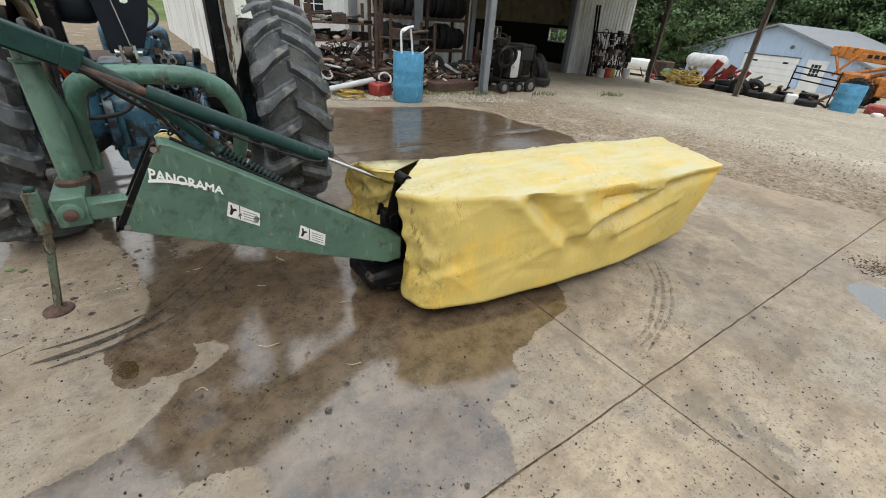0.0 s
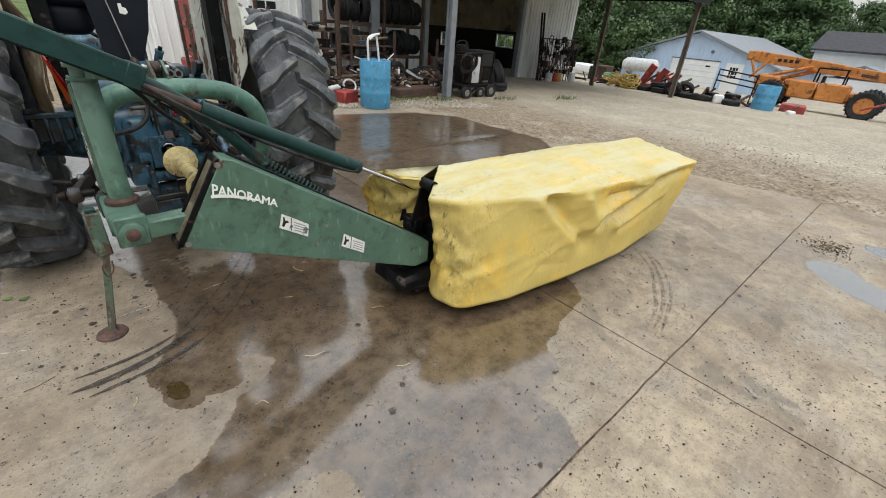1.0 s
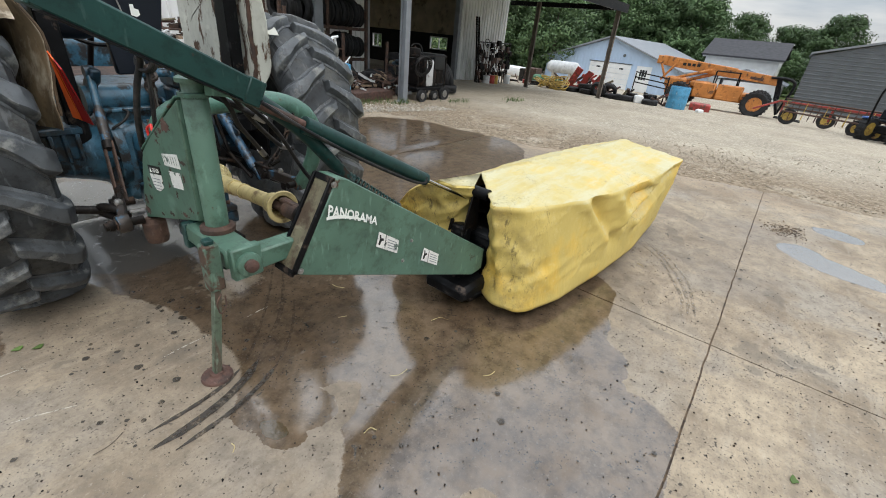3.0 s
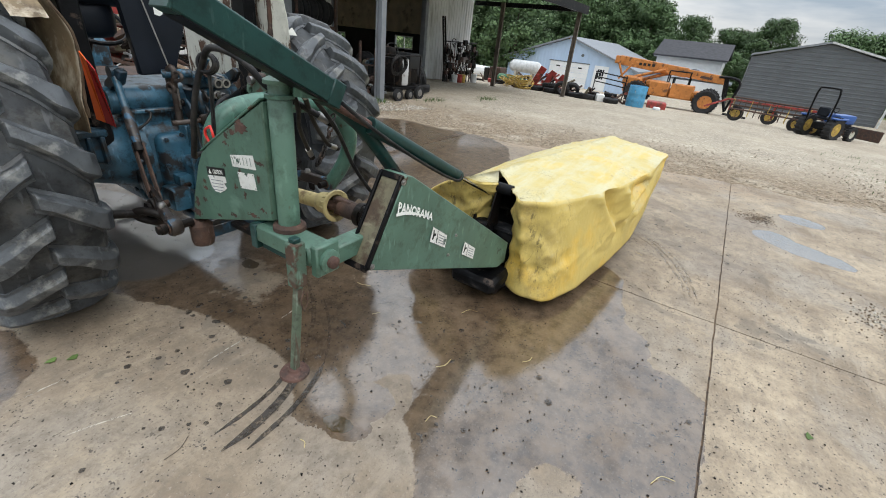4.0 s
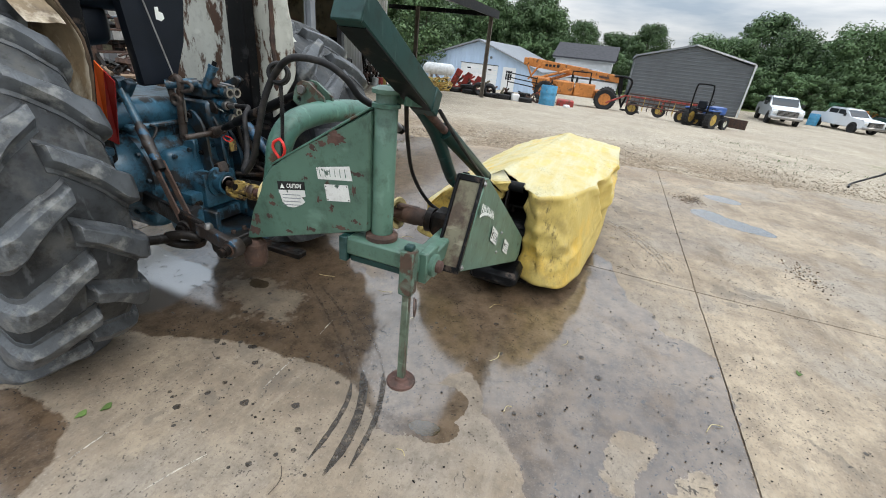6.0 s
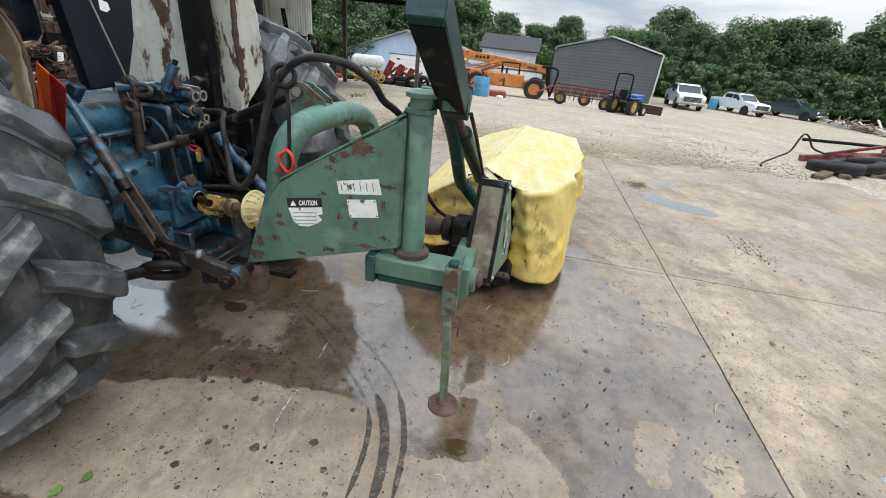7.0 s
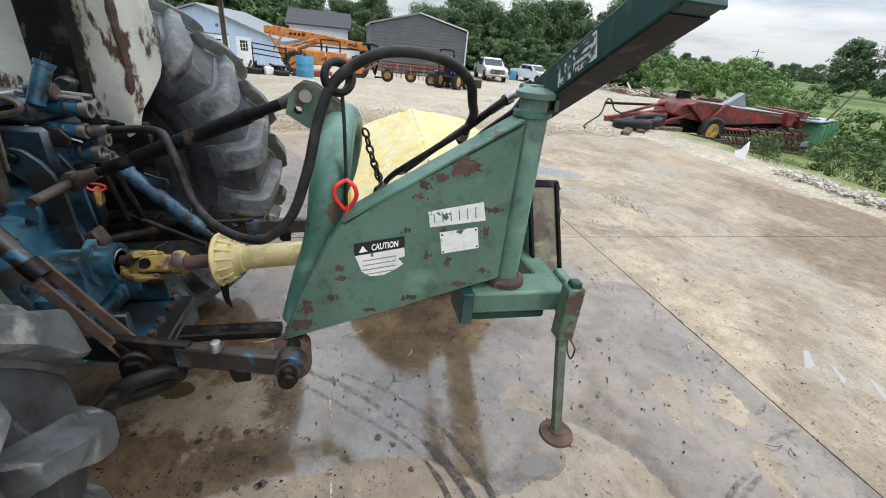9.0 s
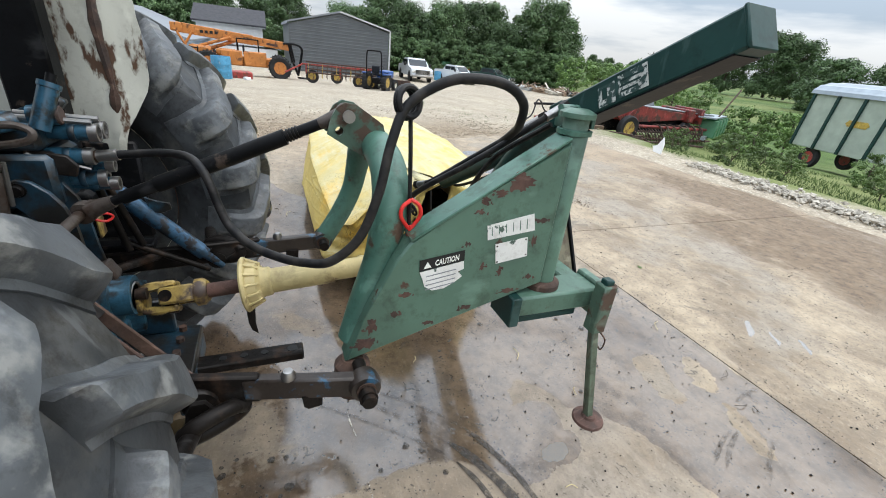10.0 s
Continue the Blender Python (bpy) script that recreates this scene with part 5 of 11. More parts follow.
# the cover's main folds: two ends as (x, share of the height), depth outwards and width
FOLDS = [((1.98, 0.99), (2.36, 0.42), 0.055, 0.070), ((2.14, 0.93), (2.50, 0.36), -0.100, 0.090), ((2.45, 0.90), (2.62, 0.45), 0.045, 0.06), ((2.62, 0.55), (3.40, 0.80), -0.075, 0.050), ((2.60, 0.68), (3.3, 0.90), 0.040, 0.05),
         ((2.85, 0.46), (3.60, 0.66), 0.035, 0.05), ((2.95, 0.40), (3.55, 0.55), -0.045, 0.035), ((2.70, 0.84), (3.35, 0.90), -0.045, 0.030), ((2.40, 0.52), (2.72, 0.62), 0.040, 0.08), ((3.40, 0.86), (4.05, 0.92), -0.055, 0.05), ((3.0, 0.94), (3.4, 0.86), 0.035, 0.04), ((1.45, 0.55), (1.72, 0.12), 0.020, 0.05), ((1.40, 0.30), (1.62, 0.42), -0.020, 0.04), ((1.62, 0.9), (1.70, 0.30), 0.020, 0.06), ((2.05, 0.25), (2.35, 0.18), -0.012, 0.04), ((1.50, 0.30), (1.90, 0.42), 0.010, 0.03)]


def cover_outline():
    """Pairs of points on the cover's shoulder and on its lower hem, from the opening round the deck and back."""
    top = [(1.52, -0.37, 0.745), (1.385, -0.455, 0.738), (1.50, -0.605, 0.742), (1.78, -0.735, 0.742), (2.30, -0.86, 0.730), (3.0, -0.955, 0.715), (4.165, -0.965, 0.692), (4.24, -0.33, 0.752),
           (4.22, 0.28, 0.50), (3.2, 0.36, 0.50), (2.2, 0.38, 0.50), (1.56, 0.37, 0.50), (1.40, 0.30, 0.52), (1.372, 0.20, 0.64), (1.345, 0.06, 0.745), (1.335, -0.08, 0.805), (1.37, -0.18, 0.79), (1.50, -0.245, 0.775)]
    low = [(1.47, -0.40, 0.10), (1.375, -0.555, 0.085), (1.43, -0.745, 0.085), (1.75, -0.845, 0.085), (2.30, -0.915, 0.085), (3.0, -0.975, 0.09), (3.90, -0.945, 0.125), (4.20, -0.36, 0.28),
           (4.20, 0.34, 0.24), (3.2, 0.46, 0.22), (2.2, 0.46, 0.22), (1.56, 0.46, 0.23), (1.42, 0.38, 0.25), (1.385, 0.22, 0.25), (1.385, 0.08, 0.25), (1.42, -0.06, 0.30), (1.47, -0.15, 0.36), (1.58, -0.21, 0.45)]
    T_, W_, corner = [], [], []
    for i in range(len(top) - 1):
        n = max(4, int((Vector(top[i + 1]) - Vector(top[i])).length / 0.018))
        for k in range(n):
            T_.append(Vector(top[i]).lerp(Vector(top[i + 1]), k / n))
            W_.append(Vector(low[i]).lerp(Vector(low[i + 1]), k / n))
    T_.append(Vector(top[-1]))
    W_.append(Vector(low[-1]))
    for line, rounds in ((T_, 3), (W_, 10)):
        for _ in range(rounds):
            old = [p.copy() for p in line]
            for k in range(1, len(line) - 1):
                line[k] = (old[k - 1] + old[k] * 2 + old[k + 1]) / 4
    for k, p in enumerate(T_):
        p.z += 0.010 * noise.noise((p.x * 2.2, p.y * 2.0, 8)) + 0.005 * noise.noise((p.x * 7, p.y * 5, 1))
        p.y += 0.012 * noise.noise((p.x * 3.1, 4, 8)) if p.y < -0.4 else 0.0
    return T_, W_


def ridged(p, seed):
    return abs(noise.noise((p[0], p[1], p[2] + seed)))


def cover_mesh():
    T_, W_ = cover_outline()
    bm = B()
    rows, nz = [], 34
    for k, (t, w) in enumerate(zip(T_, W_)):
        d = T_[min(k + 1, len(T_) - 1)] - T_[max(0, k - 1)]
        out = Vector((d.y, -d.x, 0)).normalized()
        col = []
        for j in range(nz + 1):
            f = j / nz
            p = w.lerp(t, f)
            s = k * 0.018
            fold = 0.014 * noise.noise((s * 1.3 + f * 1.2, f * 0.9, 2.0)) + 0.004 * noise.noise((s * 4 + f * 3.0, f * 2.0, 6.0)) + 0.0012 * noise.noise((s * 13, f * 11, 1.0))
            # sharp creases where the fabric was folded
            c1, c2 = ridged((s * 1.5 - f * 2.2, f * 1.3, 0), 11.0), ridged((s * 2.2 + f * 3.1, f * 1.6, 0), 31.0)
            fold += 0.007 * max(0.0, 1 - c1 / 0.05) - 0.004 * max(0.0, 1 - c2 / 0.04)
            if t.x < 1.62:
                fold -= 0.040 * math.sin(math.pi * min(1.0, f / 0.95)) * smoothstep(1.62, 1.42, t.x)
                fold += 1.25 * (0.022 * noise.noise((s * 6, f * 4.5, 21.0)) + 0.030 * (0.25 - ridged((s * 7, f * 5.0, 0), 22.0))) * smoothstep(1.62, 1.50, t.x)
            if p.y < -0.45:
                for (ax_, af), (bx_, bf), deep, wide in FOLDS:
                    q = Vector((p.x, f * 0.65, 0))
                    a_, b_ = Vector((ax_, af * 0.65, 0)), Vector((bx_, bf * 0.65, 0))
                    h_ = max(0.0, min(1.0, (q - a_).dot(b_ - a_) / (b_ - a_).length_squared))
                    d_ = (q - a_.lerp(b_, h_)).length
                    fold += deep * (0.75 * math.exp(-(d_ / wide) ** 2) + 0.30 * max(0.0, 1 - d_ / (wide * 0.7))) * (1 - 0.5 * h_)
            hold = min(1.0, 0.25 + (1 - f) / 0.12) * (0.35 + 0.65 * min(1, f * 4))
            p = p + out * fold * hold + Vector((0, 0, 0.012 * noise.noise((s * 3, 4, 4)) * (1 - f) ** 3))
            if 0.945 < f < 0.985:
                p = p + out * 0.007
            col.append(bm.verts.new(p))
        rows.append(col)
    for a, b in zip(rows, rows[1:]):
        for j in range(nz):
            bm.faces.new((a[j], b[j], b[j + 1], a[j + 1]))

    # the roof of the cover: a front and a back slope that meet in a ridge
    def crumple(p):
        z = 0.017 * noise.noise((p.x * 2.2, p.y * 3.4, 7)) + 0.006 * noise.noise((p.x * 8, p.y * 10, 3))
        return z + 0.014 * max(0.0, 1 - ridged((p.x * 1.5, p.y * 3.0, 0), 9.0) / 0.06) - 0.014 * max(0.0, 1 - ridged((p.x * 1.9 + p.y * 3, p.y * 2.0, 0), 3.0) / 0.05)

    near, apex, far = Vector((1.335, -0.08, 0.808)), Vector((1.74, -0.13, 0.785)), Vector((4.24, -0.33, 0.755))

    def ridge(x):
        return near.lerp(apex, (x - near.x) / (apex.x - near.x)) if x < apex.x else apex.lerp(far, (x - apex.x) / (far.x - apex.x))

    def slope(edge, x0, x1, tuck):
        first, last = edge[0].co.x, edge[-1].co.x
        prev, m = edge, 20
        for i in range(1, m + 1):
            f = i / m
            row = []
            for v in edge:
                u = max(0.0, min(1.0, (v.co.x - first) / (last - first)))
                q = v.co.lerp(ridge(x0 + (x1 - x0) * u), f)
                sag = math.sin(math.pi * f) * math.sin(math.pi * u)
                q.z += crumple(q) * min(1, 5 * f) * (1.0 if i < m else 0.35) + tuck * sag
                row.append(bm.verts.new(q))
            for k in range(len(edge) - 1):
                bm.faces.new((prev[k], prev[k + 1], row[k + 1], row[k]))
            prev = row

    tops = [c[-1] for c in rows]
    i0 = min(range(len(tops) // 2), key=lambda k: (tops[k].co - Vector((1.385, -0.455, 0.738))).length)
    i1 = min(range(len(tops)), key=lambda k: (tops[k].co - Vector((4.165, -0.965, 0.692))).length)
    i2 = min(range(len(tops)), key=lambda k: (tops[k].co - Vector((4.22, 0.28, 0.50))).length)
    i3 = min(range(len(tops)), key=lambda k: (tops[k].co - Vector((1.40, 0.30, 0.52))).length)
    slope(tops[i0:i1 + 1], apex.x, far.x, 0.030)
    slope(tops[i2:i3 + 1], far.x, near.x, 0.02)
    bm.faces.new([bm.verts.new(p) for p in ((1.335, -0.08, 0.806), (1.37, -0.18, 0.79), (1.50, -0.245, 0.776), (1.74, -0.13, 0.787))])
    bmesh.ops.remove_doubles(bm, verts=bm.verts[:], dist=0.004)
    return bm


def cover_material():
    m = mat("yellow_vinyl_fabric", (0.545, 0.412, 0.124), 0.58, spec=0.35, vary=0.14, scale=3.0, bump=0)
    n, l = m.node_tree.nodes, m.node_tree.links
    mt, ns, band, mix, ell = node_kit(m)
    b = n["Principled BSDF"]
    base = b.inputs["Base Color"].links[0].from_socket
    geo = n.new("ShaderNodeNewGeometry")
    P = geo.outputs["Position"]
    sep = n.new("ShaderNodeSeparateXYZ")
    l.new(geo.outputs["True Normal"], sep.inputs[0])
    # sun-bleached top, orange scuffs and dark scratches in creases
    bleach = mt("MULTIPLY", band(sep.outputs["Z"], 0.5, 0.9), band(ns(P, 4.5, 7, 0.65), 0.30, 0.62))
    col = mix(bleach, base, (0.50, 0.440, 0.235))
    col = mix(mt("MULTIPLY", band(ns(P, 1.7, 5, 0.6), 0.54, 0.70), 0.7), col, (0.74, 0.44, 0.05))
    st = n.new("ShaderNodeMapping")
    st.inputs["Scale"].default_value = (5.5, 5.5, 2.0)
    st.inputs["Rotation"].default_value = (0, radians(18), 0)
    l.new(P, st.inputs[0])
    col = mix(mt("MULTIPLY", band(ns(st.outputs[0], 1.3, 7, 0.68), 0.66, 0.74), 0.55), col, (0.16, 0.11, 0.05))
    col = mix(mt("MULTIPLY", band(ns(P, 11, 6, 0.7), 0.67, 0.72), 0.6), col, (0.24, 0.16, 0.07))
    end = n.new("ShaderNodeSeparateXYZ")
    l.new(P, end.inputs[0])
    # grime, which also puts the near end's darker shading into the colour
    grime = mt("MULTIPLY", band(end.outputs["X"], 1.75, 1.42), band(ns(P, 7, 7, 0.7), 0.46, 0.62))
    col = mix(mt("MULTIPLY", grime, 0.45), col, (0.20, 0.15, 0.07))
    # bleached streaks along the top
    ts = n.new("ShaderNodeMapping")
    ts.inputs["Scale"].default_value = (0.7, 5.0, 5.0)
    l.new(P, ts.inputs[0])
    top = mt("MULTIPLY", band(sep.outputs["Z"], 0.6, 0.9), band(ns(ts.outputs[0], 1.6, 7, 0.66), 0.47, 0.60))
    col = mix(mt("MULTIPLY", top, 0.75), col, (0.52, 0.485, 0.315))
    # moss and dark creases, both painted in at the near end
    moss = mt("MULTIPLY", band(end.outputs["X"], 1.62, 1.44), band(ns(st.outputs[0], 3.2, 8, 0.72), 0.57, 0.63))
    col = mix(mt("MULTIPLY", moss, 0.8), col, (0.11, 0.085, 0.035))
    # fine crackle of bleached flakes, dark crease lines painted into the colour
    col = mix(mt("MULTIPLY", band(ns(P, 26, 8, 0.75), 0.55, 0.66), 0.22), col, (0.70, 0.62, 0.33))
    vein = mt("ABSOLUTE", mt("SUBTRACT", ns(st.outputs[0], 2.4, 5, 0.6), 0.5))
    col = mix(mt("MULTIPLY", mt("MULTIPLY", band(vein, 0.010, 0.0), band(ns(P, 2.3, 3), 0.5, 0.62)), 0.75), col, (0.13, 0.09, 0.04))
    l.new(col, b.inputs["Base Color"])
    k1 = mt("ABSOLUTE", mt("SUBTRACT", ns(P, 4.2, 4, 0.5), 0.5))
    k2 = mt("ABSOLUTE", mt("SUBTRACT", ns(st.outputs[0], 3.4, 4, 0.55), 0.5))
    h = mt("ADD", mt("ADD", mt("MULTIPLY", k1, 1.2), mt("MULTIPLY", k2, 0.9)), mt("MULTIPLY", ns(P, 60, 4, 0.6), 0.10))
    bp = n.new("ShaderNodeBump")
    bp.inputs["Strength"].default_value, bp.inputs["Distance"].default_value = 0.34, 0.020
    l.new(h, bp.inputs["Height"])
    l.new(bp.outputs[0], b.inputs["Normal"])
    return m


cover = part("fabric_cover", cover_mesh(), cover_material(), mower, "creased yellow vinyl cover over the cutting deck", smooth=60)
sol = cover.modifiers.new("thickness", "SOLIDIFY")
sol.thickness, sol.offset = 0.004, -1
bm = B()

for y in (-0.50, 0.12):
    rod(bm, (1.72, y, 0.52), (4.0, y, 0.52), 0.014, 8)
for x in (1.75, 2.9, 3.98):
    rod(bm, (x, -0.50, 0.52), (x, 0.12, 0.52), 0.014, 8)
    rod(bm, (x, -0.25, 0.08), (x, -0.25, 0.53), 0.018, 8)
part("cover_frame", bm, M["dark_steel"], mower)
# dark box in the deck's place, added to block light through the opening
bm = B()
box(bm, (1.56, -0.66, 0.16), (4.05, 0.22, 0.47), 0.05)
part("deck_body", bm, M["black_paint"], mower, "dark deck body under the cover")

# ---- the tractor ----
tractor = thing("tractor", (0.42, 1.55, 0.0), "old blue tractor with rusty white fenders and worn rear tyres", "tractor")
TO = Vector((0.42, 1.55, 0.0))


def tpart(name, bm, material, parent=None, label="", smooth=40):
    """A part of the tractor, drawn in the yard's metres."""
    if parent is None:
        bmesh.ops.translate(bm, vec=-TO, verts=bm.verts[:])
        return part(name, bm, material, tractor, label, smooth)
    bmesh.ops.translate(bm, vec=-TO, verts=bm.verts[:])
    return part(name, bm, material, parent, label, smooth)


def carcass_mesh(R, width, rim, lug_h):
    """The body of a tyre about the x axis."""
    bm = B()
    w, base = width / 2, R - lug_h
    prof = [(rim, -w * 0.62), (rim + 0.02, -w * 0.74), (rim + 0.10, -w * 0.94), (rim + (base - rim) * 0.6, -w * 1.0), (base - 0.06, -w * 0.97), (base - 0.02, -w * 0.86), (base - 0.002, -w * 0.5), (base + 0.004, 0),
            (base - 0.002, w * 0.5), (base - 0.02, w * 0.86), (base - 0.06, w * 0.97), (rim + (base - rim) * 0.6, w * 1.0), (rim + 0.10, w * 0.94), (rim + 0.02, w * 0.74), (rim, w * 0.62)]
    lathe(bm, prof, 80, "x")
    return bm


def lug_mesh(R, width, lug_h, side, seed, material, sweep, rim):
    """One worn tread bar of a tyre: from the middle of the tread over the shoulder and down the side wall."""
    bm = B()
    w, base = width / 2, R - lug_h
    path = [(-0.018, base + 0.004), (w * 0.5, base - 0.002), (w * 0.86, base - 0.02), (w * 0.97, base - 0.06), (w * 1.0, rim + (base - rim) * 0.6), (w * 0.985, rim + (base - rim) * 0.42)]
    reach = [0.0, 0.46, 0.74, 0.83, 0.95, 1.0]
    st, stations = [], 26
    for i in range(stations + 1):
        f = i / stations
        j = max(k for k in range(5) if reach[k] <= f)
        h = (f - reach[j]) / (reach[j + 1] - reach[j])
        x, r = (path[j][c] + (path[j + 1][c] - path[j][c]) * h for c in (0, 1))
        lean = smoothstep(0.66, 0.86, f)
        nx, nr = math.sin(lean * 1.35), math.cos(lean * 1.35)
        g = min(1.0, f / 0.78)
        a = -sweep * g * (0.62 + 0.38 * g) + 0.010 * noise.noise((f * 3.0, seed * 2.3, 1.0))
        tall = lug_h * smoothstep(-0.03, 0.05, f) * (1 - 0.42 * smoothstep(0.74, 0.86, f)) * (1 - 0.92 * smoothstep(0.86, 1.0, f)) * (1.0 + 0.12 * noise.noise((f * 4.0, seed * 1.7, 5.0)))
        half = (0.024 + 0.020 * smoothstep(0.15, 0.80, f)) * (R / 0.85) * (1 + 0.12 * noise.noise((f * 3.5, seed * 3.1, 9.0)))
        foot = 0.30 * lug_h
        ring = []
        for da, up in ((-half - foot * 2.2, -0.30), (-half - foot * 2.0, 0.10), (-half - foot * 1.3, 0.16), (-half - foot * 1.0, 0.20), (-half - foot * 0.15, 0.90), (-half * 0.9, 1.0), (-half * 0.3, 1.02), (half * 0.3, 1.02), (half * 0.9, 1.0), (half + foot * 0.15, 0.88), (half + foot * 1.0, 0.18), (half + foot * 1.3, 0.14), (half + foot * 2.0, 0.08), (half + foot * 2.2, -0.30)):
            lift = tall * up + 0.0035 * noise.noise((f * 11 + da * 40, seed * 5.1, 3.0)) * max(0.0, up)
            rr, xx = r + nr * lift, x + nx * lift
            ring.append(bm.verts.new((side * xx, math.cos(a + da / r) * rr, math.sin(a + da / r) * rr)))
        st.append(ring if side > 0 else ring[::-1])
    for p, q in zip(st, st[1:]):
        for i in range(len(p) - 1):
            bm.faces.new((p[i], p[i + 1], q[i + 1], q[i]))
    bm.faces.new(st[0])
    bm.faces.new(st[-1][::-1])
    bmesh.ops.recalc_face_normals(bm, faces=bm.faces[:])
    return mesh_from(bm, "lug", material, 32)


def lug_ring(parent, R, width, lug_h, lugs, rim, sweep=-0.21):
    for side in (-1, 1):
        data = [lug_mesh(R, width, lug_h, side, 7 * k + side, M["lug"], sweep, rim) for k in range(4)]
        for k in range(lugs):
            ob = new("lug", data[(k * 3 + (k // 4)) % 4])
            ob.parent = parent
            ob.rotation_euler = ((k + (0.5 if side > 0 else 0)) * math.tau / lugs, 0, 0)


def rear_wheel(x, y, R, side, hub, rim, width, turn):
    e = new("rear_wheel")
    e.parent = tractor
    e.location = Vector((x, y, hub)) - TO
    e.rotation_euler = (turn, 0, radians(-2.5 if side < 0 else -4))
    tagged(e, "worn bar-tread rear wheel")
    part("tyre", carcass_mesh(R, width, rim, 0.056), M["tyre"], e, "grey worn bar-tread tyre", smooth=35)
    lug_ring(e, R, width, 0.056, 19, rim)
    bm = B()
    lathe(bm, [(rim, -0.15), (rim + 0.01, -0.135), (rim - 0.035, -0.11), (rim - 0.05, 0.0), (rim - 0.035, 0.11), (rim + 0.01, 0.135), (rim, 0.15), (rim - 0.06, 0.11), (rim - 0.07, -0.11)], 48, "x", close=True)
    part("rim", bm, M["white_rust"], e, "dirty pale steel rim")
    # a dished disc, clamped to the rim with gaps between the clamps
    bm = B()
    lathe(bm, [(rim - 0.20, 0.09 * side), (rim - 0.21, 0.105 * side), (0.14, 0.06 * side), (0.13, 0.10 * side), (0.0, 0.10 * side), (0.0, 0.03 * side), (rim - 0.21, 0.075 * side)], 40, "x", close=True)
    disc = part("wheel_disc", bm, M["rust"], e)
    for k in range(8):
        a = k * math.tau / 8
        bm = B()
        lathe(bm, [(0.016, 0.06 * side), (0.016, 0.085 * side), (0.0, 0.09 * side)], 6, "x", at=(0, math.cos(a) * 0.19, math.sin(a) * 0.19))
        part("wheel_nut", bm, M["dark_steel"], e)
        if k % 2 == 0:
            bm = B()
            d = Vector((0, math.cos(a + 0.2), math.sin(a + 0.2)))
            beam(bm, Vector((0.085 * side, 0, 0)) + d * (rim - 0.23), Vector((0.05 * side, 0, 0)) + d * (rim - 0.045), 0.09, 0.02, 0.004, up=(1, 0, 0))
            part("rim_clamp", bm, M["rust"], disc)


rear_wheel(-0.438, 1.728, 0.866, -1, 0.797, 0.49, 0.45, -0.048)
rear_wheel(1.315, 1.555, 0.82, 1, 0.81, 0.435, 0.48, 0.108)

# castings
bm = B()
box(bm, (0.10, 1.375, 0.48), (0.74, 2.75, 0.99), 0.12, seg=4)
box(bm, (0.20, 1.315, 0.50), (0.62, 1.45, 0.93), 0.06, seg=3)
box(bm, (0.31, 1.215, 0.60), (0.53, 1.38, 0.80), 0.025, seg=2)
body = tpart("transmission", bm, M["blue"], None, "grimy blue cast transmission case")
for s in (-1, 1):
    bm = B()
    lathe(bm, [(0.235, 0.0), (0.235, 0.05), (0.20, 0.07), (0.165, 0.16), (0.125, 0.30), (0.115, 0.44), (0.14, 0.46), (0.14, 0.50)], 36, "x")
    for v in bm.verts:
        v.co = Vector((TO.x + s * (0.26 + v.co.x), v.co.y + 1.555, v.co.z + 0.795))
    tpart("axle_housing", bm, M["blue"] if s < 0 else M["blue_grimy"], None, "grimy blue rear axle housing")
for s in (-1, 1):
    for k in range(10):
        a = k * math.tau / 10
        bm = B()
        lathe(bm, [(0.013, 0.0), (0.013, 0.02), (0.0, 0.022)], 6, "x", at=(0, 1.555 + math.cos(a) * 0.215, 0.795 + math.sin(a) * 0.215))
        for v in bm.verts:
            v.co.x = TO.x + s * (0.312 + v.co.x)
        tpart("axle_bolt", bm, M["blue_grimy"])
bm = B()
box(bm, (0.12, 1.435, 0.92), (0.70, 2.05, 1.165), 0.05, seg=3)
box(bm, (0.095, 1.400, 1.035), (0.725, 2.0, 1.062), 0.008)
lathe(bm, [(0.075, 0.05), (0.075, 0.80)], 20, "x", at=(0, 1.50, 1.10))
tpart("lift_housing", bm, M["blue"], None, "blue hydraulic lift housing")
for x in (0.10, 0.74):
    bm = B()
    prism(bm, [(1.47, 1.05), (1.50, 1.14), (1.44, 1.185), (1.36, 1.20), (1.30, 1.27), (1.34, 1.29), (1.40, 1.245), (1.52, 1.20), (1.55, 1.08)], 0.045, lambda u, v, w, x=x: (x - 0.022 + w, u, v), 0.008)
    tpart("lift_arm", bm, M["blue_grimy"], None, "blue lift arm")
# foot flange with bolt ears under the shaft housing
for lo, hi in (((0.225, 1.225, 0.50), (0.60, 1.34, 0.575)), ((0.235, 1.235, 0.585), (0.31, 1.32, 0.70)), ((0.53, 1.235, 0.585), (0.60, 1.32, 0.70))):
    bm = B()
    box(bm, lo, hi, 0.012, seg=2)
    ear = tpart("flange", bm, M["blue"], None, "glossy blue cast flange")
    for x in (lo[0] + 0.03, hi[0] - 0.03):
        bm = B()
        lathe(bm, [(0.012, -0.012), (0.012, -0.004), (0.016, -0.003), (0.016, 0.002)], 6, "y", at=(x, lo[1], (lo[2] + hi[2]) / 2))
        tpart("flange_bolt", bm, M["dark_steel"], ear)
bm = B()
lathe(bm, [(0.062, 0.0), (0.062, 0.055), (0.052, 0.06), (0.048, 0.06), (0.048, 0.0)], 24, "y", at=(0.41, 1.150, 0.742))
lathe(bm, [(0.085, 0.05), (0.085, 0.075)], 24, "y", at=(0.41, 1.150, 0.742))
tpart("shaft_collar", bm, M["blue"], None, "open blue shaft collar")
bm = B()
rod(bm, (0.41, 1.12, 0.742), (0.41, 1.26, 0.742), 0.019, 12)
tpart("stub_shaft", bm, M["dark_steel"])
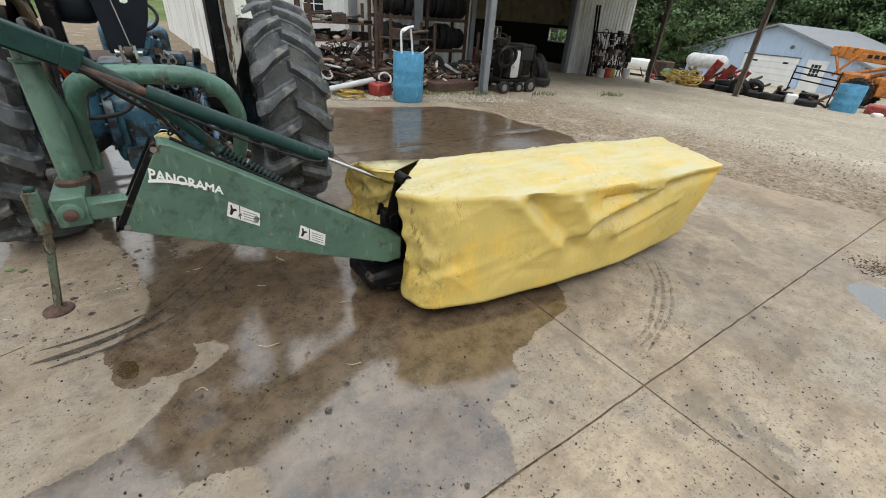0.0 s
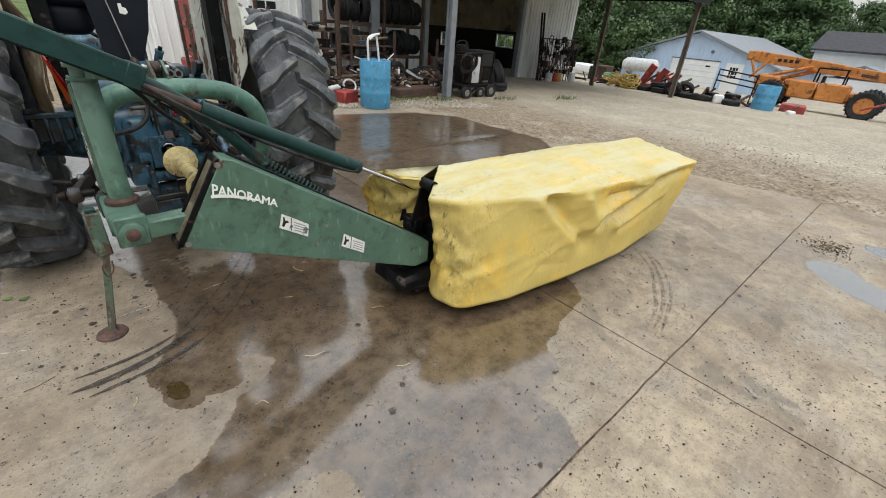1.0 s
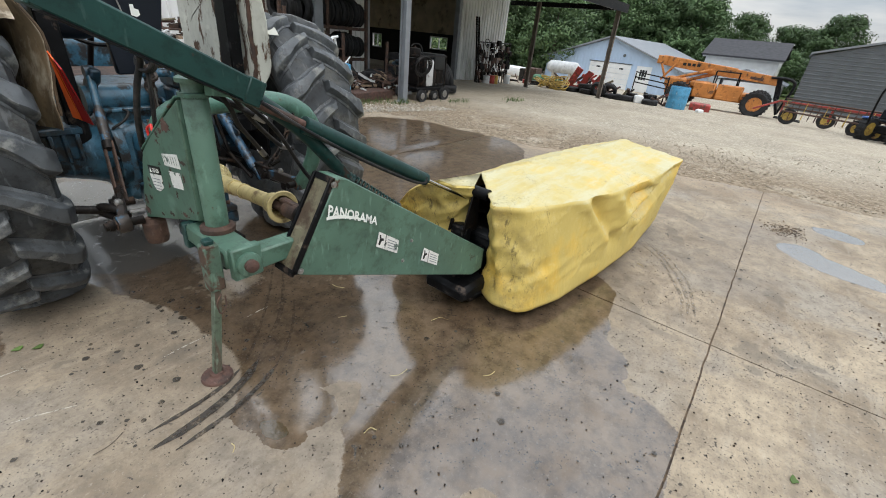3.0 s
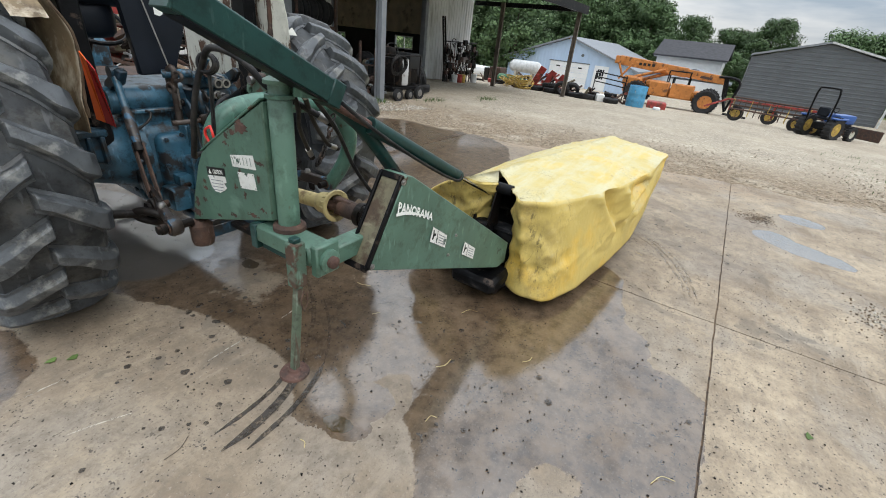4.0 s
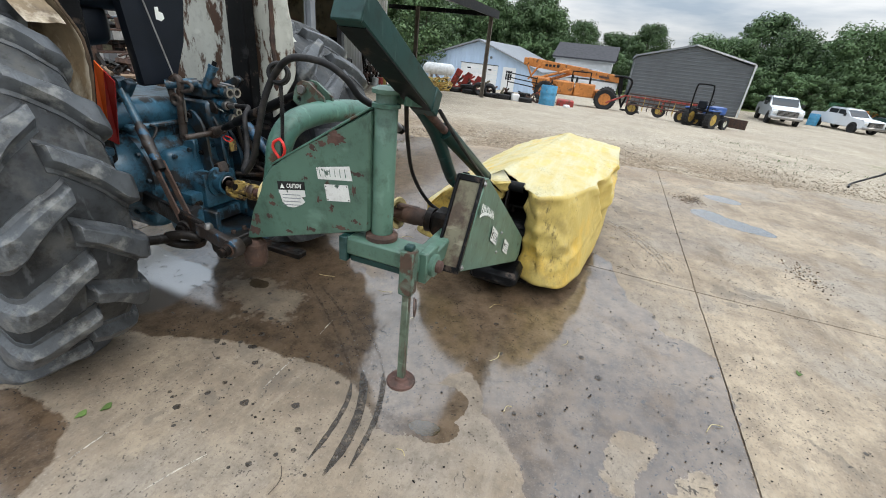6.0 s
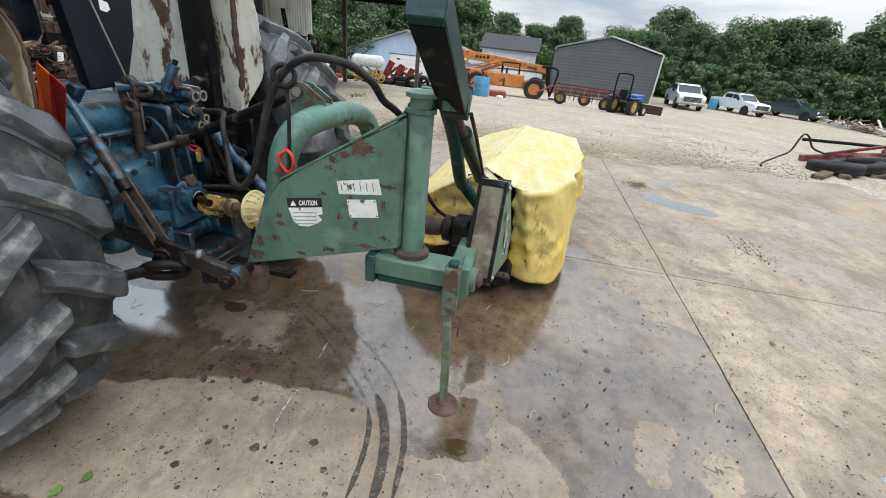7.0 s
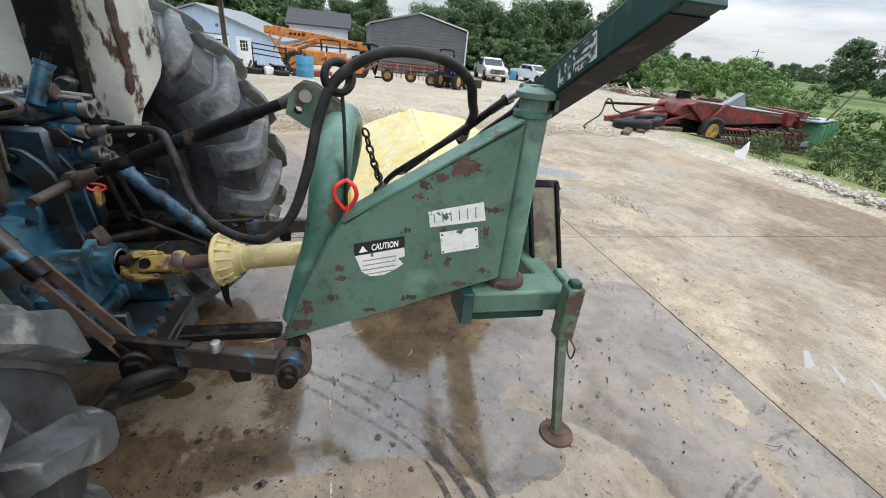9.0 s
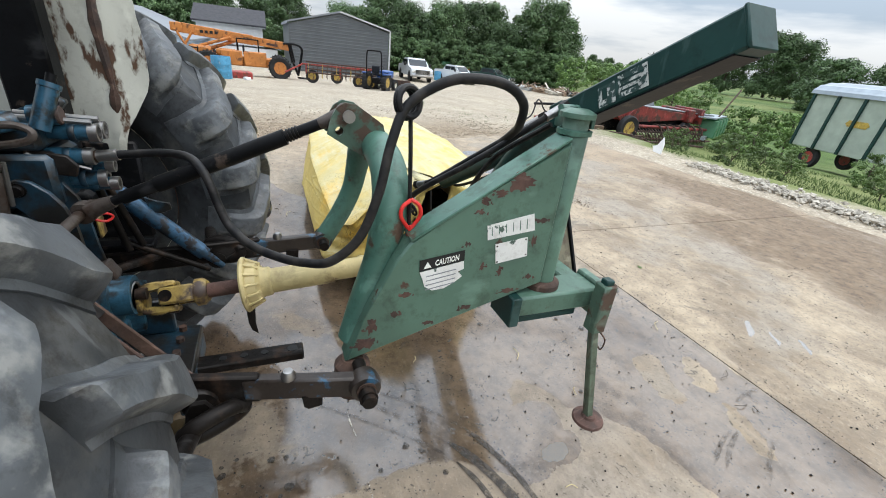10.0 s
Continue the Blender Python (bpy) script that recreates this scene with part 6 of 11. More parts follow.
# curved plates that carry the top link, with bosses, cross pin and rocker
for x, line, thick in ((0.385, [(1.376, 1.083), (1.362, 1.111), (1.335, 1.124), (1.307, 1.118), (1.273, 1.087), (1.250, 1.047), (1.237, 0.986), (1.234, 0.904), (1.225, 0.800), (1.240, 0.772), (1.265, 0.770), (1.291, 0.788), (1.309, 0.873), (1.306, 0.956), (1.313, 1.012), (1.350, 1.052)], 0.016),
                       (0.478, [(1.345, 1.085), (1.334, 1.112), (1.300, 1.108), (1.275, 1.090), (1.249, 1.043), (1.237, 0.974), (1.233, 0.888), (1.220, 0.799), (1.255, 0.785), (1.285, 0.870), (1.290, 0.960), (1.300, 1.030)], 0.014)):
    bm = B()
    prism(bm, line, thick, lambda u, v, w, x=x: (x + w, u, v), 0.003)
    yp = tpart("yoke_plate", bm, M["blue_grimy"], None, "curved blue plate that carries the top link")
    for y, z, r in ((line[2][0], line[2][1] - 0.028, 0.019), (line[-4][0] - 0.022, line[-4][1] + 0.028, 0.015)):
        bm = B()
        lathe(bm, [(0.0, -0.014), (r * 0.7, -0.014), (r * 0.8, -0.010), (r * 0.8, -0.004), (r, -0.003), (r, thick + 0.004)], 16, "x", at=(x, y, z))
        tpart("plate_boss", bm, M["dark_steel"], yp, "greasy bolt head and washer")
bm = B()
rod(bm, (0.262, 1.248, 1.005), (0.51, 1.230, 1.012), 0.0145, 14)
tpart("yoke_pin", bm, M["worn_iron"], None, "bare round cross pin")
bm = B()
prism(bm, [(1.395, 0.965), (1.300, 0.972), (1.292, 0.94), (1.315, 0.845), (1.345, 0.826), (1.385, 0.835), (1.400, 0.860)], 0.020, lambda u, v, w: (0.352 + w, u, v), 0.006)
tpart("side_plate", bm, M["blue"], None, "rounded blue side plate")
bm = B()
prism(bm, [(1.250, 0.828), (1.206, 0.856), (1.182, 0.805), (1.200, 0.772), (1.226, 0.772)], 0.060, lambda u, v, w: (0.405 + w, u, v), 0.006)
tpart("rocker", bm, M["worn_iron"], None, "worn grey rocker block")
top_a, top_b = Vector((0.436, 1.228, 1.013)), Vector((0.340, 0.508, 1.332))
bm = B()
rod(bm, top_a, top_b, 0.0135, 12)
rod(bm, top_a.lerp(top_b, 0.14), top_a.lerp(top_b, 0.30), 0.019, 14)
rod(bm, top_a.lerp(top_b, 0.27), top_a.lerp(top_b, 0.76), 0.0235, 14)
rod(bm, top_a.lerp(top_b, 0.76), top_b, 0.0165, 14)
link = tpart("top_link", bm, M["black_paint"], None, "black top link bar")
bm = B()
for k in range(4):
    f = 0.77 + 0.012 * k
    rod(bm, top_a.lerp(top_b, f), top_a.lerp(top_b, f + 0.006), 0.0195, 12)
tpart("thread", bm, M["dark_steel"], link)
for p in (top_a, top_b):
    bm = B()
    lathe(bm, [(0.030, -0.018), (0.032, 0.0), (0.030, 0.018)], 18, "x", at=tuple(p))
    away = (top_b - top_a).normalized() * (1 if p is top_a else -1)
    rod(bm, p + away * 0.015, p + away * 0.085, 0.026, 14, 0.017)
    tpart("link_eye", bm, M["worn_iron"], link, "worn forged link eye")

# lower links with check chains
for x, s in ((-0.14, -1), (0.765, 1)):
    bm = B()
    pivot = Vector((0.42 + s * 0.30, 1.50, 0.69))
    end = Vector((x, 0.54, 0.727))
    mid = end.lerp(pivot, 0.26)
    beam(bm, mid, pivot, 0.026, 0.085, 0.006)
    lk = tpart("lower_link", bm, M["dark_steel"], None, "greasy dark lower link arm")
    bm = B()
    beam(bm, end, end.lerp(pivot, 0.30), 0.034, 0.065, 0.006)
    lathe(bm, [(0.038, -0.024), (0.042, -0.012), (0.042, 0.012), (0.038, 0.024)], 22, "x", at=tuple(end))
    tpart("link_end", bm, M["link_blue"], lk, "worn rusty ball end with traces of blue")
    bm = B()
    lathe(bm, [(0.026, -0.030), (0.026, -0.026), (0.018, -0.026), (0.018, -0.044), (0.010, -0.048), (0.010, 0.036)], 14, "x", at=tuple(end))
    tpart("ball_nut", bm, M["rust"], lk)
    c = end.lerp(pivot, 0.17)
    bm = B()
    lathe(bm, [(0.0, 0.0), (0.017, 0.0), (0.019, 0.01), (0.012, 0.024), (0.0, 0.026)], 14, at=(c.x, c.y + 0.02, c.z + 0.030))
    tpart("link_bolt", bm, M["steel"], lk, "worn bright bolt head")
    bm = B()
    prism(bm, [(c.y - 0.060, c.z - 0.020), (c.y - 0.058, c.z - 0.062), (c.y - 0.022, c.z - 0.066), (c.y - 0.012, c.z - 0.055), (c.y - 0.008, c.z - 0.020)], 0.010, lambda u, v, w: (c.x - 0.024 + w, u, v), 0.002)
    tpart("retaining_clip", bm, M["dark_steel"], lk, "flat stop lug under the link")
    # levelling rod up to the lift arm
    if s < 0:
        low_, up_p = Vector((-0.030, 0.93, 0.680)), Vector((0.088, 1.39, 1.258))
        bm = B()
        rod(bm, up_p, up_p.lerp(low_, 0.46), 0.019, 14)
        lv = tpart("levelling_rod", bm, M["blue"], None, "chipped blue levelling rod")
        bm = B()
        rod(bm, up_p.lerp(low_, 0.30), up_p.lerp(low_, 0.40), 0.024, 14)
        rod(bm, up_p.lerp(low_, 0.40), up_p.lerp(low_, 0.56), 0.026, 14, 0.022)
        tpart("rod_sleeve", bm, M["link_blue"], lv, "worn turnbuckle sleeve with traces of blue")
        dv = Vector((0.016 * s, 0.010, 0.0))
        for q in (-1, 1):
            bm = B()
            beam(bm, up_p.lerp(low_, 0.54) + dv * q, low_ + dv * q, 0.030, 0.010, 0.003, up=(1, 0.2, 0))
            tpart("rod_fork", bm, M["rust"], lv, "slotted rusty fork")
        bm = B()
        rod(bm, up_p.lerp(low_, 0.54), up_p.lerp(low_, 0.60), 0.026, 12)
        tpart("fork_head", bm, M["dark_steel"], lv)
        bm = B()
        rod(bm, low_.lerp(up_p, 0.0), low_.lerp(up_p, 0.10), 0.030, 12, 0.024)
        tpart("fork_end", bm, M["dark_steel"], lv)
        bm = B()
        lathe(bm, [(0.020, -0.05), (0.020, 0.05)], 12, "x", at=tuple(low_))
        lathe(bm, [(0.030, -0.055), (0.030, -0.04)], 6, "x", at=tuple(low_))
        lathe(bm, [(0.022, -0.036), (0.040, -0.034), (0.044, -0.026), (0.044, -0.012), (0.022, -0.010)], 20, "x", at=tuple(low_), close=True)
        tpart("fork_pin", bm, M["dark_steel"], lv)
        bm = B()
        lathe(bm, [(0.034, -0.022), (0.034, 0.022)], 16, "x", at=tuple(up_p))
        tpart("rod_eye", bm, M["blue_grimy"], lv)
    c = Vector((-0.090, 0.90, 0.648)) if s < 0 else end.lerp(pivot, 0.50) + Vector((0.03, -0.09, 0.0))
    for d1, d2, ln, wd in ((Vector((0.45 * -s, -0.88, 0.10)).normalized(), Vector((s * 0.55, 0.25, 0.80)).normalized(), 0.072, 0.040),):
        bm = B()
        tube(bm, [c + d1 * (ln * math.cos(j * math.tau / 20)) + d2 * (wd * math.sin(j * math.tau / 20)) for j in range(21)], 0.021, 10)
        tpart("shackle_link", bm, M["dark_steel"], lk, "heavy dark shackle link")
    bm = B()
    rod(bm, c + Vector((0.03 * s, 0.055, -0.03)), c + Vector((-0.04 * s, 0.05, 0.03)), 0.013, 10)
    tpart("shackle_pin", bm, M["dark_steel"], lk)
    bm = B()
    rod(bm, c + Vector((0, 0.04, 0)), c + Vector((s * 0.135, 0.06, 0.03)), 0.021, 12)
    tpart("stabiliser", bm, M["dark_steel"], lk, "rusty stabiliser bar")
    bm = B()
    lathe(bm, [(0.03, -0.03), (0.03, 0.03)], 14, "x", at=(0.42 + s * 0.30, 1.50, 0.69))
    box(bm, (0.42 + s * 0.27 - 0.05, 1.44, 0.62), (0.42 + s * 0.27 + 0.05, 1.60, 0.76), 0.01)
    tpart("link_bracket", bm, M["blue_grimy"])

# drawbar
bm = B()
box(bm, (0.385, 0.66, 0.395), (0.455, 1.9, 0.432), 0.006)
db = tpart("drawbar", bm, M["dark_steel"], None, "dark drawbar with holes")
# solid black plugs paint in the dark of the drawbar's holes
for y in (0.70, 0.80, 0.87, 0.94):
    bm = B()
    lathe(bm, [(0.013 if y > 0.75 else 0.019, 0.390), (0.013 if y > 0.75 else 0.019, 0.4345)], 14, "z", at=(0.42, y, 0))
    tpart("hole", bm, M["ink"], db)
for lo, hi in (((0.24, 1.02, 0.44), (0.60, 1.30, 0.475)), ((0.24, 1.02, 0.36), (0.60, 1.06, 0.437)), ((0.26, 1.10, 0.478), (0.29, 1.30, 0.62)), ((0.56, 1.10, 0.478), (0.59, 1.30, 0.62))):
    bm = B()
    box(bm, lo, hi, 0.006)
    tpart("drawbar_hanger", bm, M["blue_grimy"], None, "greasy blue drawbar hanger plate")
for x in (0.27, 0.34, 0.42, 0.50, 0.57):
    bm = B()
    lathe(bm, [(0.014, 0.0), (0.014, 0.018)], 6, "z", at=(x, 1.08, 0.475))
    tpart("hanger_bolt", bm, M["rust"])

# remote valves, pump and pipework
bm = B()
box(bm, (0.45, 1.275, 1.02), (0.66, 1.50, 1.17), 0.014)
box(bm, (0.46, 1.29, 1.175), (0.66, 1.50, 1.25), 0.014)
valves = tpart("valve_block", bm, M["blue_grimy"], None, "dirty blue valve block with couplers")
for x, y, z, r, bore in ((0.523, 1.180, 1.219, 0.0235, 0.0165), (0.569, 1.177, 1.219, 0.0235, 0.0165), (0.522, 1.205, 1.152, 0.0225, 0.013), (0.545, 1.190, 1.080, 0.0240, 0.014), (0.550, 1.167, 1.062, 0.0195, 0.012), (0.563, 1.173, 1.115, 0.0190, 0.012)):
    bm = B()
    rod(bm, (x + 0.006, 1.32, z + 0.004), (x, y + 0.012, z), r, 18)
    c = tpart("coupler", bm, M["blue_gloss"], valves, "glossy blue quick coupler")
    bm = B()
    lathe(bm, [(r * 1.10, 0.0), (r * 1.10, 0.022), (bore, 0.022), (bore, 0.0)], 20, "y", at=(x, y - 0.006, z), close=True)
    tpart("coupler_ring", bm, M["steel"], valves, "bright coupler ring")
    # black disc inside the ring paints the bore's shade
    bm = B()
    lathe(bm, [(0.0, 0.0), (bore * 0.98, 0.0), (bore * 0.98, 0.006), (bore * 0.5, 0.012), (bore * 0.5, 0.018)], 14, "y", at=(x, y + 0.004, z))
    tpart("coupler_bore", bm, M["ink"], valves)
    bm = B()
    lathe(bm, [(r * 1.06, 0.0), (r * 1.14, 0.003), (r * 1.14, 0.013), (r * 1.06, 0.016)], 20, "y", at=(x, y + 0.045, z))
    tpart("lock_sleeve", bm, M["blue_grimy"], c)
# thin steel rods along the couplers, and the lever on their flank
for a, b, r in (((0.50, 1.36, 1.262), (0.515, 1.185, 1.250), 0.0075), ((0.545, 1.36, 1.265), (0.560, 1.180, 1.252), 0.0075), ((0.470, 1.33, 1.172), (0.492, 1.205, 1.122), 0.004)):
    bm = B()
    rod(bm, a, b, r, 8)
    tpart("valve_rod", bm, M["steel"], valves, "thin steel valve rod")
bm = B()
prism(bm, [(1.335, 1.185), (1.245, 1.165), (1.225, 1.135), (1.235, 1.105), (1.345, 1.12)], 0.012, lambda u, v, w: (0.470 + w, u, v), 0.003)
tpart("valve_flank", bm, M["dark_steel"], valves, "dark flat flank plate")
bm = B()
rod(bm, (0.34, 1.42, 1.245), (0.46, 1.33, 1.258), 0.024, 16)
rod(bm, (0.50, 1.31, 1.265), (0.504, 1.250, 1.268), 0.026, 18)
tpart("supply_pipe", bm, M["blue_gloss"], None, "greasy blue supply pipe")
bm = B()
lathe(bm, [(0.0, 0.0), (0.022, 0.0), (0.025, 0.004), (0.025, 0.012)], 18, "y", at=(0.504, 1.242, 1.268))
tpart("pipe_plug", bm, M["rust"], None, "brown plug in the pipe end")
bm = B()
rod(bm, (0.470, 1.285, 1.235), (0.500, 1.252, 1.338), 0.023, 18)
rod(bm, (0.500, 1.252, 1.338), (0.504, 1.248, 1.350), 0.026, 18)
flt = tpart("filter_can", bm, M["blue_gloss"], None, "blue filter canister")
bm = B()
rod(bm, (0.504, 1.248, 1.350), (0.511, 1.242, 1.372), 0.012, 14)
tpart("breather_cap", bm, M["black_paint"], flt)
bm = B()
rod(bm, (0.665, 1.30, 1.075), (0.705, 1.20, 0.955), 0.034, 16)
rod(bm, (0.700, 1.212, 0.97), (0.735, 0.995, 0.715), 0.029, 16)
rod(bm, (0.735, 0.995, 0.715), (0.745, 0.935, 0.655), 0.019, 14)
strut_far = tpart("far_lift_strut", bm, M["blue_chipped"], None, "chipped dark blue strut tube")
bm = B()
prism(bm, [(1.15, 0.965), (1.115, 0.945), (1.075, 0.940), (1.070, 0.915), (1.105, 0.900), (1.13, 0.905)], 0.010, lambda u, v, w: (0.70 + w, u, v), 0.002)
tpart("strut_lug", bm, M["blue_grimy"], strut_far)
bm = B()
lathe(bm, [(0.034, -0.02), (0.034, 0.02)], 16, "x", at=(0.75, 0.955, 0.680))
tpart("strut_eye", bm, M["dark_steel"], strut_far)
# black blocks added for the shadow below the fender, linkage rods among them
for lo, hi, b in (((0.955, 1.20, 0.70), (0.985, 1.52, 1.10), 0.01), ((0.70, 1.30, 0.86), (0.96, 1.42, 0.98), 0.02), ((0.735, 1.16, 0.735), (0.80, 1.40, 0.765), 0.004)):
    bm = B()
    box(bm, lo, hi, b)
    tpart("fender_bracket", bm, M["black_paint"], None, "black bracket under the fender")
for a, b, r in (((0.60, 1.235, 1.03), (0.62, 1.20, 0.80), 0.012), ((0.635, 1.22, 1.02), (0.665, 1.17, 0.80), 0.012), ((0.66, 1.23, 0.82), (0.70, 0.98, 0.66), 0.011), ((0.58, 1.27, 0.74), (0.86, 1.05, 0.70), 0.016)):
    bm = B()
    rod(bm, a, b, r, 10)
    tpart("linkage_rod", bm, M["dark_steel"], None, "black linkage rod")
bm = B()
tube(bm, curve_pts([(0.500, 1.225, 0.985), (0.51, 1.20, 0.978), (0.515, 1.19, 0.966), (0.505, 1.205, 0.956), (0.495, 1.228, 0.966), (0.498, 1.24, 0.982)], 5), 0.004, 7)
tpart("red_clip", bm, M["red_plastic"], None, "small faded red wire clip")
bm = B()
box(bm, (0.535, 1.236, 0.885), (0.585, 1.245, 0.955), 0.004)
tpart("worn_tag", bm, M["yellow_metal"], None, "worn yellow plate flaked to rust")
bm = B()
tube(bm, curve_pts([(0.20, 1.40, 1.055), (0.22, 1.385, 1.040), (0.19, 1.372, 1.00), (0.12, 1.375, 0.955)], 8), 0.007, 8)
tpart("hydraulic_line", bm, M["rubber"], None, "oily black hydraulic line")
for k, (x, z) in enumerate([(0.24, 0.60), (0.30, 0.56), (0.52, 0.56), (0.58, 0.60), (0.24, 0.90), (0.58, 0.90), (0.41, 0.94), (0.33, 0.92), (0.49, 0.92), (0.225, 0.75), (0.595, 0.75)]):
    bm = B()
    lathe(bm, [(0.010, -0.018), (0.010, -0.008), (0.014, -0.007), (0.014, 0.0)], 6, "y", at=(x, 1.317, z))
    tpart("casting_bolt", bm, M["blue_grimy"])
for lo, hi in (((0.16, 1.19, 0.50), (0.28, 1.34, 0.64)), ((0.54, 1.18, 0.50), (0.68, 1.34, 0.66))):
    bm = B()
    box(bm, lo, hi, 0.03, seg=2)
    tpart("bearing_cap", bm, M["blue"], None, "blue cast bearing cap")
bm = B()
tube(bm, [(0.41 + 0.040 * math.cos(k * 0.6), 1.147 + 0.0016 * k, 0.742 + 0.040 * math.sin(k * 0.6)) for k in range(60)], 0.005, 6)
tpart("collar_spring", bm, M["steel"], None, "worn coil spring inside the collar")
# shackle hung on a wire
bm = B()
tube(bm, curve_pts([(0.372, 1.415, 1.165), (0.365, 1.418, 1.215), (0.362, 1.400, 1.262), (0.366, 1.365, 1.285), (0.370, 1.345, 1.262), (0.366, 1.352, 1.215), (0.360, 1.365, 1.175)], 7), 0.0165, 12)
torus(bm, (0.352, 1.372, 1.172), 0.023, 0.0135, (1, 0.25, 0.1), 20, 10)
torus(bm, (0.385, 1.415, 1.160), 0.018, 0.013, (1, 0.25, 0.1), 18, 8)
sh = tpart("shackle", bm, M["worn_iron"], None, "heavy worn iron shackle")
bm = B()
tube(bm, curve_pts([(0.362, 1.345, 1.215), (0.360, 1.300, 1.222), (0.362, 1.268, 1.232), (0.366, 1.262, 1.250), (0.368, 1.290, 1.264), (0.366, 1.330, 1.262), (0.364, 1.355, 1.25)], 7), 0.0095, 9)
tpart("ring", bm, M["worn_iron"], sh, "bent iron ring")
bm = B()
rod(bm, (0.362, 1.350, 1.225), (0.364, 1.362, 1.150), 0.0165, 14)
rod(bm, (0.364, 1.362, 1.150), (0.372, 1.390, 0.958), 0.0205, 16)
tpart("pin", bm, M["worn_iron"], sh, "hanging round drawbar pin")
bm = B()
rod(bm, (0.366, 1.335, 1.175), (0.372, 1.348, 1.060), 0.006, 8)
tpart("keeper", bm, M["steel"], sh, "bright keeper clip")
bm = B()
rod(bm, (0.36, 1.37, 1.28), (0.30, 1.43, 1.66), 0.004, 6)
tpart("wire", bm, M["steel"])

# black rear panel, roll posts and platform
bm = B()
prism(bm, [(0.235, 1.235), (0.425, 1.245), (0.50, 1.45), (0.56, 1.75), (0.56, 2.0), (0.21, 2.0), (0.205, 1.60), (0.225, 1.40)], 0.05, lambda u, v, w: (u, 1.435 + w, v), 0.008)
panel = tpart("rear_panel", bm, M["seat_dark"], None, "black sheet-metal rear panel")
bm = B()
prism(bm, [(0.365, 1.545), (0.392, 1.538), (0.41, 1.55), (0.405, 1.575), (0.385, 1.58), (0.384, 1.60), (0.366, 1.598)], 0.0012, lambda u, v, w: (u, 1.4345 - w, v))
tpart("white_mark", bm, M["decal_white"], panel, "small white logo shape", smooth=0)
bm = B()
box(bm, (-0.02, 1.55, 1.40), (0.24, 2.1, 1.60), 0.08, seg=3)
box(bm, (-0.02, 1.50, 1.56), (0.50, 1.72, 2.10), 0.08, seg=3)
tpart("seat", bm, M["seat_dark"], None, "dark blue padded seat")
for lo, hi in (((0.86, 1.36, 0.96), (0.945, 1.50, 2.5)), ((-0.06, 1.42, 0.80), (0.03, 1.51, 2.5))):
    bm = B()
    box(bm, lo, hi, 0.008)
    tpart("roll_post", bm, M["black_paint"], None, "black roll-over post")
# clamp with cast ribs on the axle below the near post
bm = B()
box(bm, (-0.25, 1.38, 0.80), (-0.04, 1.46, 0.955), 0.012)
box(bm, (-0.26, 1.35, 0.945), (-0.02, 1.52, 0.985), 0.008)
clamp = tpart("axle_clamp", bm, M["blue_grimy"], None, "grimy ribbed axle clamp")
for k in range(4):
    bm = B()
    box(bm, (-0.235 + 0.058 * k, 1.345, 0.80), (-0.215 + 0.058 * k, 1.395, 0.95), 0.004)
    tpart("clamp_rib", bm, M["blue_grimy"], clamp)
bm = B()
box(bm, (0.0, 2.1, 1.08), (0.84, 2.9, 1.12), 0.01)
tpart("platform", bm, M["rust"])
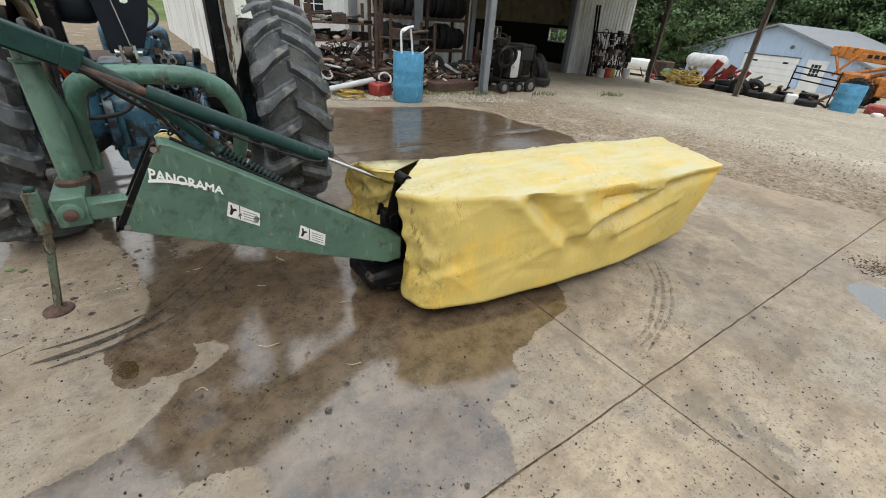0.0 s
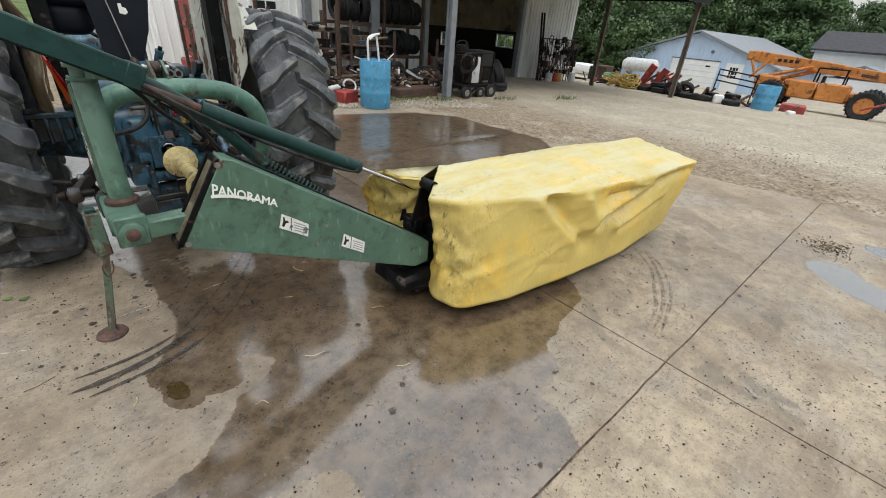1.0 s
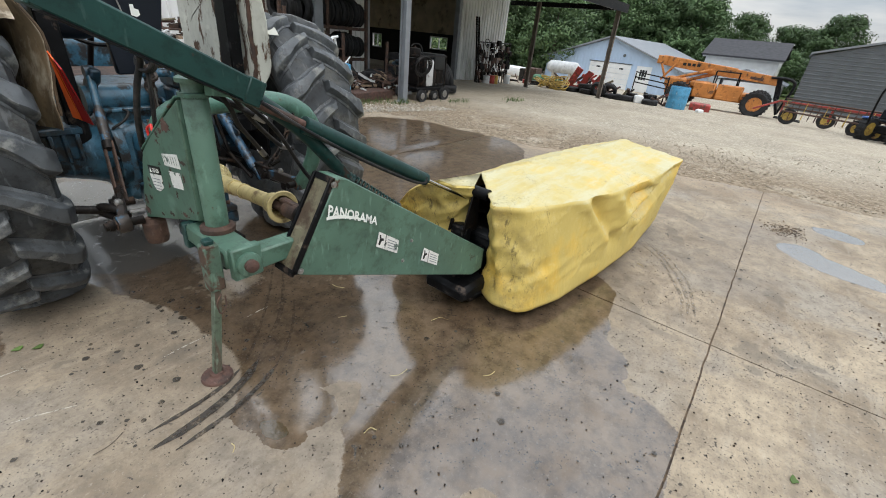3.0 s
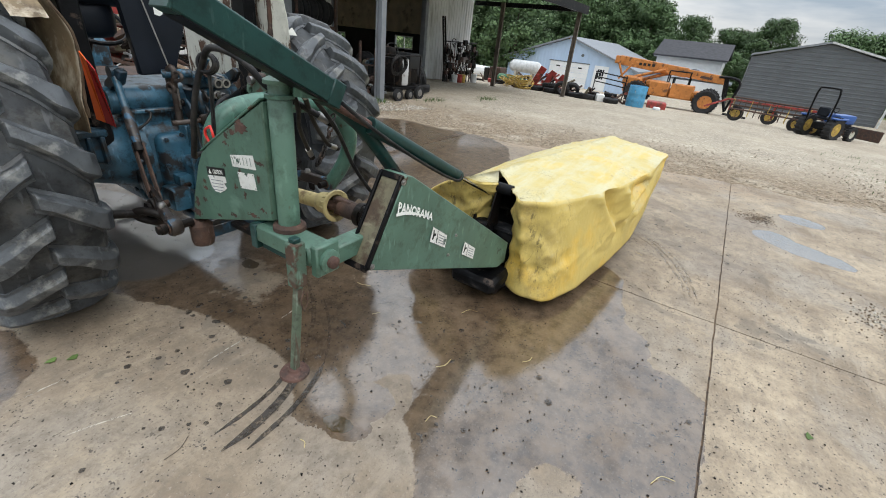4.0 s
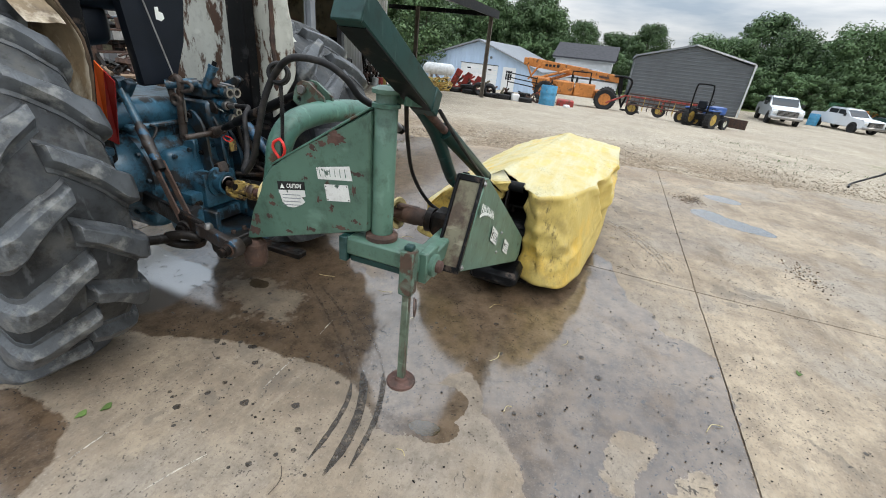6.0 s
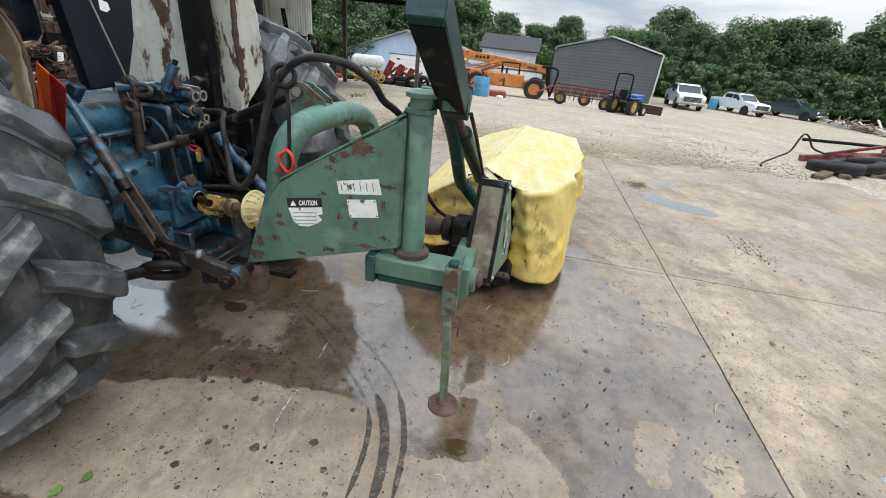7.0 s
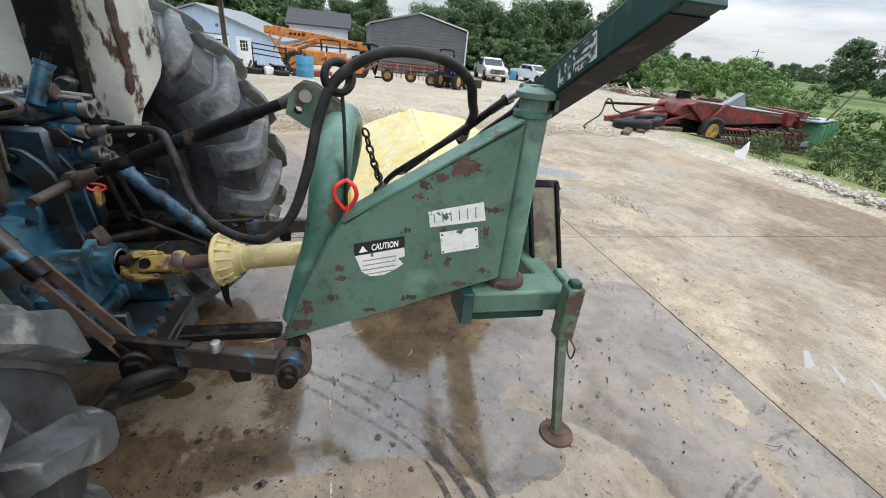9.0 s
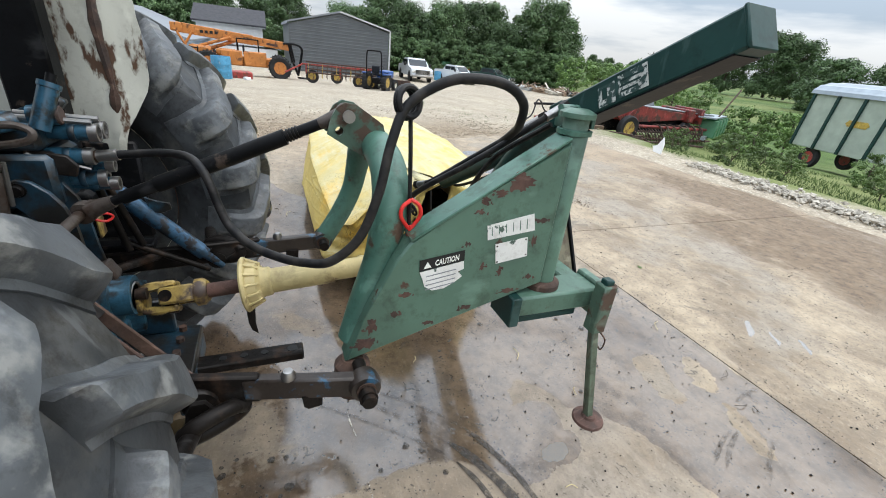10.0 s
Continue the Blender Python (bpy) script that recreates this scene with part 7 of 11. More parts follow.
# fenders: a curved sheet over each wheel with a folded inner wall
for s, xi, xo in ((1, 0.985, 1.13), (-1, -0.165, -0.29)):
    bm = B()
    rows = []
    for k in range(25):
        a = radians(52 + k * 3.6)
        r = 0.885
        row = []
        for f in (0.0, 0.25, 0.5, 0.75, 1.0):
            x = xi + (xo - xi) * f
            wob = 0.012 * noise.noise((k * 0.5, f * 3, s * 5.0))
            row.append(bm.verts.new((x, 1.60 - math.cos(a) * (r + wob) * 0.90 + 0.10, 0.80 + math.sin(a) * (r + wob))))
        rows.append(row)
    for p, q in zip(rows, rows[1:]):
        for i in range(4):
            bm.faces.new((p[i], p[i + 1], q[i + 1], q[i]))
    r = bmesh.ops.extrude_face_region(bm, geom=bm.faces[:])
    for v in [v for v in r["geom"] if isinstance(v, bmesh.types.BMVert)]:
        v.co += Vector((0, 0.004, 0.003))
    fender = tpart("fender", bm, M["white_sheet"] if s > 0 else M["fender_brown"], None, "chipped white fender with rust runs" if s > 0 else "rust-stained cream fender")
    # the flat inner wall beside the wheel, with a torn and curled rear edge
    bm = B()
    grid = []
    for k in range(29):
        z = 0.985 + 0.0416 * k
        row = []
        for i in range(13):
            f = i / 12
            if s > 0:
                rear = 1.325 - 0.10 * smoothstep(0.985, 1.085, z) - 0.10 * smoothstep(1.08, 1.34, z) + 0.03 * smoothstep(1.42, 1.8, z) + 0.010 * noise.noise((z * 11, 3.0, 2))
                y = rear + (2.35 - rear) * f ** 1.6
                fold = smoothstep(1.42, 1.25, y)
                x = 0.985 - 0.035 * fold + 0.05 * smoothstep(1.25, 1.12, y) + 0.010 * noise.noise((z * 4, y * 5, 1)) - 0.016 * max(0.0, 1 - abs(y - 1.245) / 0.022)
                zz = z
            else:
                rear = 1.30 + 0.012 * noise.noise((z * 10, 2.0, 5)) + 0.10 * smoothstep(1.5, 1.95, z)
                y = rear + (1.98 - rear) * f ** 1.3
                x = -0.10 + 0.035 * smoothstep(1.10, 1.36, z) * (1 - f) - 0.085 * smoothstep(0.0, 0.45, f) - 0.07 * smoothstep(1.42, 1.62, z) * (1 - f) + 0.006 * noise.noise((z * 5, y * 6, 9)) + 0.010 * math.sin(y * 42) * (1 - f)
                zz = z
            row.append(bm.verts.new((x, y, zz)))
        grid.append(row)
    for p, q in zip(grid, grid[1:]):
        for i in range(12):
            bm.faces.new((p[i], p[i + 1], q[i + 1], q[i]))
    r = bmesh.ops.extrude_face_region(bm, geom=bm.faces[:])
    for v in [v for v in r["geom"] if isinstance(v, bmesh.types.BMVert)]:
        v.co.x += 0.005
    bmesh.ops.remove_doubles(bm, verts=bm.verts[:], dist=1e-5)
    tpart("fender_wall", bm, M["white_sheet"] if s > 0 else M["fender_brown"], fender, "chipped white inner wall with rust runs" if s > 0 else "rust-stained cream inner wall")
    # rust-eaten fold along the rear edge
    bm = B()
    if s > 0:
        line = [(0.952 + 0.008 * noise.noise((z * 7, 2, 2)), 1.238 + 0.012 * noise.noise((z * 5, 8, 2)), z) for z in [1.20 + 0.03 * k for k in range(32)]]
        tube(bm, line, 0.012, 7, True, [0.005 + 0.026 * abs(noise.noise((k * 0.35, 4, 4))) + 0.008 * min(1, k / 8) for k in range(32)])
    else:
        line = [(-0.068 - 0.07 * smoothstep(1.42, 1.62, z) + 0.03 * smoothstep(1.36, 1.10, z) * -1, 1.298 + 0.10 * smoothstep(1.5, 1.95, z), z) for z in [1.06 + 0.035 * k for k in range(28)]]
        tube(bm, line, 0.009, 7, True, [0.006 + 0.006 * abs(noise.noise((k * 0.5, 1, 4))) for k in range(28)])
    tpart("rusty_fold", bm, M["rust"] if s > 0 else M["brown_board"], fender, "rust-eaten fold of the sheet")
# tail reflector: orange and dark red halves
for nm, rows_, mt_ in (("orange_reflector", [(-0.088, 1.235, 1.371), (-0.080, 1.205, 1.336), (0.006, 1.423, 0.998), (-0.031, 1.421, 1.023)], "orange_lens"), ("red_reflector", [(-0.079, 1.203, 1.336), (-0.068, 1.169, 1.296), (0.046, 1.425, 0.975), (0.008, 1.422, 0.998)], "red_lens")):
    bm = B()
    a_ = [bm.verts.new(p) for p in rows_]
    bm.faces.new(a_)
    r = bmesh.ops.extrude_face_region(bm, geom=bm.faces[:])
    for v in [v for v in r["geom"] if isinstance(v, bmesh.types.BMVert)]:
        v.co += Vector((0.007, 0.004, 0.0))
    tpart(nm, bm, M[mt_], None, "warning reflector board", smooth=0)
# engine, hood and front axle
bm = B()
box(bm, (0.20, 2.7, 0.52), (0.64, 4.1, 0.98), 0.04)
tpart("engine", bm, M["blue_grimy"], None, "grimy blue engine")
bm = B()
box(bm, (0.14, 2.95, 0.95), (0.70, 4.35, 1.33), 0.08, seg=3)
tpart("hood", bm, M["blue"], None, "blue engine hood")
bm = B()
rod(bm, (0.42, 2.75, 1.1), (0.42, 2.45, 1.42), 0.02, 10)
torus(bm, (0.42, 2.42, 1.44), 0.19, 0.014, (0, -0.6, 0.8), 28, 8)
tpart("steering_wheel", bm, M["black_paint"])
for x in (-0.28, 1.12):
    e = new("front_wheel")
    e.parent = tractor
    e.location = Vector((x, 3.75, 0.40)) - TO
    part("tyre", carcass_mesh(0.40, 0.20, 0.22, 0.02), M["tyre"], e)
    lug_ring(e, 0.40, 0.20, 0.02, 16, 0.22)
    bm = B()
    lathe(bm, [(0.22, -0.07), (0.20, 0.0), (0.0, 0.02), (0.0, 0.04), (0.21, 0.03), (0.22, 0.07)], 28, "x")
    part("rim", bm, M["white_rust"], e)
bm = B()
beam(bm, (-0.2, 3.75, 0.45), (1.04, 3.75, 0.45), 0.09, 0.10, 0.01)
tpart("front_axle", bm, M["blue_grimy"])

# ---- buildings ----
def ribbed(bm, a, b, z0, z1, pitch=0.23, depth=0.03, thick=0.06, vertical=True, tops=None):
    """A sheet-steel wall from a to b (plan), with ribs; its ribs stand out on the left of a -> b. tops(f): its upper edge."""
    a, b = Vector((*a, 0)), Vector((*b, 0))
    d, ln = (b - a).normalized(), (b - a).length
    out = Vector((-d.y, d.x, 0))
    if vertical:
        prof, x = [(0.0, 0.0)], 0.0
        while x + pitch < ln:
            prof += [(x + pitch * 0.70, 0.0), (x + pitch * 0.78, depth), (x + pitch * 0.92, depth), (x + pitch, 0.0)]
            x += pitch
        prof.append((ln, 0.0))
        prev = None
        for u, w in prof:
            p = a + d * u + out * w
            t = tops(u / ln) if tops else z1
            v0, v1 = bm.verts.new((p.x, p.y, z0)), bm.verts.new((p.x, p.y, t))
            q = a + d * u - out * thick
            w0, w1 = bm.verts.new((q.x, q.y, z0)), bm.verts.new((q.x, q.y, t))
            if prev:
                bm.faces.new((prev[0], v0, v1, prev[1]))
                bm.faces.new((prev[2], prev[3], w1, w0))
                bm.faces.new((prev[1], v1, w1, prev[3]))
            prev = (v0, v1, w0, w1)
    else:
        n = max(2, int((z1 - z0) / pitch))
        for k in range(n):
            zz = z0 + (z1 - z0) * k / n
            zn = z0 + (z1 - z0) * (k + 1) / n
            cut = [f / 60 for f in range(61)]
            ok = [f for f in cut if not tops or tops(f) > zz + 0.02]
            if not ok:
                continue
            f0, f1 = ok[0], ok[-1]
            rows = []
            for z, w in ((zz, 0.0), (zz + (zn - zz) * 0.55, 0.0), (zz + (zn - zz) * 0.66, depth), (zz + (zn - zz) * 0.9, depth), (zn, 0.0)):
                p, q = a + d * (ln * f0) + out * w, a + d * (ln * f1) + out * w
                rows.append((bm.verts.new((p.x, p.y, z)), bm.verts.new((q.x, q.y, z))))
            for r, s in zip(rows, rows[1:]):
                bm.faces.new((r[0], r[1], s[1], s[0]))
        p, q = a - out * thick, b - out * thick
        if tops:
            pts = [(f, z0) for f in (0, 1)] + [(1 - f / 20, tops(1 - f / 20)) for f in range(21)]
            bm.faces.new([bm.verts.new((p.x + (q.x - p.x) * f, p.y + (q.y - p.y) * f, z)) for f, z in pts])
    return bm


def window(parent, c, w, h, axis="y", depth=0.05, bars=(2, 2), off=-1):
    """A framed window set on a wall; axis is the wall's normal, off the side that it faces."""
    e = new("window")
    e.parent = parent
    inv = parent.matrix_basis.inverted()

    def put(bm, u0, v0, u1, v1, t0, t1):
        if axis == "y":
            box(bm, (c[0] + u0, c[1] + min(t0 * off, t1 * off), c[2] + v0), (c[0] + u1, c[1] + max(t0 * off, t1 * off), c[2] + v1))
        else:
            box(bm, (c[0] + min(t0 * off, t1 * off), c[1] + u0, c[2] + v0), (c[0] + max(t0 * off, t1 * off), c[1] + u1, c[2] + v1))
        return bm

    def wp(name, bm, m):
        bmesh.ops.transform(bm, matrix=inv, verts=bm.verts[:])
        part(name, bm, m, e, smooth=0)
    bm = B()
    for q in ((-w / 2, -h / 2, w / 2, -h / 2 + 0.07), (-w / 2, h / 2 - 0.07, w / 2, h / 2), (-w / 2, -h / 2 + 0.07, -w / 2 + 0.07, h / 2 - 0.07), (w / 2 - 0.07, -h / 2 + 0.07, w / 2, h / 2 - 0.07)):
        put(bm, *q, 0.0, depth)
    for k in range(1, bars[0]):
        x = -w / 2 + w * k / bars[0]
        put(bm, x - 0.015, -h / 2 + 0.07, x + 0.015, h / 2 - 0.07, 0.0, depth * 0.7)
    for k in range(1, bars[1]):
        z = -h / 2 + h * k / bars[1]
        put(bm, -w / 2 + 0.07, z - 0.015, w / 2 - 0.07, z + 0.015, 0.0, depth * 0.6)
    wp("window_frame", bm, M["white"])
    bm = B()
    put(bm, -w / 2 + 0.06, -h / 2 + 0.06, w / 2 - 0.06, h / 2 - 0.06, 0.0, depth * 0.4)
    wp("pane", bm, M["glass_dark"])
    return e


# the workshop with its open door and canopy
shop = thing("workshop_building", (10.6, 11.2, level(10)), "white ribbed-steel workshop with a wide open door and canopy", "building")


def spart(name, bm, m, label="", smooth=0):
    bmesh.ops.translate(bm, vec=-Vector((10.6, 11.2, level(10))), verts=bm.verts[:])
    return part(name, bm, m, shop, label, smooth)


bm = B()
ribbed(bm, (10.75, 11.2), (2.2, 11.2), -0.6, 5.2)
spart("front_wall", bm, M["panel_white"], "white ribbed wall behind the tyre rack")
bm = B()
ribbed(bm, (20.4, 11.2), (16.3, 11.2), -0.8, 5.2)
spart("front_wall", bm, M["panel_white"], "white ribbed wall beside the door")
bm = B()
ribbed(bm, (16.3, 11.2), (10.75, 11.2), 4.2, 5.2)
spart("front_wall", bm, M["panel_white"])
bm = B()
ribbed(bm, (2.2, 11.2), (2.2, 24.0), -0.6, 5.2)
spart("side_wall", bm, M["panel_white"])
# the east wall with its two small windows, lined near-black below and with tan boards above
for y1, y0, z0, z1 in ((24.0, 21.2, -0.9, 5.2), (21.2, 20.3, -0.9, 0.35), (21.2, 20.3, 1.15, 5.2), (20.3, 16.25, -0.9, 5.2), (16.25, 14.9, -0.9, 0.62), (16.25, 14.9, 1.32, 5.2), (14.9, 11.26, -0.9, 5.2)):
    bm = B()
    ribbed(bm, (20.4, y1), (20.4, y0), z0, z1)
    spart("side_wall", bm, M["panel_white"])
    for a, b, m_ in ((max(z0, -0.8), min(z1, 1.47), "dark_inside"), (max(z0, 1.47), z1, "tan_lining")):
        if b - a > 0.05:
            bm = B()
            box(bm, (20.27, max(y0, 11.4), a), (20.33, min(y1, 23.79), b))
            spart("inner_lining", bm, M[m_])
for y0, y1, z0, z1 in ((20.3, 21.2, 0.35, 1.15), (14.9, 16.25, 0.62, 1.32)):
    bm = B()
    for lo, hi in (((20.29, y0, z0), (20.38, y0 + 0.06, z1)), ((20.29, y1 - 0.06, z0), (20.38, y1, z1)), ((20.29, y0 + 0.06, z0), (20.38, y1 - 0.06, z0 + 0.06)), ((20.29, y0 + 0.06, z1 - 0.06), (20.38, y1 - 0.06, z1)), ((20.31, (y0 + y1) / 2 - 0.025, z0 + 0.06), (20.36, (y0 + y1) / 2 + 0.025, z1 - 0.06))):
        box(bm, lo, hi)
    spart("window_frame", bm, M["white"], "white frame of a small side window")
bm = B()
for lo, hi in (((2.2, 23.8, -0.9), (12.2, 23.9, 5.2)), ((12.2, 23.8, -0.9), (13.2, 23.9, 0.75)), ((12.2, 23.8, 1.75), (13.2, 23.9, 5.2)), ((13.2, 23.8, -0.9), (18.0, 23.9, 5.2)), ((18.0, 23.8, -0.9), (19.2, 23.9, 0.55)), ((18.0, 23.8, 1.75), (19.2, 23.9, 5.2)), ((19.2, 23.8, -0.9), (20.4, 23.9, 5.2))):
    box(bm, lo, hi)
spart("back_wall", bm, M["tan_lining"], "tan back wall with two small windows")
bm = B()
box(bm, (10.72, 11.10, -0.6), (10.9, 11.34, 4.25))
spart("door_post", bm, M["post_grey"])
bm = B()
box(bm, (16.15, 11.10, -0.8), (16.34, 11.34, 4.25))
spart("door_post", bm, M["post_grey"])
bm = B()
box(bm, (2.24, 11.34, -0.75), (20.34, 23.8, -0.42))
spart("shop_floor", bm, M["stone"], "dusty concrete workshop floor")
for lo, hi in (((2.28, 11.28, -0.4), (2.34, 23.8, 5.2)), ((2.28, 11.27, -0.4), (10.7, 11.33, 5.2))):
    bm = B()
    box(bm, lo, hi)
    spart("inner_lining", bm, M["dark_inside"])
bm = B()
prism(bm, [(11.0, 5.2), (17.6, 6.9), (24.2, 5.2), (24.2, 5.32), (17.6, 7.02), (11.0, 5.32)], 18.8, lambda u, v, w: (1.9 + w, u, v))
spart("roof", bm, M["roof_white"], "pale sheet-metal roof")
bm = B()
prism(bm, [(5.35, 3.16), (11.2, 4.15), (11.2, 4.27), (5.35, 3.28)], 13.9, lambda u, v, w: (6.6 + w, u, v))
spart("canopy_roof", bm, M["post_grey"], "low canopy roof")
bm = B()
box(bm, (6.6, 5.28, 3.02), (20.55, 5.36, 3.34))
spart("canopy_fascia", bm, M["black_paint"], "dark canopy edge")
bm = B()
box(bm, (20.5, 5.36, 3.1), (20.58, 11.2, 3.30))
spart("canopy_fascia", bm, M["black_paint"])
for x, y in ((7.12, 5.75), (20.35, 5.6), (13.7, 5.75), (19.4, 9.0)):
    if x == 13.7:
        continue
    bm = B()
    zb = level(x)
    fw = 0.075 if x < 10 else 0.06
    box(bm, (x - fw, y - 0.09, zb), (x + fw, y - 0.075, 3.2))
    box(bm, (x - fw, y + 0.075, zb), (x + fw, y + 0.09, 3.2))
    box(bm, (x - 0.008, y - 0.08, zb), (x + 0.008, y + 0.08, 3.2))
    box(bm, (x - 0.12, y - 0.14, zb), (x + 0.12, y + 0.14, zb + 0.03))
    spart("canopy_post", bm, M["post_grey"] if x < 10 else M["pole_wood"], "grey steel canopy post" if x < 10 else "dark canopy post")
bm = B()
box(bm, (7.35, 9.40, -0.05), (7.62, 9.55, 4.0))
spart("rack_post", bm, M["post_grey"])
bm = B()
box(bm, (6.05, 10.9, -0.05), (6.25, 11.1, 4.2))
spart("rack_post", bm, M["post_grey"])
window(shop, (5.0, 11.13, 1.62), 0.7, 0.55)
bm = B()
box(bm, (11.5, 19.5, -0.42), (15.5, 20.6, 0.9), 0.05)
solo("workbench", bm, M["rust"], "cluttered dark bench deep inside the workshop", "bench")
bm = B()
box(bm, (12.9, 15.0, -0.40), (14.4, 16.4, 0.30), 0.08)
box(bm, (13.0, 15.1, 0.30), (13.7, 16.2, 0.62), 0.05)
solo("red_machine", bm, M["red"], "faded red machine parked in the workshop doorway", "machine")


def drum(at, R=0.29, H_=0.88, name="drum", label="blue plastic drum", m="barrel_blue", wide=1.0):
    t = thing(name, at, label, "drum")
    bm = B()
    prof = [(0.0, 0.0), (R * 0.93, 0.0), (R, 0.03), (R, H_ * 0.30), (R * 1.025, H_ * 0.33), (R, H_ * 0.36), (R, H_ * 0.62), (R * 1.025, H_ * 0.65), (R, H_ * 0.68), (R, H_ - 0.03), (R * 0.97, H_), (R * 0.90, H_ - 0.005), (R * 0.88, H_ - 0.10), (0.0, H_ - 0.10)]
    lathe(bm, prof, 36)
    part("shell", bm, M[m], t)
    bm = B()
    torus(bm, (0, 0, H_ - 0.012), R * 0.95, 0.014, (0, 0, 1), 36, 6)
    part("rim", bm, M[m], t)
    return t


drum((4.88, 5.45, 0.0), 0.305, 0.90, label="blue plastic drum holding bent white pipes")
bm = B()
tube(bm, curve_pts([(4.70, 5.40, 0.5), (4.66, 5.35, 1.0), (4.64, 5.33, 1.24), (4.72, 5.35, 1.32), (4.95, 5.42, 1.36)], 6), 0.022, 10)
solo("bent_pipe", bm, M["white"], "bent white pipe standing in the drum", "pipe")
bm = B()
tube(bm, curve_pts([(5.03, 5.50, 0.6), (4.95, 5.46, 1.1), (4.90, 5.44, 1.33), (4.82, 5.38, 1.335), (4.66, 5.30, 1.27)], 6), 0.020, 10)
solo("bent_pipe", bm, M["white"], "bent white pipe standing in the drum", "pipe")
bm = B()
rod(bm, (4.95, 5.45, 0.72), (5.6, 5.85, 0.98), 0.014, 8)
solo("pale_rod", bm, M["white_grey"], "pale rod leaning out of the drum", "rod")
drum((22.25, 2.55, level(22.25)), 0.42, 0.98, label="large blue plastic tub on the gravel")
drum((47.0, -17.6, level(47)), 0.40, 1.0, label="blue plastic drum near the parked trucks")


def tyre(at, R, w, normal, name="tyre", label="old black tyre", m="tyre_far", group="", seg=28):
    n = Vector(normal).normalized()
    q = Vector((1, 0, 0)).rotation_difference(n).to_matrix().to_4x4()
    bm = B()
    r = R * 0.58
    lathe(bm, [(r, -w * 0.36), (r + 0.03, -w * 0.46), (R * 0.85, -w * 0.5), (R * 0.96, -w * 0.42), (R, -w * 0.30), (R, -w * 0.12), (R - 0.015, -w * 0.11), (R - 0.015, -w * 0.05), (R, -w * 0.04), (R, w * 0.04), (R - 0.015, w * 0.05), (R - 0.015, w * 0.11), (R, w * 0.12), (R, w * 0.30), (R * 0.96, w * 0.42), (R * 0.85, w * 0.5), (r + 0.03, w * 0.46), (r, w * 0.36)], seg, "x", close=True)
    ob = solo(name, bm, M[m], label, "tyre", group=group)
    ob.matrix_basis = Matrix.Translation(at) @ q
    return ob


# tyre rack against the workshop wall
rack = thing("tyre_rack", (7.75, 9.75, 0.0), "rusty steel shelf rack full of old tyres", "rack")
for x in (-1.45, 0.05, 1.5):
    for y in (-0.3, 0.45):
        bm = B()
        box(bm, (x - 0.04, y - 0.04, 0.0), (x + 0.04, y + 0.04, 2.7), 0.004)
        part("upright", bm, M["rust"], rack)
for z in (0.62, 1.46, 2.3):
    for y in (-0.3, 0.45):
        bm = B()
        box(bm, (-1.5, y - 0.03, z - 0.06), (1.55, y + 0.03, z + 0.03), 0.004)
        part("shelf_beam", bm, M["rust"], rack)
rnd = random.Random(5)
for z, r in ((0.65, 0.33), (1.49, 0.36), (2.33, 0.34)):
    x = -1.38
    while x < 1.35:
        w = 0.20 + 0.07 * rnd.random()
        rr = r * (0.86 + 0.2 * rnd.random())
        if not -0.06 < x < 0.02:
            tyre((7.75 + x + w / 2, 9.80 + 0.06 * rnd.random(), z + rr), rr, w * 0.95, (1, 0.08 * rnd.random(), 0.05), group="tyres on the rack", label="old black tyre standing on the rack", seg=22)
        x += w + 0.01
# loose tyres
for i, (x, y, R, w, nrm) in enumerate([(7.95, 7.6, 0.38, 0.24, (0, 0, 1)), (8.35, 7.9, 0.42, 0.26, (0, 0.1, 1)), (7.5, 7.9, 0.36, 0.22, (0.1, 0, 1)), (8.7, 8.3, 0.45, 0.28, (0, 0, 1)), (8.1, 8.4, 0.40, 0.25, (0.1, 0.05, 1))]):
    tyre((x, y, w / 2 + 0.0), R, w, nrm, label="worn tyre lying in the junk heap", group="loose tyres")
for i, (x, y, R, w, z) in enumerate([(7.95, 7.62, 0.37, 0.22, 0.36), (8.40, 7.95, 0.38, 0.22, 0.38), (7.6, 7.9, 0.33, 0.20, 0.33)]):
    tyre((x, y, z), R, w, (0.05, 0.08, 1), label="worn tyre stacked on another", group="loose tyres")
tyre((10.1, 6.9, 0.38), 0.42, 0.30, (0.75, -0.35, 0.25), label="large black tyre leaning by the canopy")
tyre((9.85, 6.55, 0.12), 0.30, 0.22, (0, 0, 1), label="small tyre lying on the concrete")


for i, (x, y, z, R, w, nrm) in enumerate([(9.1, 7.4, 0.36, 0.37, 0.24, (0.9, -0.4, 0.1)), (9.45, 7.9, 0.40, 0.42, 0.26, (0.8, -0.5, 0.15)), (8.9, 7.0, 0.12, 0.36, 0.24, (0, 0, 1)), (8.9, 7.02, 0.36, 0.34, 0.22, (0.1, 0, 1)), (9.7, 8.6, 0.45, 0.46, 0.30, (0.95, -0.2, 0.1)), (7.3, 7.2, 0.12, 0.36, 0.22, (0, 0.1, 1)), (6.9, 7.5, 0.34, 0.34, 0.2, (0.3, -0.9, 0.25))]):
    tyre((x, y, z), R, w, nrm, label="worn tyre in the heap by the canopy post", group="loose tyres")


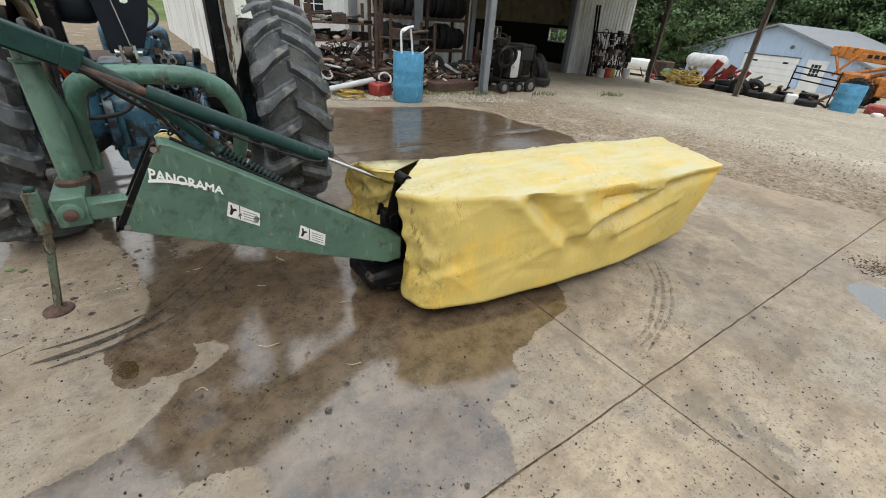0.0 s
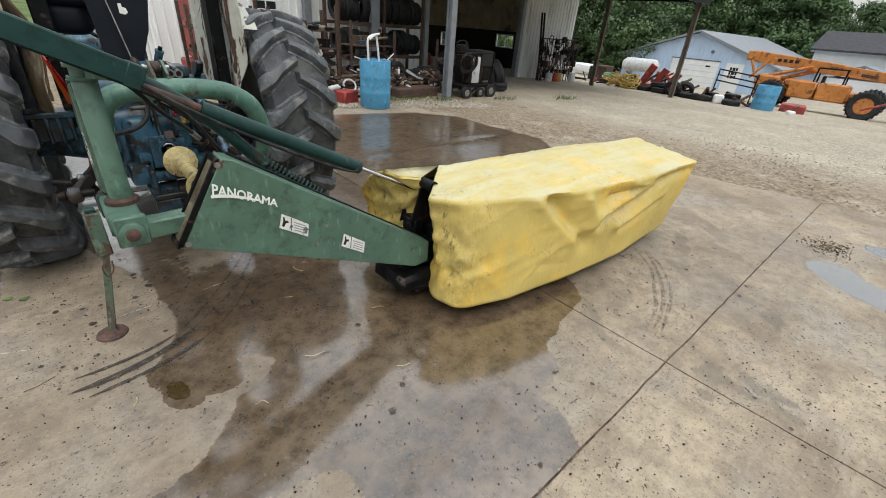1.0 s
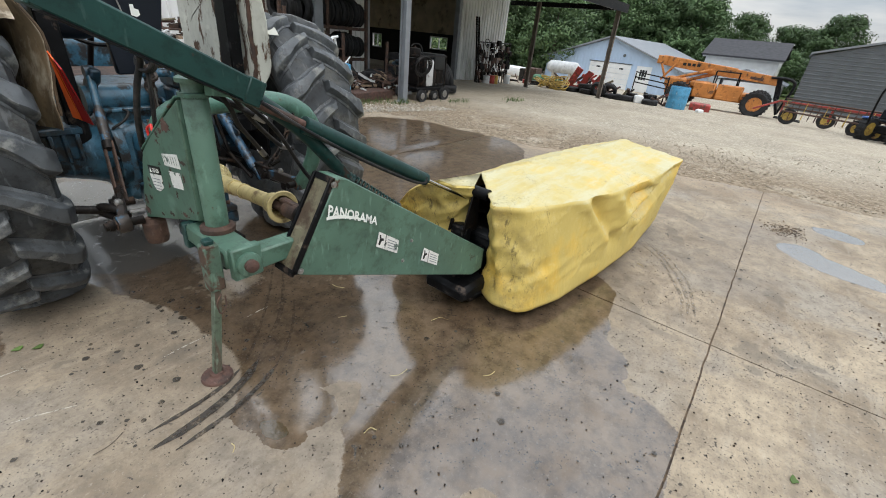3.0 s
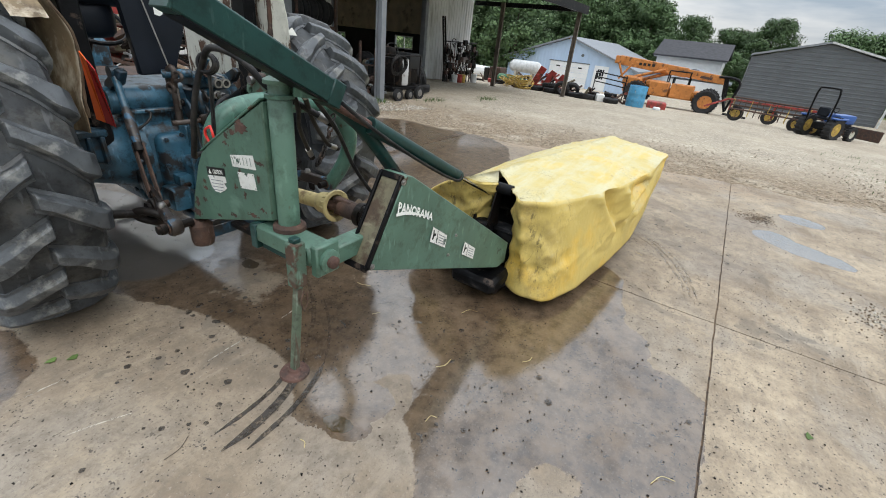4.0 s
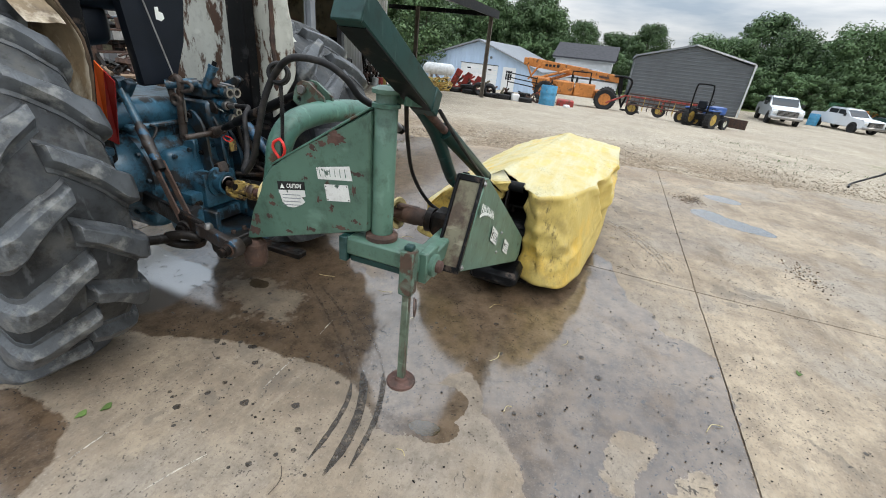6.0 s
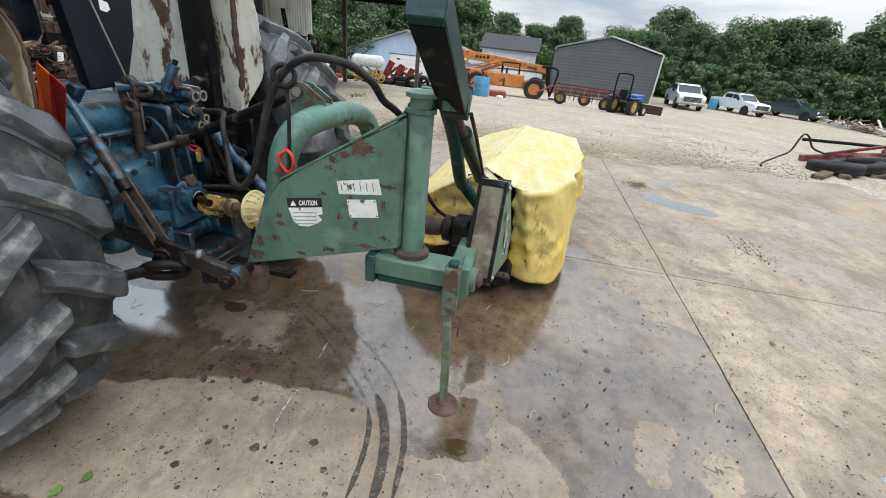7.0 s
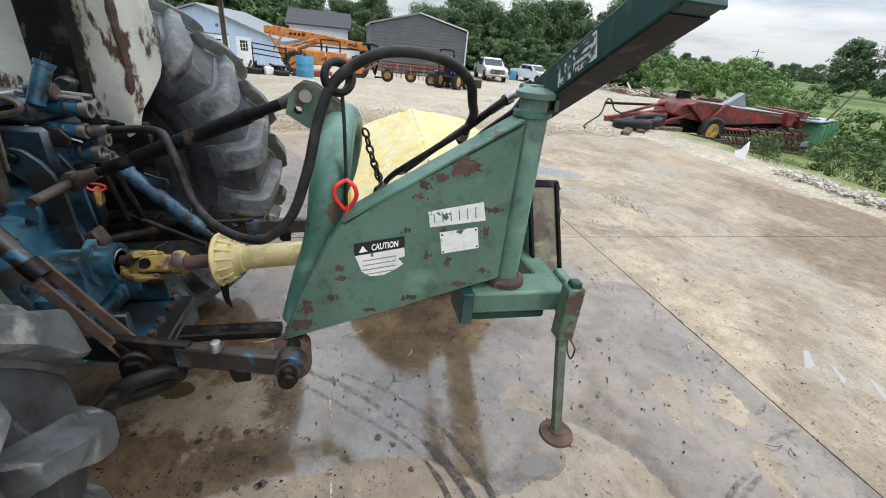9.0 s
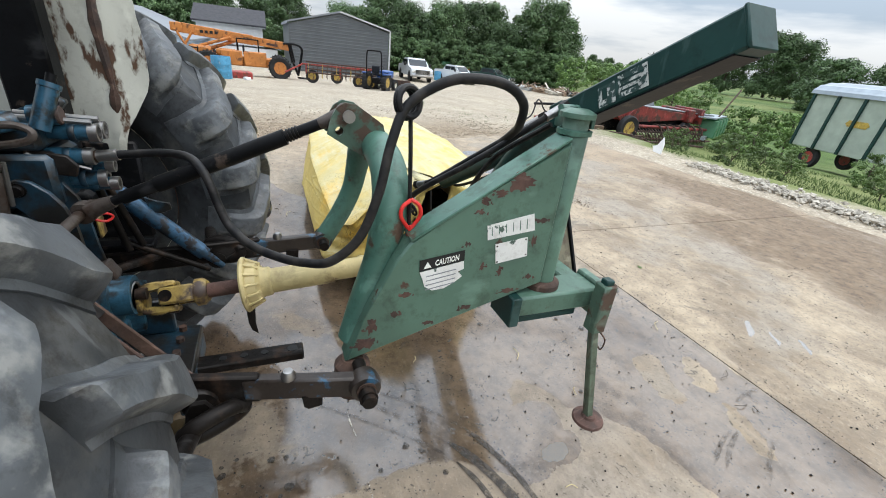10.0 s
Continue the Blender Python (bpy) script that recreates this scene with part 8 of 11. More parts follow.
# welder cart
cart = thing("welder_cart", (8.05, 5.95, level(8.05)), "white and grey engine welder on a four-wheel cart", "welder")
bm = B()
box(bm, (-0.55, -0.32, 0.26), (0.60, 0.32, 0.33), 0.01)
part("deck", bm, M["black_paint"], cart)
bm = B()
box(bm, (-0.30, -0.27, 0.34), (0.22, 0.27, 0.98), 0.05, seg=2)
part("body", bm, M["dark_steel"], cart, "dark engine block behind the pale housing")
bm = B()
box(bm, (-0.22, -0.278, 0.62), (0.05, -0.268, 0.88), 0.004)
part("control_panel", bm, M["ink"], cart)
bm = B()
box(bm, (0.24, -0.24, 0.40), (0.52, 0.24, 0.86), 0.04, seg=2)
part("engine", bm, M["dark_steel"], cart)
bm = B()
box(bm, (0.26, -0.25, 0.72), (0.50, 0.25, 0.98), 0.03)
part("tank", bm, M["rust"], cart, "brown fuel tank")
for x, y, r in ((-0.42, -0.36, 0.15), (0.45, -0.36, 0.17), (-0.42, 0.36, 0.15), (0.45, 0.36, 0.17), (0.12, -0.30, 0.13)):
    bm = B()
    lathe(bm, [(r * 0.5, -0.04), (r * 0.95, -0.05), (r, 0), (r * 0.95, 0.05), (r * 0.5, 0.04)], 20, "y", at=(x, y, r), close=True)
    wv = part("wheel", bm, M["tyre_far"], cart)
    bm = B()
    lathe(bm, [(r * 0.52, -0.045), (r * 0.3, -0.055), (0.0, -0.05), (0.0, 0.05), (r * 0.52, 0.045)], 16, "y", at=(x, y, r))
    part("hub", bm, M["steel"], wv)
bm = B()
for x in (-0.5, 0.55):
    rod(bm, (x, -0.28, 0.30), (x, -0.28, 1.05), 0.018, 8)
    rod(bm, (x, 0.28, 0.30), (x, 0.28, 1.05), 0.018, 8)
    rod(bm, (x, -0.28, 1.05), (x, 0.28, 1.05), 0.018, 8)
rod(bm, (-0.5, -0.28, 1.05), (0.55, -0.28, 1.05), 0.018, 8)
part("rail", bm, M["dark_steel"], cart)
bm = B()
box(bm, (0.10, -0.29, 0.74), (0.52, 0.28, 1.10), 0.04, seg=2)
part("engine_cover", bm, M["ink"], cart, "black engine cover with orange trim")
bm = B()
box(bm, (0.50, -0.10, 0.90), (0.525, 0.10, 0.98), 0.004)
part("orange_trim", bm, M["orange_lens"], cart)
bm = B()
lathe(bm, [(0.0, 0.36), (0.20, 0.36), (0.215, 0.39), (0.215, 0.92), (0.20, 0.96), (0.0, 0.97)], 24, at=(-0.05, -0.10, 0))
part("drum_housing", bm, M["white_grey"], cart, "pale round housing")
bm = B()
for k in range(5):
    torus(bm, (-0.42, -0.33 - 0.012 * k, 0.86 - 0.01 * k), 0.20 + 0.012 * k, 0.011, (0.15, 1, 0.1 * k), 30, 6)
tube(bm, curve_pts([(-0.42, -0.34, 1.06), (-0.50, -0.30, 1.28), (-0.62, -0.22, 1.30), (-0.72, -0.2, 1.24)], 6), 0.014, 8)
part("cable_coil", bm, M["rubber"], cart, "coiled welding cable")
bm = B()
lathe(bm, [(0.0, 1.0), (0.14, 1.0), (0.16, 1.10), (0.13, 1.20), (0.0, 1.22)], 20, at=(-0.35, 0.0, 0))
part("air_cleaner", bm, M["dark_steel"], cart)


# junk shelves and heaps in front of the workshop
def junk_shelf(at, w, d, levels, seed, label, turn=0):
    t = thing("junk_shelf", at, label, "shelf", turn=turn)
    r = random.Random(seed)
    top = levels[-1]
    for x in (-w / 2, w / 2):
        for y in (-d / 2, d / 2):
            bm = B()
            box(bm, (x - 0.03, y - 0.03, 0), (x + 0.03, y + 0.03, top + 0.35 + 0.2 * r.random()), 0.003)
            part("upright", bm, M["rust"], t)
    for z in levels:
        bm = B()
        box(bm, (-w / 2, -d / 2, z - 0.03), (w / 2, d / 2, z), 0.003)
        part("shelf", bm, M["rust"], t)
        for k in range(int(13 * w)):
            x, y = (r.random() - 0.5) * (w - 0.2), (r.random() - 0.5) * (d - 0.15)
            bm = B()
            kind = r.random()
            if kind < 0.4:
                rod(bm, (x - 0.3 * r.random(), y, z + 0.03 + 0.12 * r.random()), (x + 0.35 * r.random() + 0.1, y + 0.2 * (r.random() - 0.5), z + 0.04 + 0.16 * r.random()), 0.015 + 0.025 * r.random(), 8)
            elif kind < 0.75:
                s = 0.06 + 0.12 * r.random()
                box(bm, (-s, -s * 0.7, 0), (s, s * 0.7, s * (0.5 + r.random())), 0.008, pose(x, y, z, 0, 0, 90 * r.random()))
            else:
                lathe(bm, [(0.04, 0), (0.10, 0.01), (0.10, 0.06), (0.05, 0.10), (0.0, 0.10)], 14, at=(x, y, z))
            part("scrap_part", bm, M[r.choice(["rust", "dark_steel", "rust", "redrust", "dark_steel", "blue_grimy", "olive"])], t)
    return t


junk_shelf((4.35, 7.7, 0), 1.5, 0.7, (0.30, 0.62, 0.95, 1.3), 1, "rusty shelf crammed with scrap iron and old parts")
junk_shelf((6.4, 8.2, 0), 1.3, 0.7, (0.32, 0.66, 1.0), 2, "rusty shelf with scrap parts beside the drum")
junk_shelf((3.1, 8.7, 0), 1.5, 0.7, (0.35, 0.75, 1.2), 3, "rusty scrap shelf behind the tractor wheel")
junk_shelf((8.6, 7.0, 0), 1.1, 0.55, (0.32, 0.7), 8, "low rusty shelf with wood blocks and iron")
rnd = random.Random(12)
heap = thing("scrap_heap", (5.6, 7.0, 0), "heap of pipes, timber offcuts and scrap iron", "scrap")
for k in range(110):
    x, y = rnd.uniform(-2.4, 2.9), rnd.uniform(-0.7, 0.9)
    z = 0.03 + 0.30 * rnd.random() * (1 - abs(x) / 3.2)
    a = rnd.uniform(0, math.pi)
    ln = rnd.uniform(0.15, 0.75)
    dv = Vector((math.cos(a), math.sin(a) * 0.5, rnd.uniform(-0.12, 0.25))) * ln
    p = Vector((x, y, z))
    bm = B()
    if k % 3 == 0:
        beam(bm, p, p + dv, 0.09, 0.07, 0.004)
    elif k % 3 == 1:
        rod(bm, p, p + dv, rnd.uniform(0.012, 0.04), 8)
    else:
        s = rnd.uniform(0.05, 0.16)
        box(bm, (-s, -s * 0.6, -s * 0.4), (s, s * 0.6, s * 0.4), 0.008, pose(*p, rnd.uniform(-15, 15), rnd.uniform(-15, 15), rnd.uniform(0, 180)))
    part("scrap_piece", bm, M[rnd.choice(["rust", "wood", "dark_steel", "rust", "white_grey", "redrust", "wood"])], heap)


def scrap_pile(at, sx, sy, top, n, seed, label):
    """A dense tangle of bars, angle iron, plates and timber ends; nobody could count it."""
    pile = thing("scrap_pile", at, label, "scrap", kind="stuff")
    r = random.Random(seed)
    sets = {k: B() for k in ("rust", "dark_steel", "redrust", "wood", "white_grey")}
    for k in range(n):
        x, y = r.uniform(-sx, sx), r.uniform(-sy, sy)
        crest = top * (1 - 0.75 * (abs(x) / sx) ** 2) * (1 - 0.6 * (abs(y) / sy) ** 2)
        p = Vector((x, y, 0.03 + crest * r.random()))
        key = r.choice(("rust", "rust", "rust", "dark_steel", "dark_steel", "redrust", "wood", "white_grey"))
        bm = sets[key]
        a, ln = r.uniform(0, math.pi), r.uniform(0.12, 0.60)
        dv = Vector((math.cos(a), 0.6 * math.sin(a), r.uniform(-0.25, 0.45))) * ln
        if k % 4 == 0:
            beam(bm, p, p + dv, r.uniform(0.03, 0.10), r.uniform(0.02, 0.06))
        elif k % 4 == 1:
            rod(bm, p, p + dv, r.uniform(0.008, 0.03), 6)
        elif k % 4 == 2:
            q = r.uniform(0.04, 0.13)
            box(bm, (-q, -q * 0.6, -q * 0.35), (q, q * 0.6, q * 0.35), 0, pose(*p, r.uniform(-30, 30), r.uniform(-30, 30), r.uniform(0, 180)))
        else:
            torus(bm, p, r.uniform(0.05, 0.14), r.uniform(0.008, 0.025), (r.uniform(-1, 1), r.uniform(-1, 1), r.uniform(-1, 1)), 12, 5)
    for key, bm in sets.items():
        part("tangle", bm, M[key], pile, smooth=30)
    return pile


scrap_pile((4.1, 7.0, 0.0), 0.95, 0.55, 1.05, 260, 31, "dense pile of rusty bars, plates and pipe ends")
scrap_pile((3.3, 8.1, 0.0), 0.8, 0.5, 1.35, 200, 32, "tall tangle of rusty scrap iron by the wall")
scrap_pile((5.95, 6.9, 0.0), 0.75, 0.5, 0.85, 220, 33, "pile of scrap iron and timber ends behind the drum")
scrap_pile((7.6, 6.9, 0.0), 0.6, 0.4, 0.55, 120, 34, "low pile of scrap behind the canopy post")
bm = B()
rod(bm, (3.3, 6.15, 0.12), (4.5, 6.3, 0.28), 0.06, 14)
solo("pale_pipe", bm, M["white_grey"], "pale pipe lying on the scrap", "pipe")
bm = B()
box(bm, (-0.20, -0.17, 0), (0.20, 0.17, 0.26), 0.03, pose(4.55, 6.05, 0.0, 0, 0, 15))
solo("red_tub", bm, M["red"], "faded red tub half hidden beside the drum", "tub")
bm = B()
box(bm, (-0.16, -0.15, 0), (0.16, 0.15, 0.28), 0.03, pose(5.32, 5.95, 0.0, 0, 0, -20))
solo("red_tub", bm, M["red"], "faded red tub behind the drum", "tub")
bm = B()
box(bm, (-0.62, -0.25, 0), (0.62, 0.25, 0.22), 0.02, pose(6.55, 6.35, 0.0, 0, 0, 4))
solo("steel_trough", bm, M["redrust"], "brown rusty steel trough by the post", "trough")
bm = B()
for k in range(9):
    torus(bm, (3.9 + 0.07 * math.sin(k * 2.1), 6.05 + 0.05 * math.cos(k * 1.3), 0.03 + 0.012 * k), 0.25 - 0.01 * k, 0.012, (0.1 * math.sin(k), 0.1 * math.cos(k), 1), 26, 5)
solo("yellow_hose", bm, M["yellow"], "coil of yellow hose on the weeds", "hose")
# red machine far behind the seat
bm = B()
box(bm, (2.6, 8.9, 0.5), (3.3, 10.2, 1.75), 0.06)
box(bm, (2.4, 9.1, 0.0), (3.5, 10.0, 0.5), 0.04)
solo("red_cabinet", bm, M["red"], "faded red machine cabinet by the workshop wall", "machine")

# tool rack beside the door
trk = thing("tool_rack", (18.1, 10.3, level(18.1)), "black steel rack hung with tools, hoses and chains", "rack")
for x in (-1.35, -0.3, 0.6, 1.45):
    bm = B()
    rod(bm, (x, 0, 0), (x, 0.02, 1.85), 0.03, 8)
    part("upright", bm, M["dark_steel"], trk)
for z in (0.5, 1.15, 1.8):
    bm = B()
    rod(bm, (-1.4, 0, z), (1.5, 0, z), 0.025, 8)
    part("rail", bm, M["dark_steel"], trk)
rnd = random.Random(21)
for k in range(150):
    x, z = rnd.uniform(-1.35, 1.4), rnd.uniform(0.12, 1.8)
    bm = B()
    kind = rnd.random()
    if kind < 0.45:
        rod(bm, (x, -0.05, z), (x + rnd.uniform(-0.15, 0.15), -0.12, max(0.02, z - rnd.uniform(0.2, 0.7))), rnd.uniform(0.012, 0.035), 7)
    elif kind < 0.75:
        torus(bm, (x, -0.07, z), rnd.uniform(0.08, 0.16), 0.018, (rnd.uniform(-0.3, 0.3), 1, 0), 18, 5)
    else:
        s = rnd.uniform(0.06, 0.13)
        box(bm, (-s, -0.06, -s), (s, 0.06, s), 0.01, pose(x, -0.08, z))
    part("hung_tool", bm, M[rnd.choice(["dark_steel", "rust", "black_paint", "dark_steel", "steel", "redrust"])], trk)
for x, m_ in ((-0.75, "white_grey"), (0.0, "yellow"), (1.15, "white"), (-0.3, "red")):
    bm = B()
    lathe(bm, [(0.0, 0), (0.15, 0.0), (0.16, 0.02), (0.16, 0.40), (0.0, 0.42)], 18, at=(x, -0.25, 0))
    part("canister", bm, M[m_], trk)
for dx in (0.0, 0.18):
    bm = B()
    rod(bm, (16.75 + dx, 10.2, level(16.8)), (17.3 + dx, 10.95, 2.35), 0.045, 8)
    solo("leaning_pole", bm, M["dark_steel"], "dark pole leaning against the workshop wall", "pole")

# blue building with gable front
bb = thing("blue_building", (39.0, 11.9, level(39)), "pale blue gabled building with white doors", "building")
bz = level(39)


def bpart(name, bm, m, label="", smooth=0):
    bmesh.ops.translate(bm, vec=-Vector((39.0, 11.9, bz)), verts=bm.verts[:])
    return part(name, bm, m, bb, label, smooth)


gable = lambda f: 0.45 + 1.95 * (1 - abs(2 * f - 1))
bm = B()
ribbed(bm, (39.0, 6.2), (39.0, 17.6), bz - 0.1, 2.4, 0.30, 0.02, 0.15, True, gable)
bpart("front_wall", bm, M["panel_blue"], "pale blue gable wall")
bm = B()
box(bm, (39.1, 6.2, bz - 0.1), (56, 6.35, 0.45))
bpart("side_wall", bm, M["panel_blue"])
bm = B()
prism(bm, [(18.1, 0.30), (11.9, 2.44), (5.7, 0.30), (5.7, 0.42), (11.9, 2.58), (18.1, 0.42)], 17.5, lambda u, v, w: (38.6 + w, u, v))
bpart("roof", bm, M["roof_grey"], "grey-blue metal roof")
bm = B()
for k in range(5):
    z0 = bz + 0.02 + 0.40 * k
    box(bm, (38.93, 9.85, z0), (38.99, 13.4, z0 + 0.385), 0.01)
bpart("garage_door", bm, M["white"], "white panelled garage door")
for y in (10.6, 12.6):
    window(bb, (38.94, y, 0.12), 0.5, 0.26, "x", 0.03, (1, 1), -1)
bm = B()
box(bm, (38.92, 8.15, bz), (38.99, 9.35, 0.50), 0.01)
bpart("entry_door", bm, M["white"], "white entry door with a window")
window(bb, (38.93, 8.75, -0.15), 0.7, 0.9, "x", 0.03, (3, 3), -1)
bm = B()
box(bm, (38.9, 9.8, 0.49), (38.99, 13.5, 0.56))
bpart("door_lintel", bm, M["panel_grey"])
bm = B()
rod(bm, (38.9, 10.6, 1.15), (38.98, 10.6, 1.15), 0.12, 14)
bpart("wall_lamp", bm, M["panel_grey"])

# white house
hs = thing("white_house", (54.0, 3.8, level(54)), "white house with a dark grey shingle roof", "house")


def hpart(name, bm, m, label=""):
    bmesh.ops.translate(bm, vec=-Vector((54.0, 3.8, level(54))), verts=bm.verts[:])
    return part(name, bm, m, hs, label, 0)


bm = B()
box(bm, (54.2, 0.6, -1.7), (62, 7.0, 1.95))
hpart("wall", bm, M["white"], "white siding wall")
bm = B()
prism(bm, [(53.7, 1.85), (58.1, 3.45), (62.5, 1.85), (62.5, 2.0), (58.1, 3.62), (53.7, 2.0)], 7.2, lambda u, v, w: (u, 0.2 + w, v))
hpart("roof", bm, M["shingle"], "dark grey shingle roof")
bm = B()
box(bm, (53.9, 0.3, 1.72), (54.15, 7.3, 1.86))
hpart("gutter", bm, M["white"])
cp = thing("white_carport", (46.0, 2.2, level(46)), "small white gabled carport beside the house", "carport")
bm = B()
prism(bm, [(4.6, 0.25), (2.3, 1.05), (-0.9, 0.10), (-0.9, -0.02), (2.3, 0.92), (4.6, 0.13)], 6, lambda u, v, w: (w, u - 2.2, v - level(46)))
part("roof", bm, M["roof_grey"], cp, smooth=0)
bm = B()
box(bm, (0.3, -2.8, 0), (5.5, 2.2, 1.55))
part("wall", bm, M["white"], cp, smooth=0)

# grey metal shed
sh = thing("metal_shed", (44.0, -6.2, level(44)), "grey ribbed-steel shed with a shallow gable roof", "shed")
bm = B()
prism(bm, [(4.6, 0), (-4.75, 0), (-4.75, 4.12), (0.0, 5.30), (4.6, 3.98)], 0.06, lambda u, v, w: (0.03 + w, u, v))
front = part("front_wall", bm, M["panel_grey"], sh, "grey gable wall of horizontal steel sheets", 0)
for k in range(19):
    z0, z1 = 0.28 * k, 0.28 * k + 0.276
    y0, y1 = -4.75, 4.6
    if z1 > 3.95:
        y0, y1 = max(y0, -4.75 * (5.28 - z1) / 1.16), min(y1, 4.6 * (5.28 - z1) / 1.30)
    if y1 - y0 < 0.4 or z1 > 5.26:
        continue
    bm = B()
    prism(bm, [(0.0, z0), (-0.012, z0 + 0.01), (-0.012, z0 + 0.15), (-0.050, z0 + 0.175), (-0.050, z0 + 0.225), (-0.012, z0 + 0.25), (-0.012, z1), (0.0, z1)], y1 - y0, lambda u, v, w, y0=y0: (u + 0.028, y0 + w, v))
    part("sheet", bm, M["panel_grey"], front, smooth=0)
for y0, y1, zt in ((-4.75, -4.65, 4.1), (4.5, 4.6, 4.0)):
    bm = B()
    box(bm, (0.1, y0, 0), (12, y1, zt))
    part("side_wall", bm, M["panel_grey"], sh, smooth=0)
bm = B()
prism(bm, [(4.75, 3.95), (4.62, 4.10), (0.0, 5.33), (-4.75, 4.27), (-4.95, 4.05), (-4.95, 4.2), (-4.75, 4.42), (0.0, 5.48), (4.70, 4.22)], 12.4, lambda u, v, w: (-0.2 + w, u, v))
part("roof", bm, M["roof_grey"], sh, "grey metal roof", 0)
bm = B()
beam(bm, (-0.22, -4.80, 4.32), (-0.22, 0.0, 5.42), 0.05, 0.12)
beam(bm, (-0.22, -4.82, 0.0), (-0.22, -4.82, 4.30), 0.05, 0.14, up=(0, 1, 0))
part("white_trim", bm, M["white_grey"], sh, "pale edge trim", 0)

# ---- machines in the yard ----
def wheel(parent, at, R, w, axis, hub="yellow", name="wheel", lugs=0):
    e = new(name)
    e.parent = parent
    e.location = at
    bm = B()
    r = R * 0.56
    lathe(bm, [(r, -w * 0.4), (R * 0.9, -w * 0.5), (R, -w * 0.3), (R, w * 0.3), (R * 0.9, w * 0.5), (r, w * 0.4)], 26, axis, close=True)
    if lugs:
        ax = {"x": "X", "y": "Y"}[axis]
        for k in range(lugs):
            lo, hi = ((-w * 0.48, -0.03, R - 0.01), (w * 0.48, 0.03, R + 0.035)) if axis == "x" else ((-0.03, -w * 0.48, R - 0.01), (0.03, w * 0.48, R + 0.035))
            box(bm, lo, hi, 0, Matrix.Rotation(k * math.tau / lugs, 4, ax))
    part("tyre", bm, M["tyre_far"], e)
    bm = B()
    lathe(bm, [(r * 1.02, -w * 0.36), (r * 0.85, -w * 0.15), (r * 0.4, -w * 0.22), (0.0, -w * 0.30), (0.0, w * 0.30), (r * 0.4, w * 0.22), (r * 0.85, w * 0.15), (r * 1.02, w * 0.36)], 22, axis)
    part("rim", bm, M[hub], e)
    return e


# orange telehandler
th = thing("telehandler", (28.0, 1.8, level(28)), "orange telescopic handler with its boom lowered", "telehandler")
for x in (-0.75, 1.15):
    for y in (-1.95, 1.75):
        wheel(th, (x, y, 0.62), 0.62, 0.42, "x", "orange", lugs=22)
bm = B()
box(bm, (-0.35, -1.6, 0.55), (0.85, 2.6, 1.05), 0.06)
part("chassis", bm, M["orange"], th, "orange chassis")
for y0, y1 in ((-1.25, -0.05), (0.02, 1.1)):
    bm = B()
    box(bm, (-0.75, y0, 0.58), (-0.30, y1, 1.36), 0.06)
    part("side_box", bm, M["orange"], th)
bm = B()
box(bm, (-0.55, 0.35, 1.05), (0.35, 1.35, 1.38), 0.07)
box(bm, (-0.5, 1.6, 0.9), (0.7, 2.7, 1.45), 0.1)
part("engine_hood", bm, M["orange"], th, "orange engine cover")
bm = B()
beam(bm, (0.0, 3.2, 2.24), (0.0, -0.6, 1.94), 0.34, 0.50, 0.03)
boom_t = part("boom", bm, M["orange"], th, "orange lifting boom")
bm = B()
beam(bm, (0.0, -0.5, 1.94), (0.0, -2.6, 1.78), 0.27, 0.42, 0.02)
part("inner_boom", bm, M["orange"], boom_t)
bm = B()
for k in range(4):
    box(bm, (-0.183, 1.9 - 0.24 * k, 2.06), (-0.176, 2.06 - 0.24 * k, 2.2))
part("lettering_shapes", bm, M["ink"], boom_t, "dark logo shapes", 0)
bm = B()
beam(bm, (-0.183, -1.3, 1.84), (-0.183, -1.9, 1.79), 0.006, 0.12)
part("lettering_bar", bm, M["redrust"], boom_t, smooth=0)
bm = B()
rod(bm, (0.0, 2.2, 1.1), (0.0, 0.3, 1.85), 0.09, 12)
rod(bm, (-0.2, 3.0, 1.2), (-0.2, 2.4, 2.1), 0.06, 10)
part("lift_ram", bm, M["orange"], th)
bm = B()
beam(bm, (0.0, -2.55, 1.98), (0.0, -2.75, 0.95), 0.30, 0.24, 0.03, up=(0, 1, 0))
beam(bm, (0.0, -2.7, 1.0), (0.0, -3.0, 0.25), 0.9, 0.12, 0.02, up=(0, 1, 0))
for x in (-0.35, 0.35):
    beam(bm, (x, -2.95, 0.12), (x, -4.1, 0.08), 0.12, 0.05, 0.01)
part("fork_carriage", bm, M["black_paint"], th, "black fork carriage")
bm = B()
box(bm, (-0.24, 2.9, 2.02), (0.24, 3.45, 2.46), 0.06, seg=2)
part("boom_head", bm, M["orange"], boom_t, "blunt orange boom end")
bm = B()
rod(bm, (-0.22, 2.35, 1.35), (-0.22, 0.55, 1.98), 0.075, 12)
rod(bm, (-0.22, 3.2, 2.1), (-0.22, 2.75, 1.25), 0.06, 10)
part("boom_strut", bm, M["orange"], th, "orange boom cylinder")
bm = B()
for k in range(3):
    beam(bm, (-0.186, -0.1, 2.08 - 0.035 * k), (-0.186, -0.62 + 0.08 * k, 2.03 - 0.035 * k), 0.006, 0.014)
part("stripe_decal", bm, M["ink"], boom_t, smooth=0)
bm = B()
tube(bm, curve_pts([(0.2, -2.2, 1.95), (0.2, -2.9, 1.95), (0.2, -3.25, 1.75), (0.2, -3.2, 1.2), (0.2, -3.0, 0.3)], 6), 0.06, 8)
tube(bm, curve_pts([(-0.2, -2.2, 1.95), (-0.2, -2.9, 1.95), (-0.2, -3.25, 1.75), (-0.2, -3.2, 1.2), (-0.2, -3.0, 0.3)], 6), 0.06, 8)
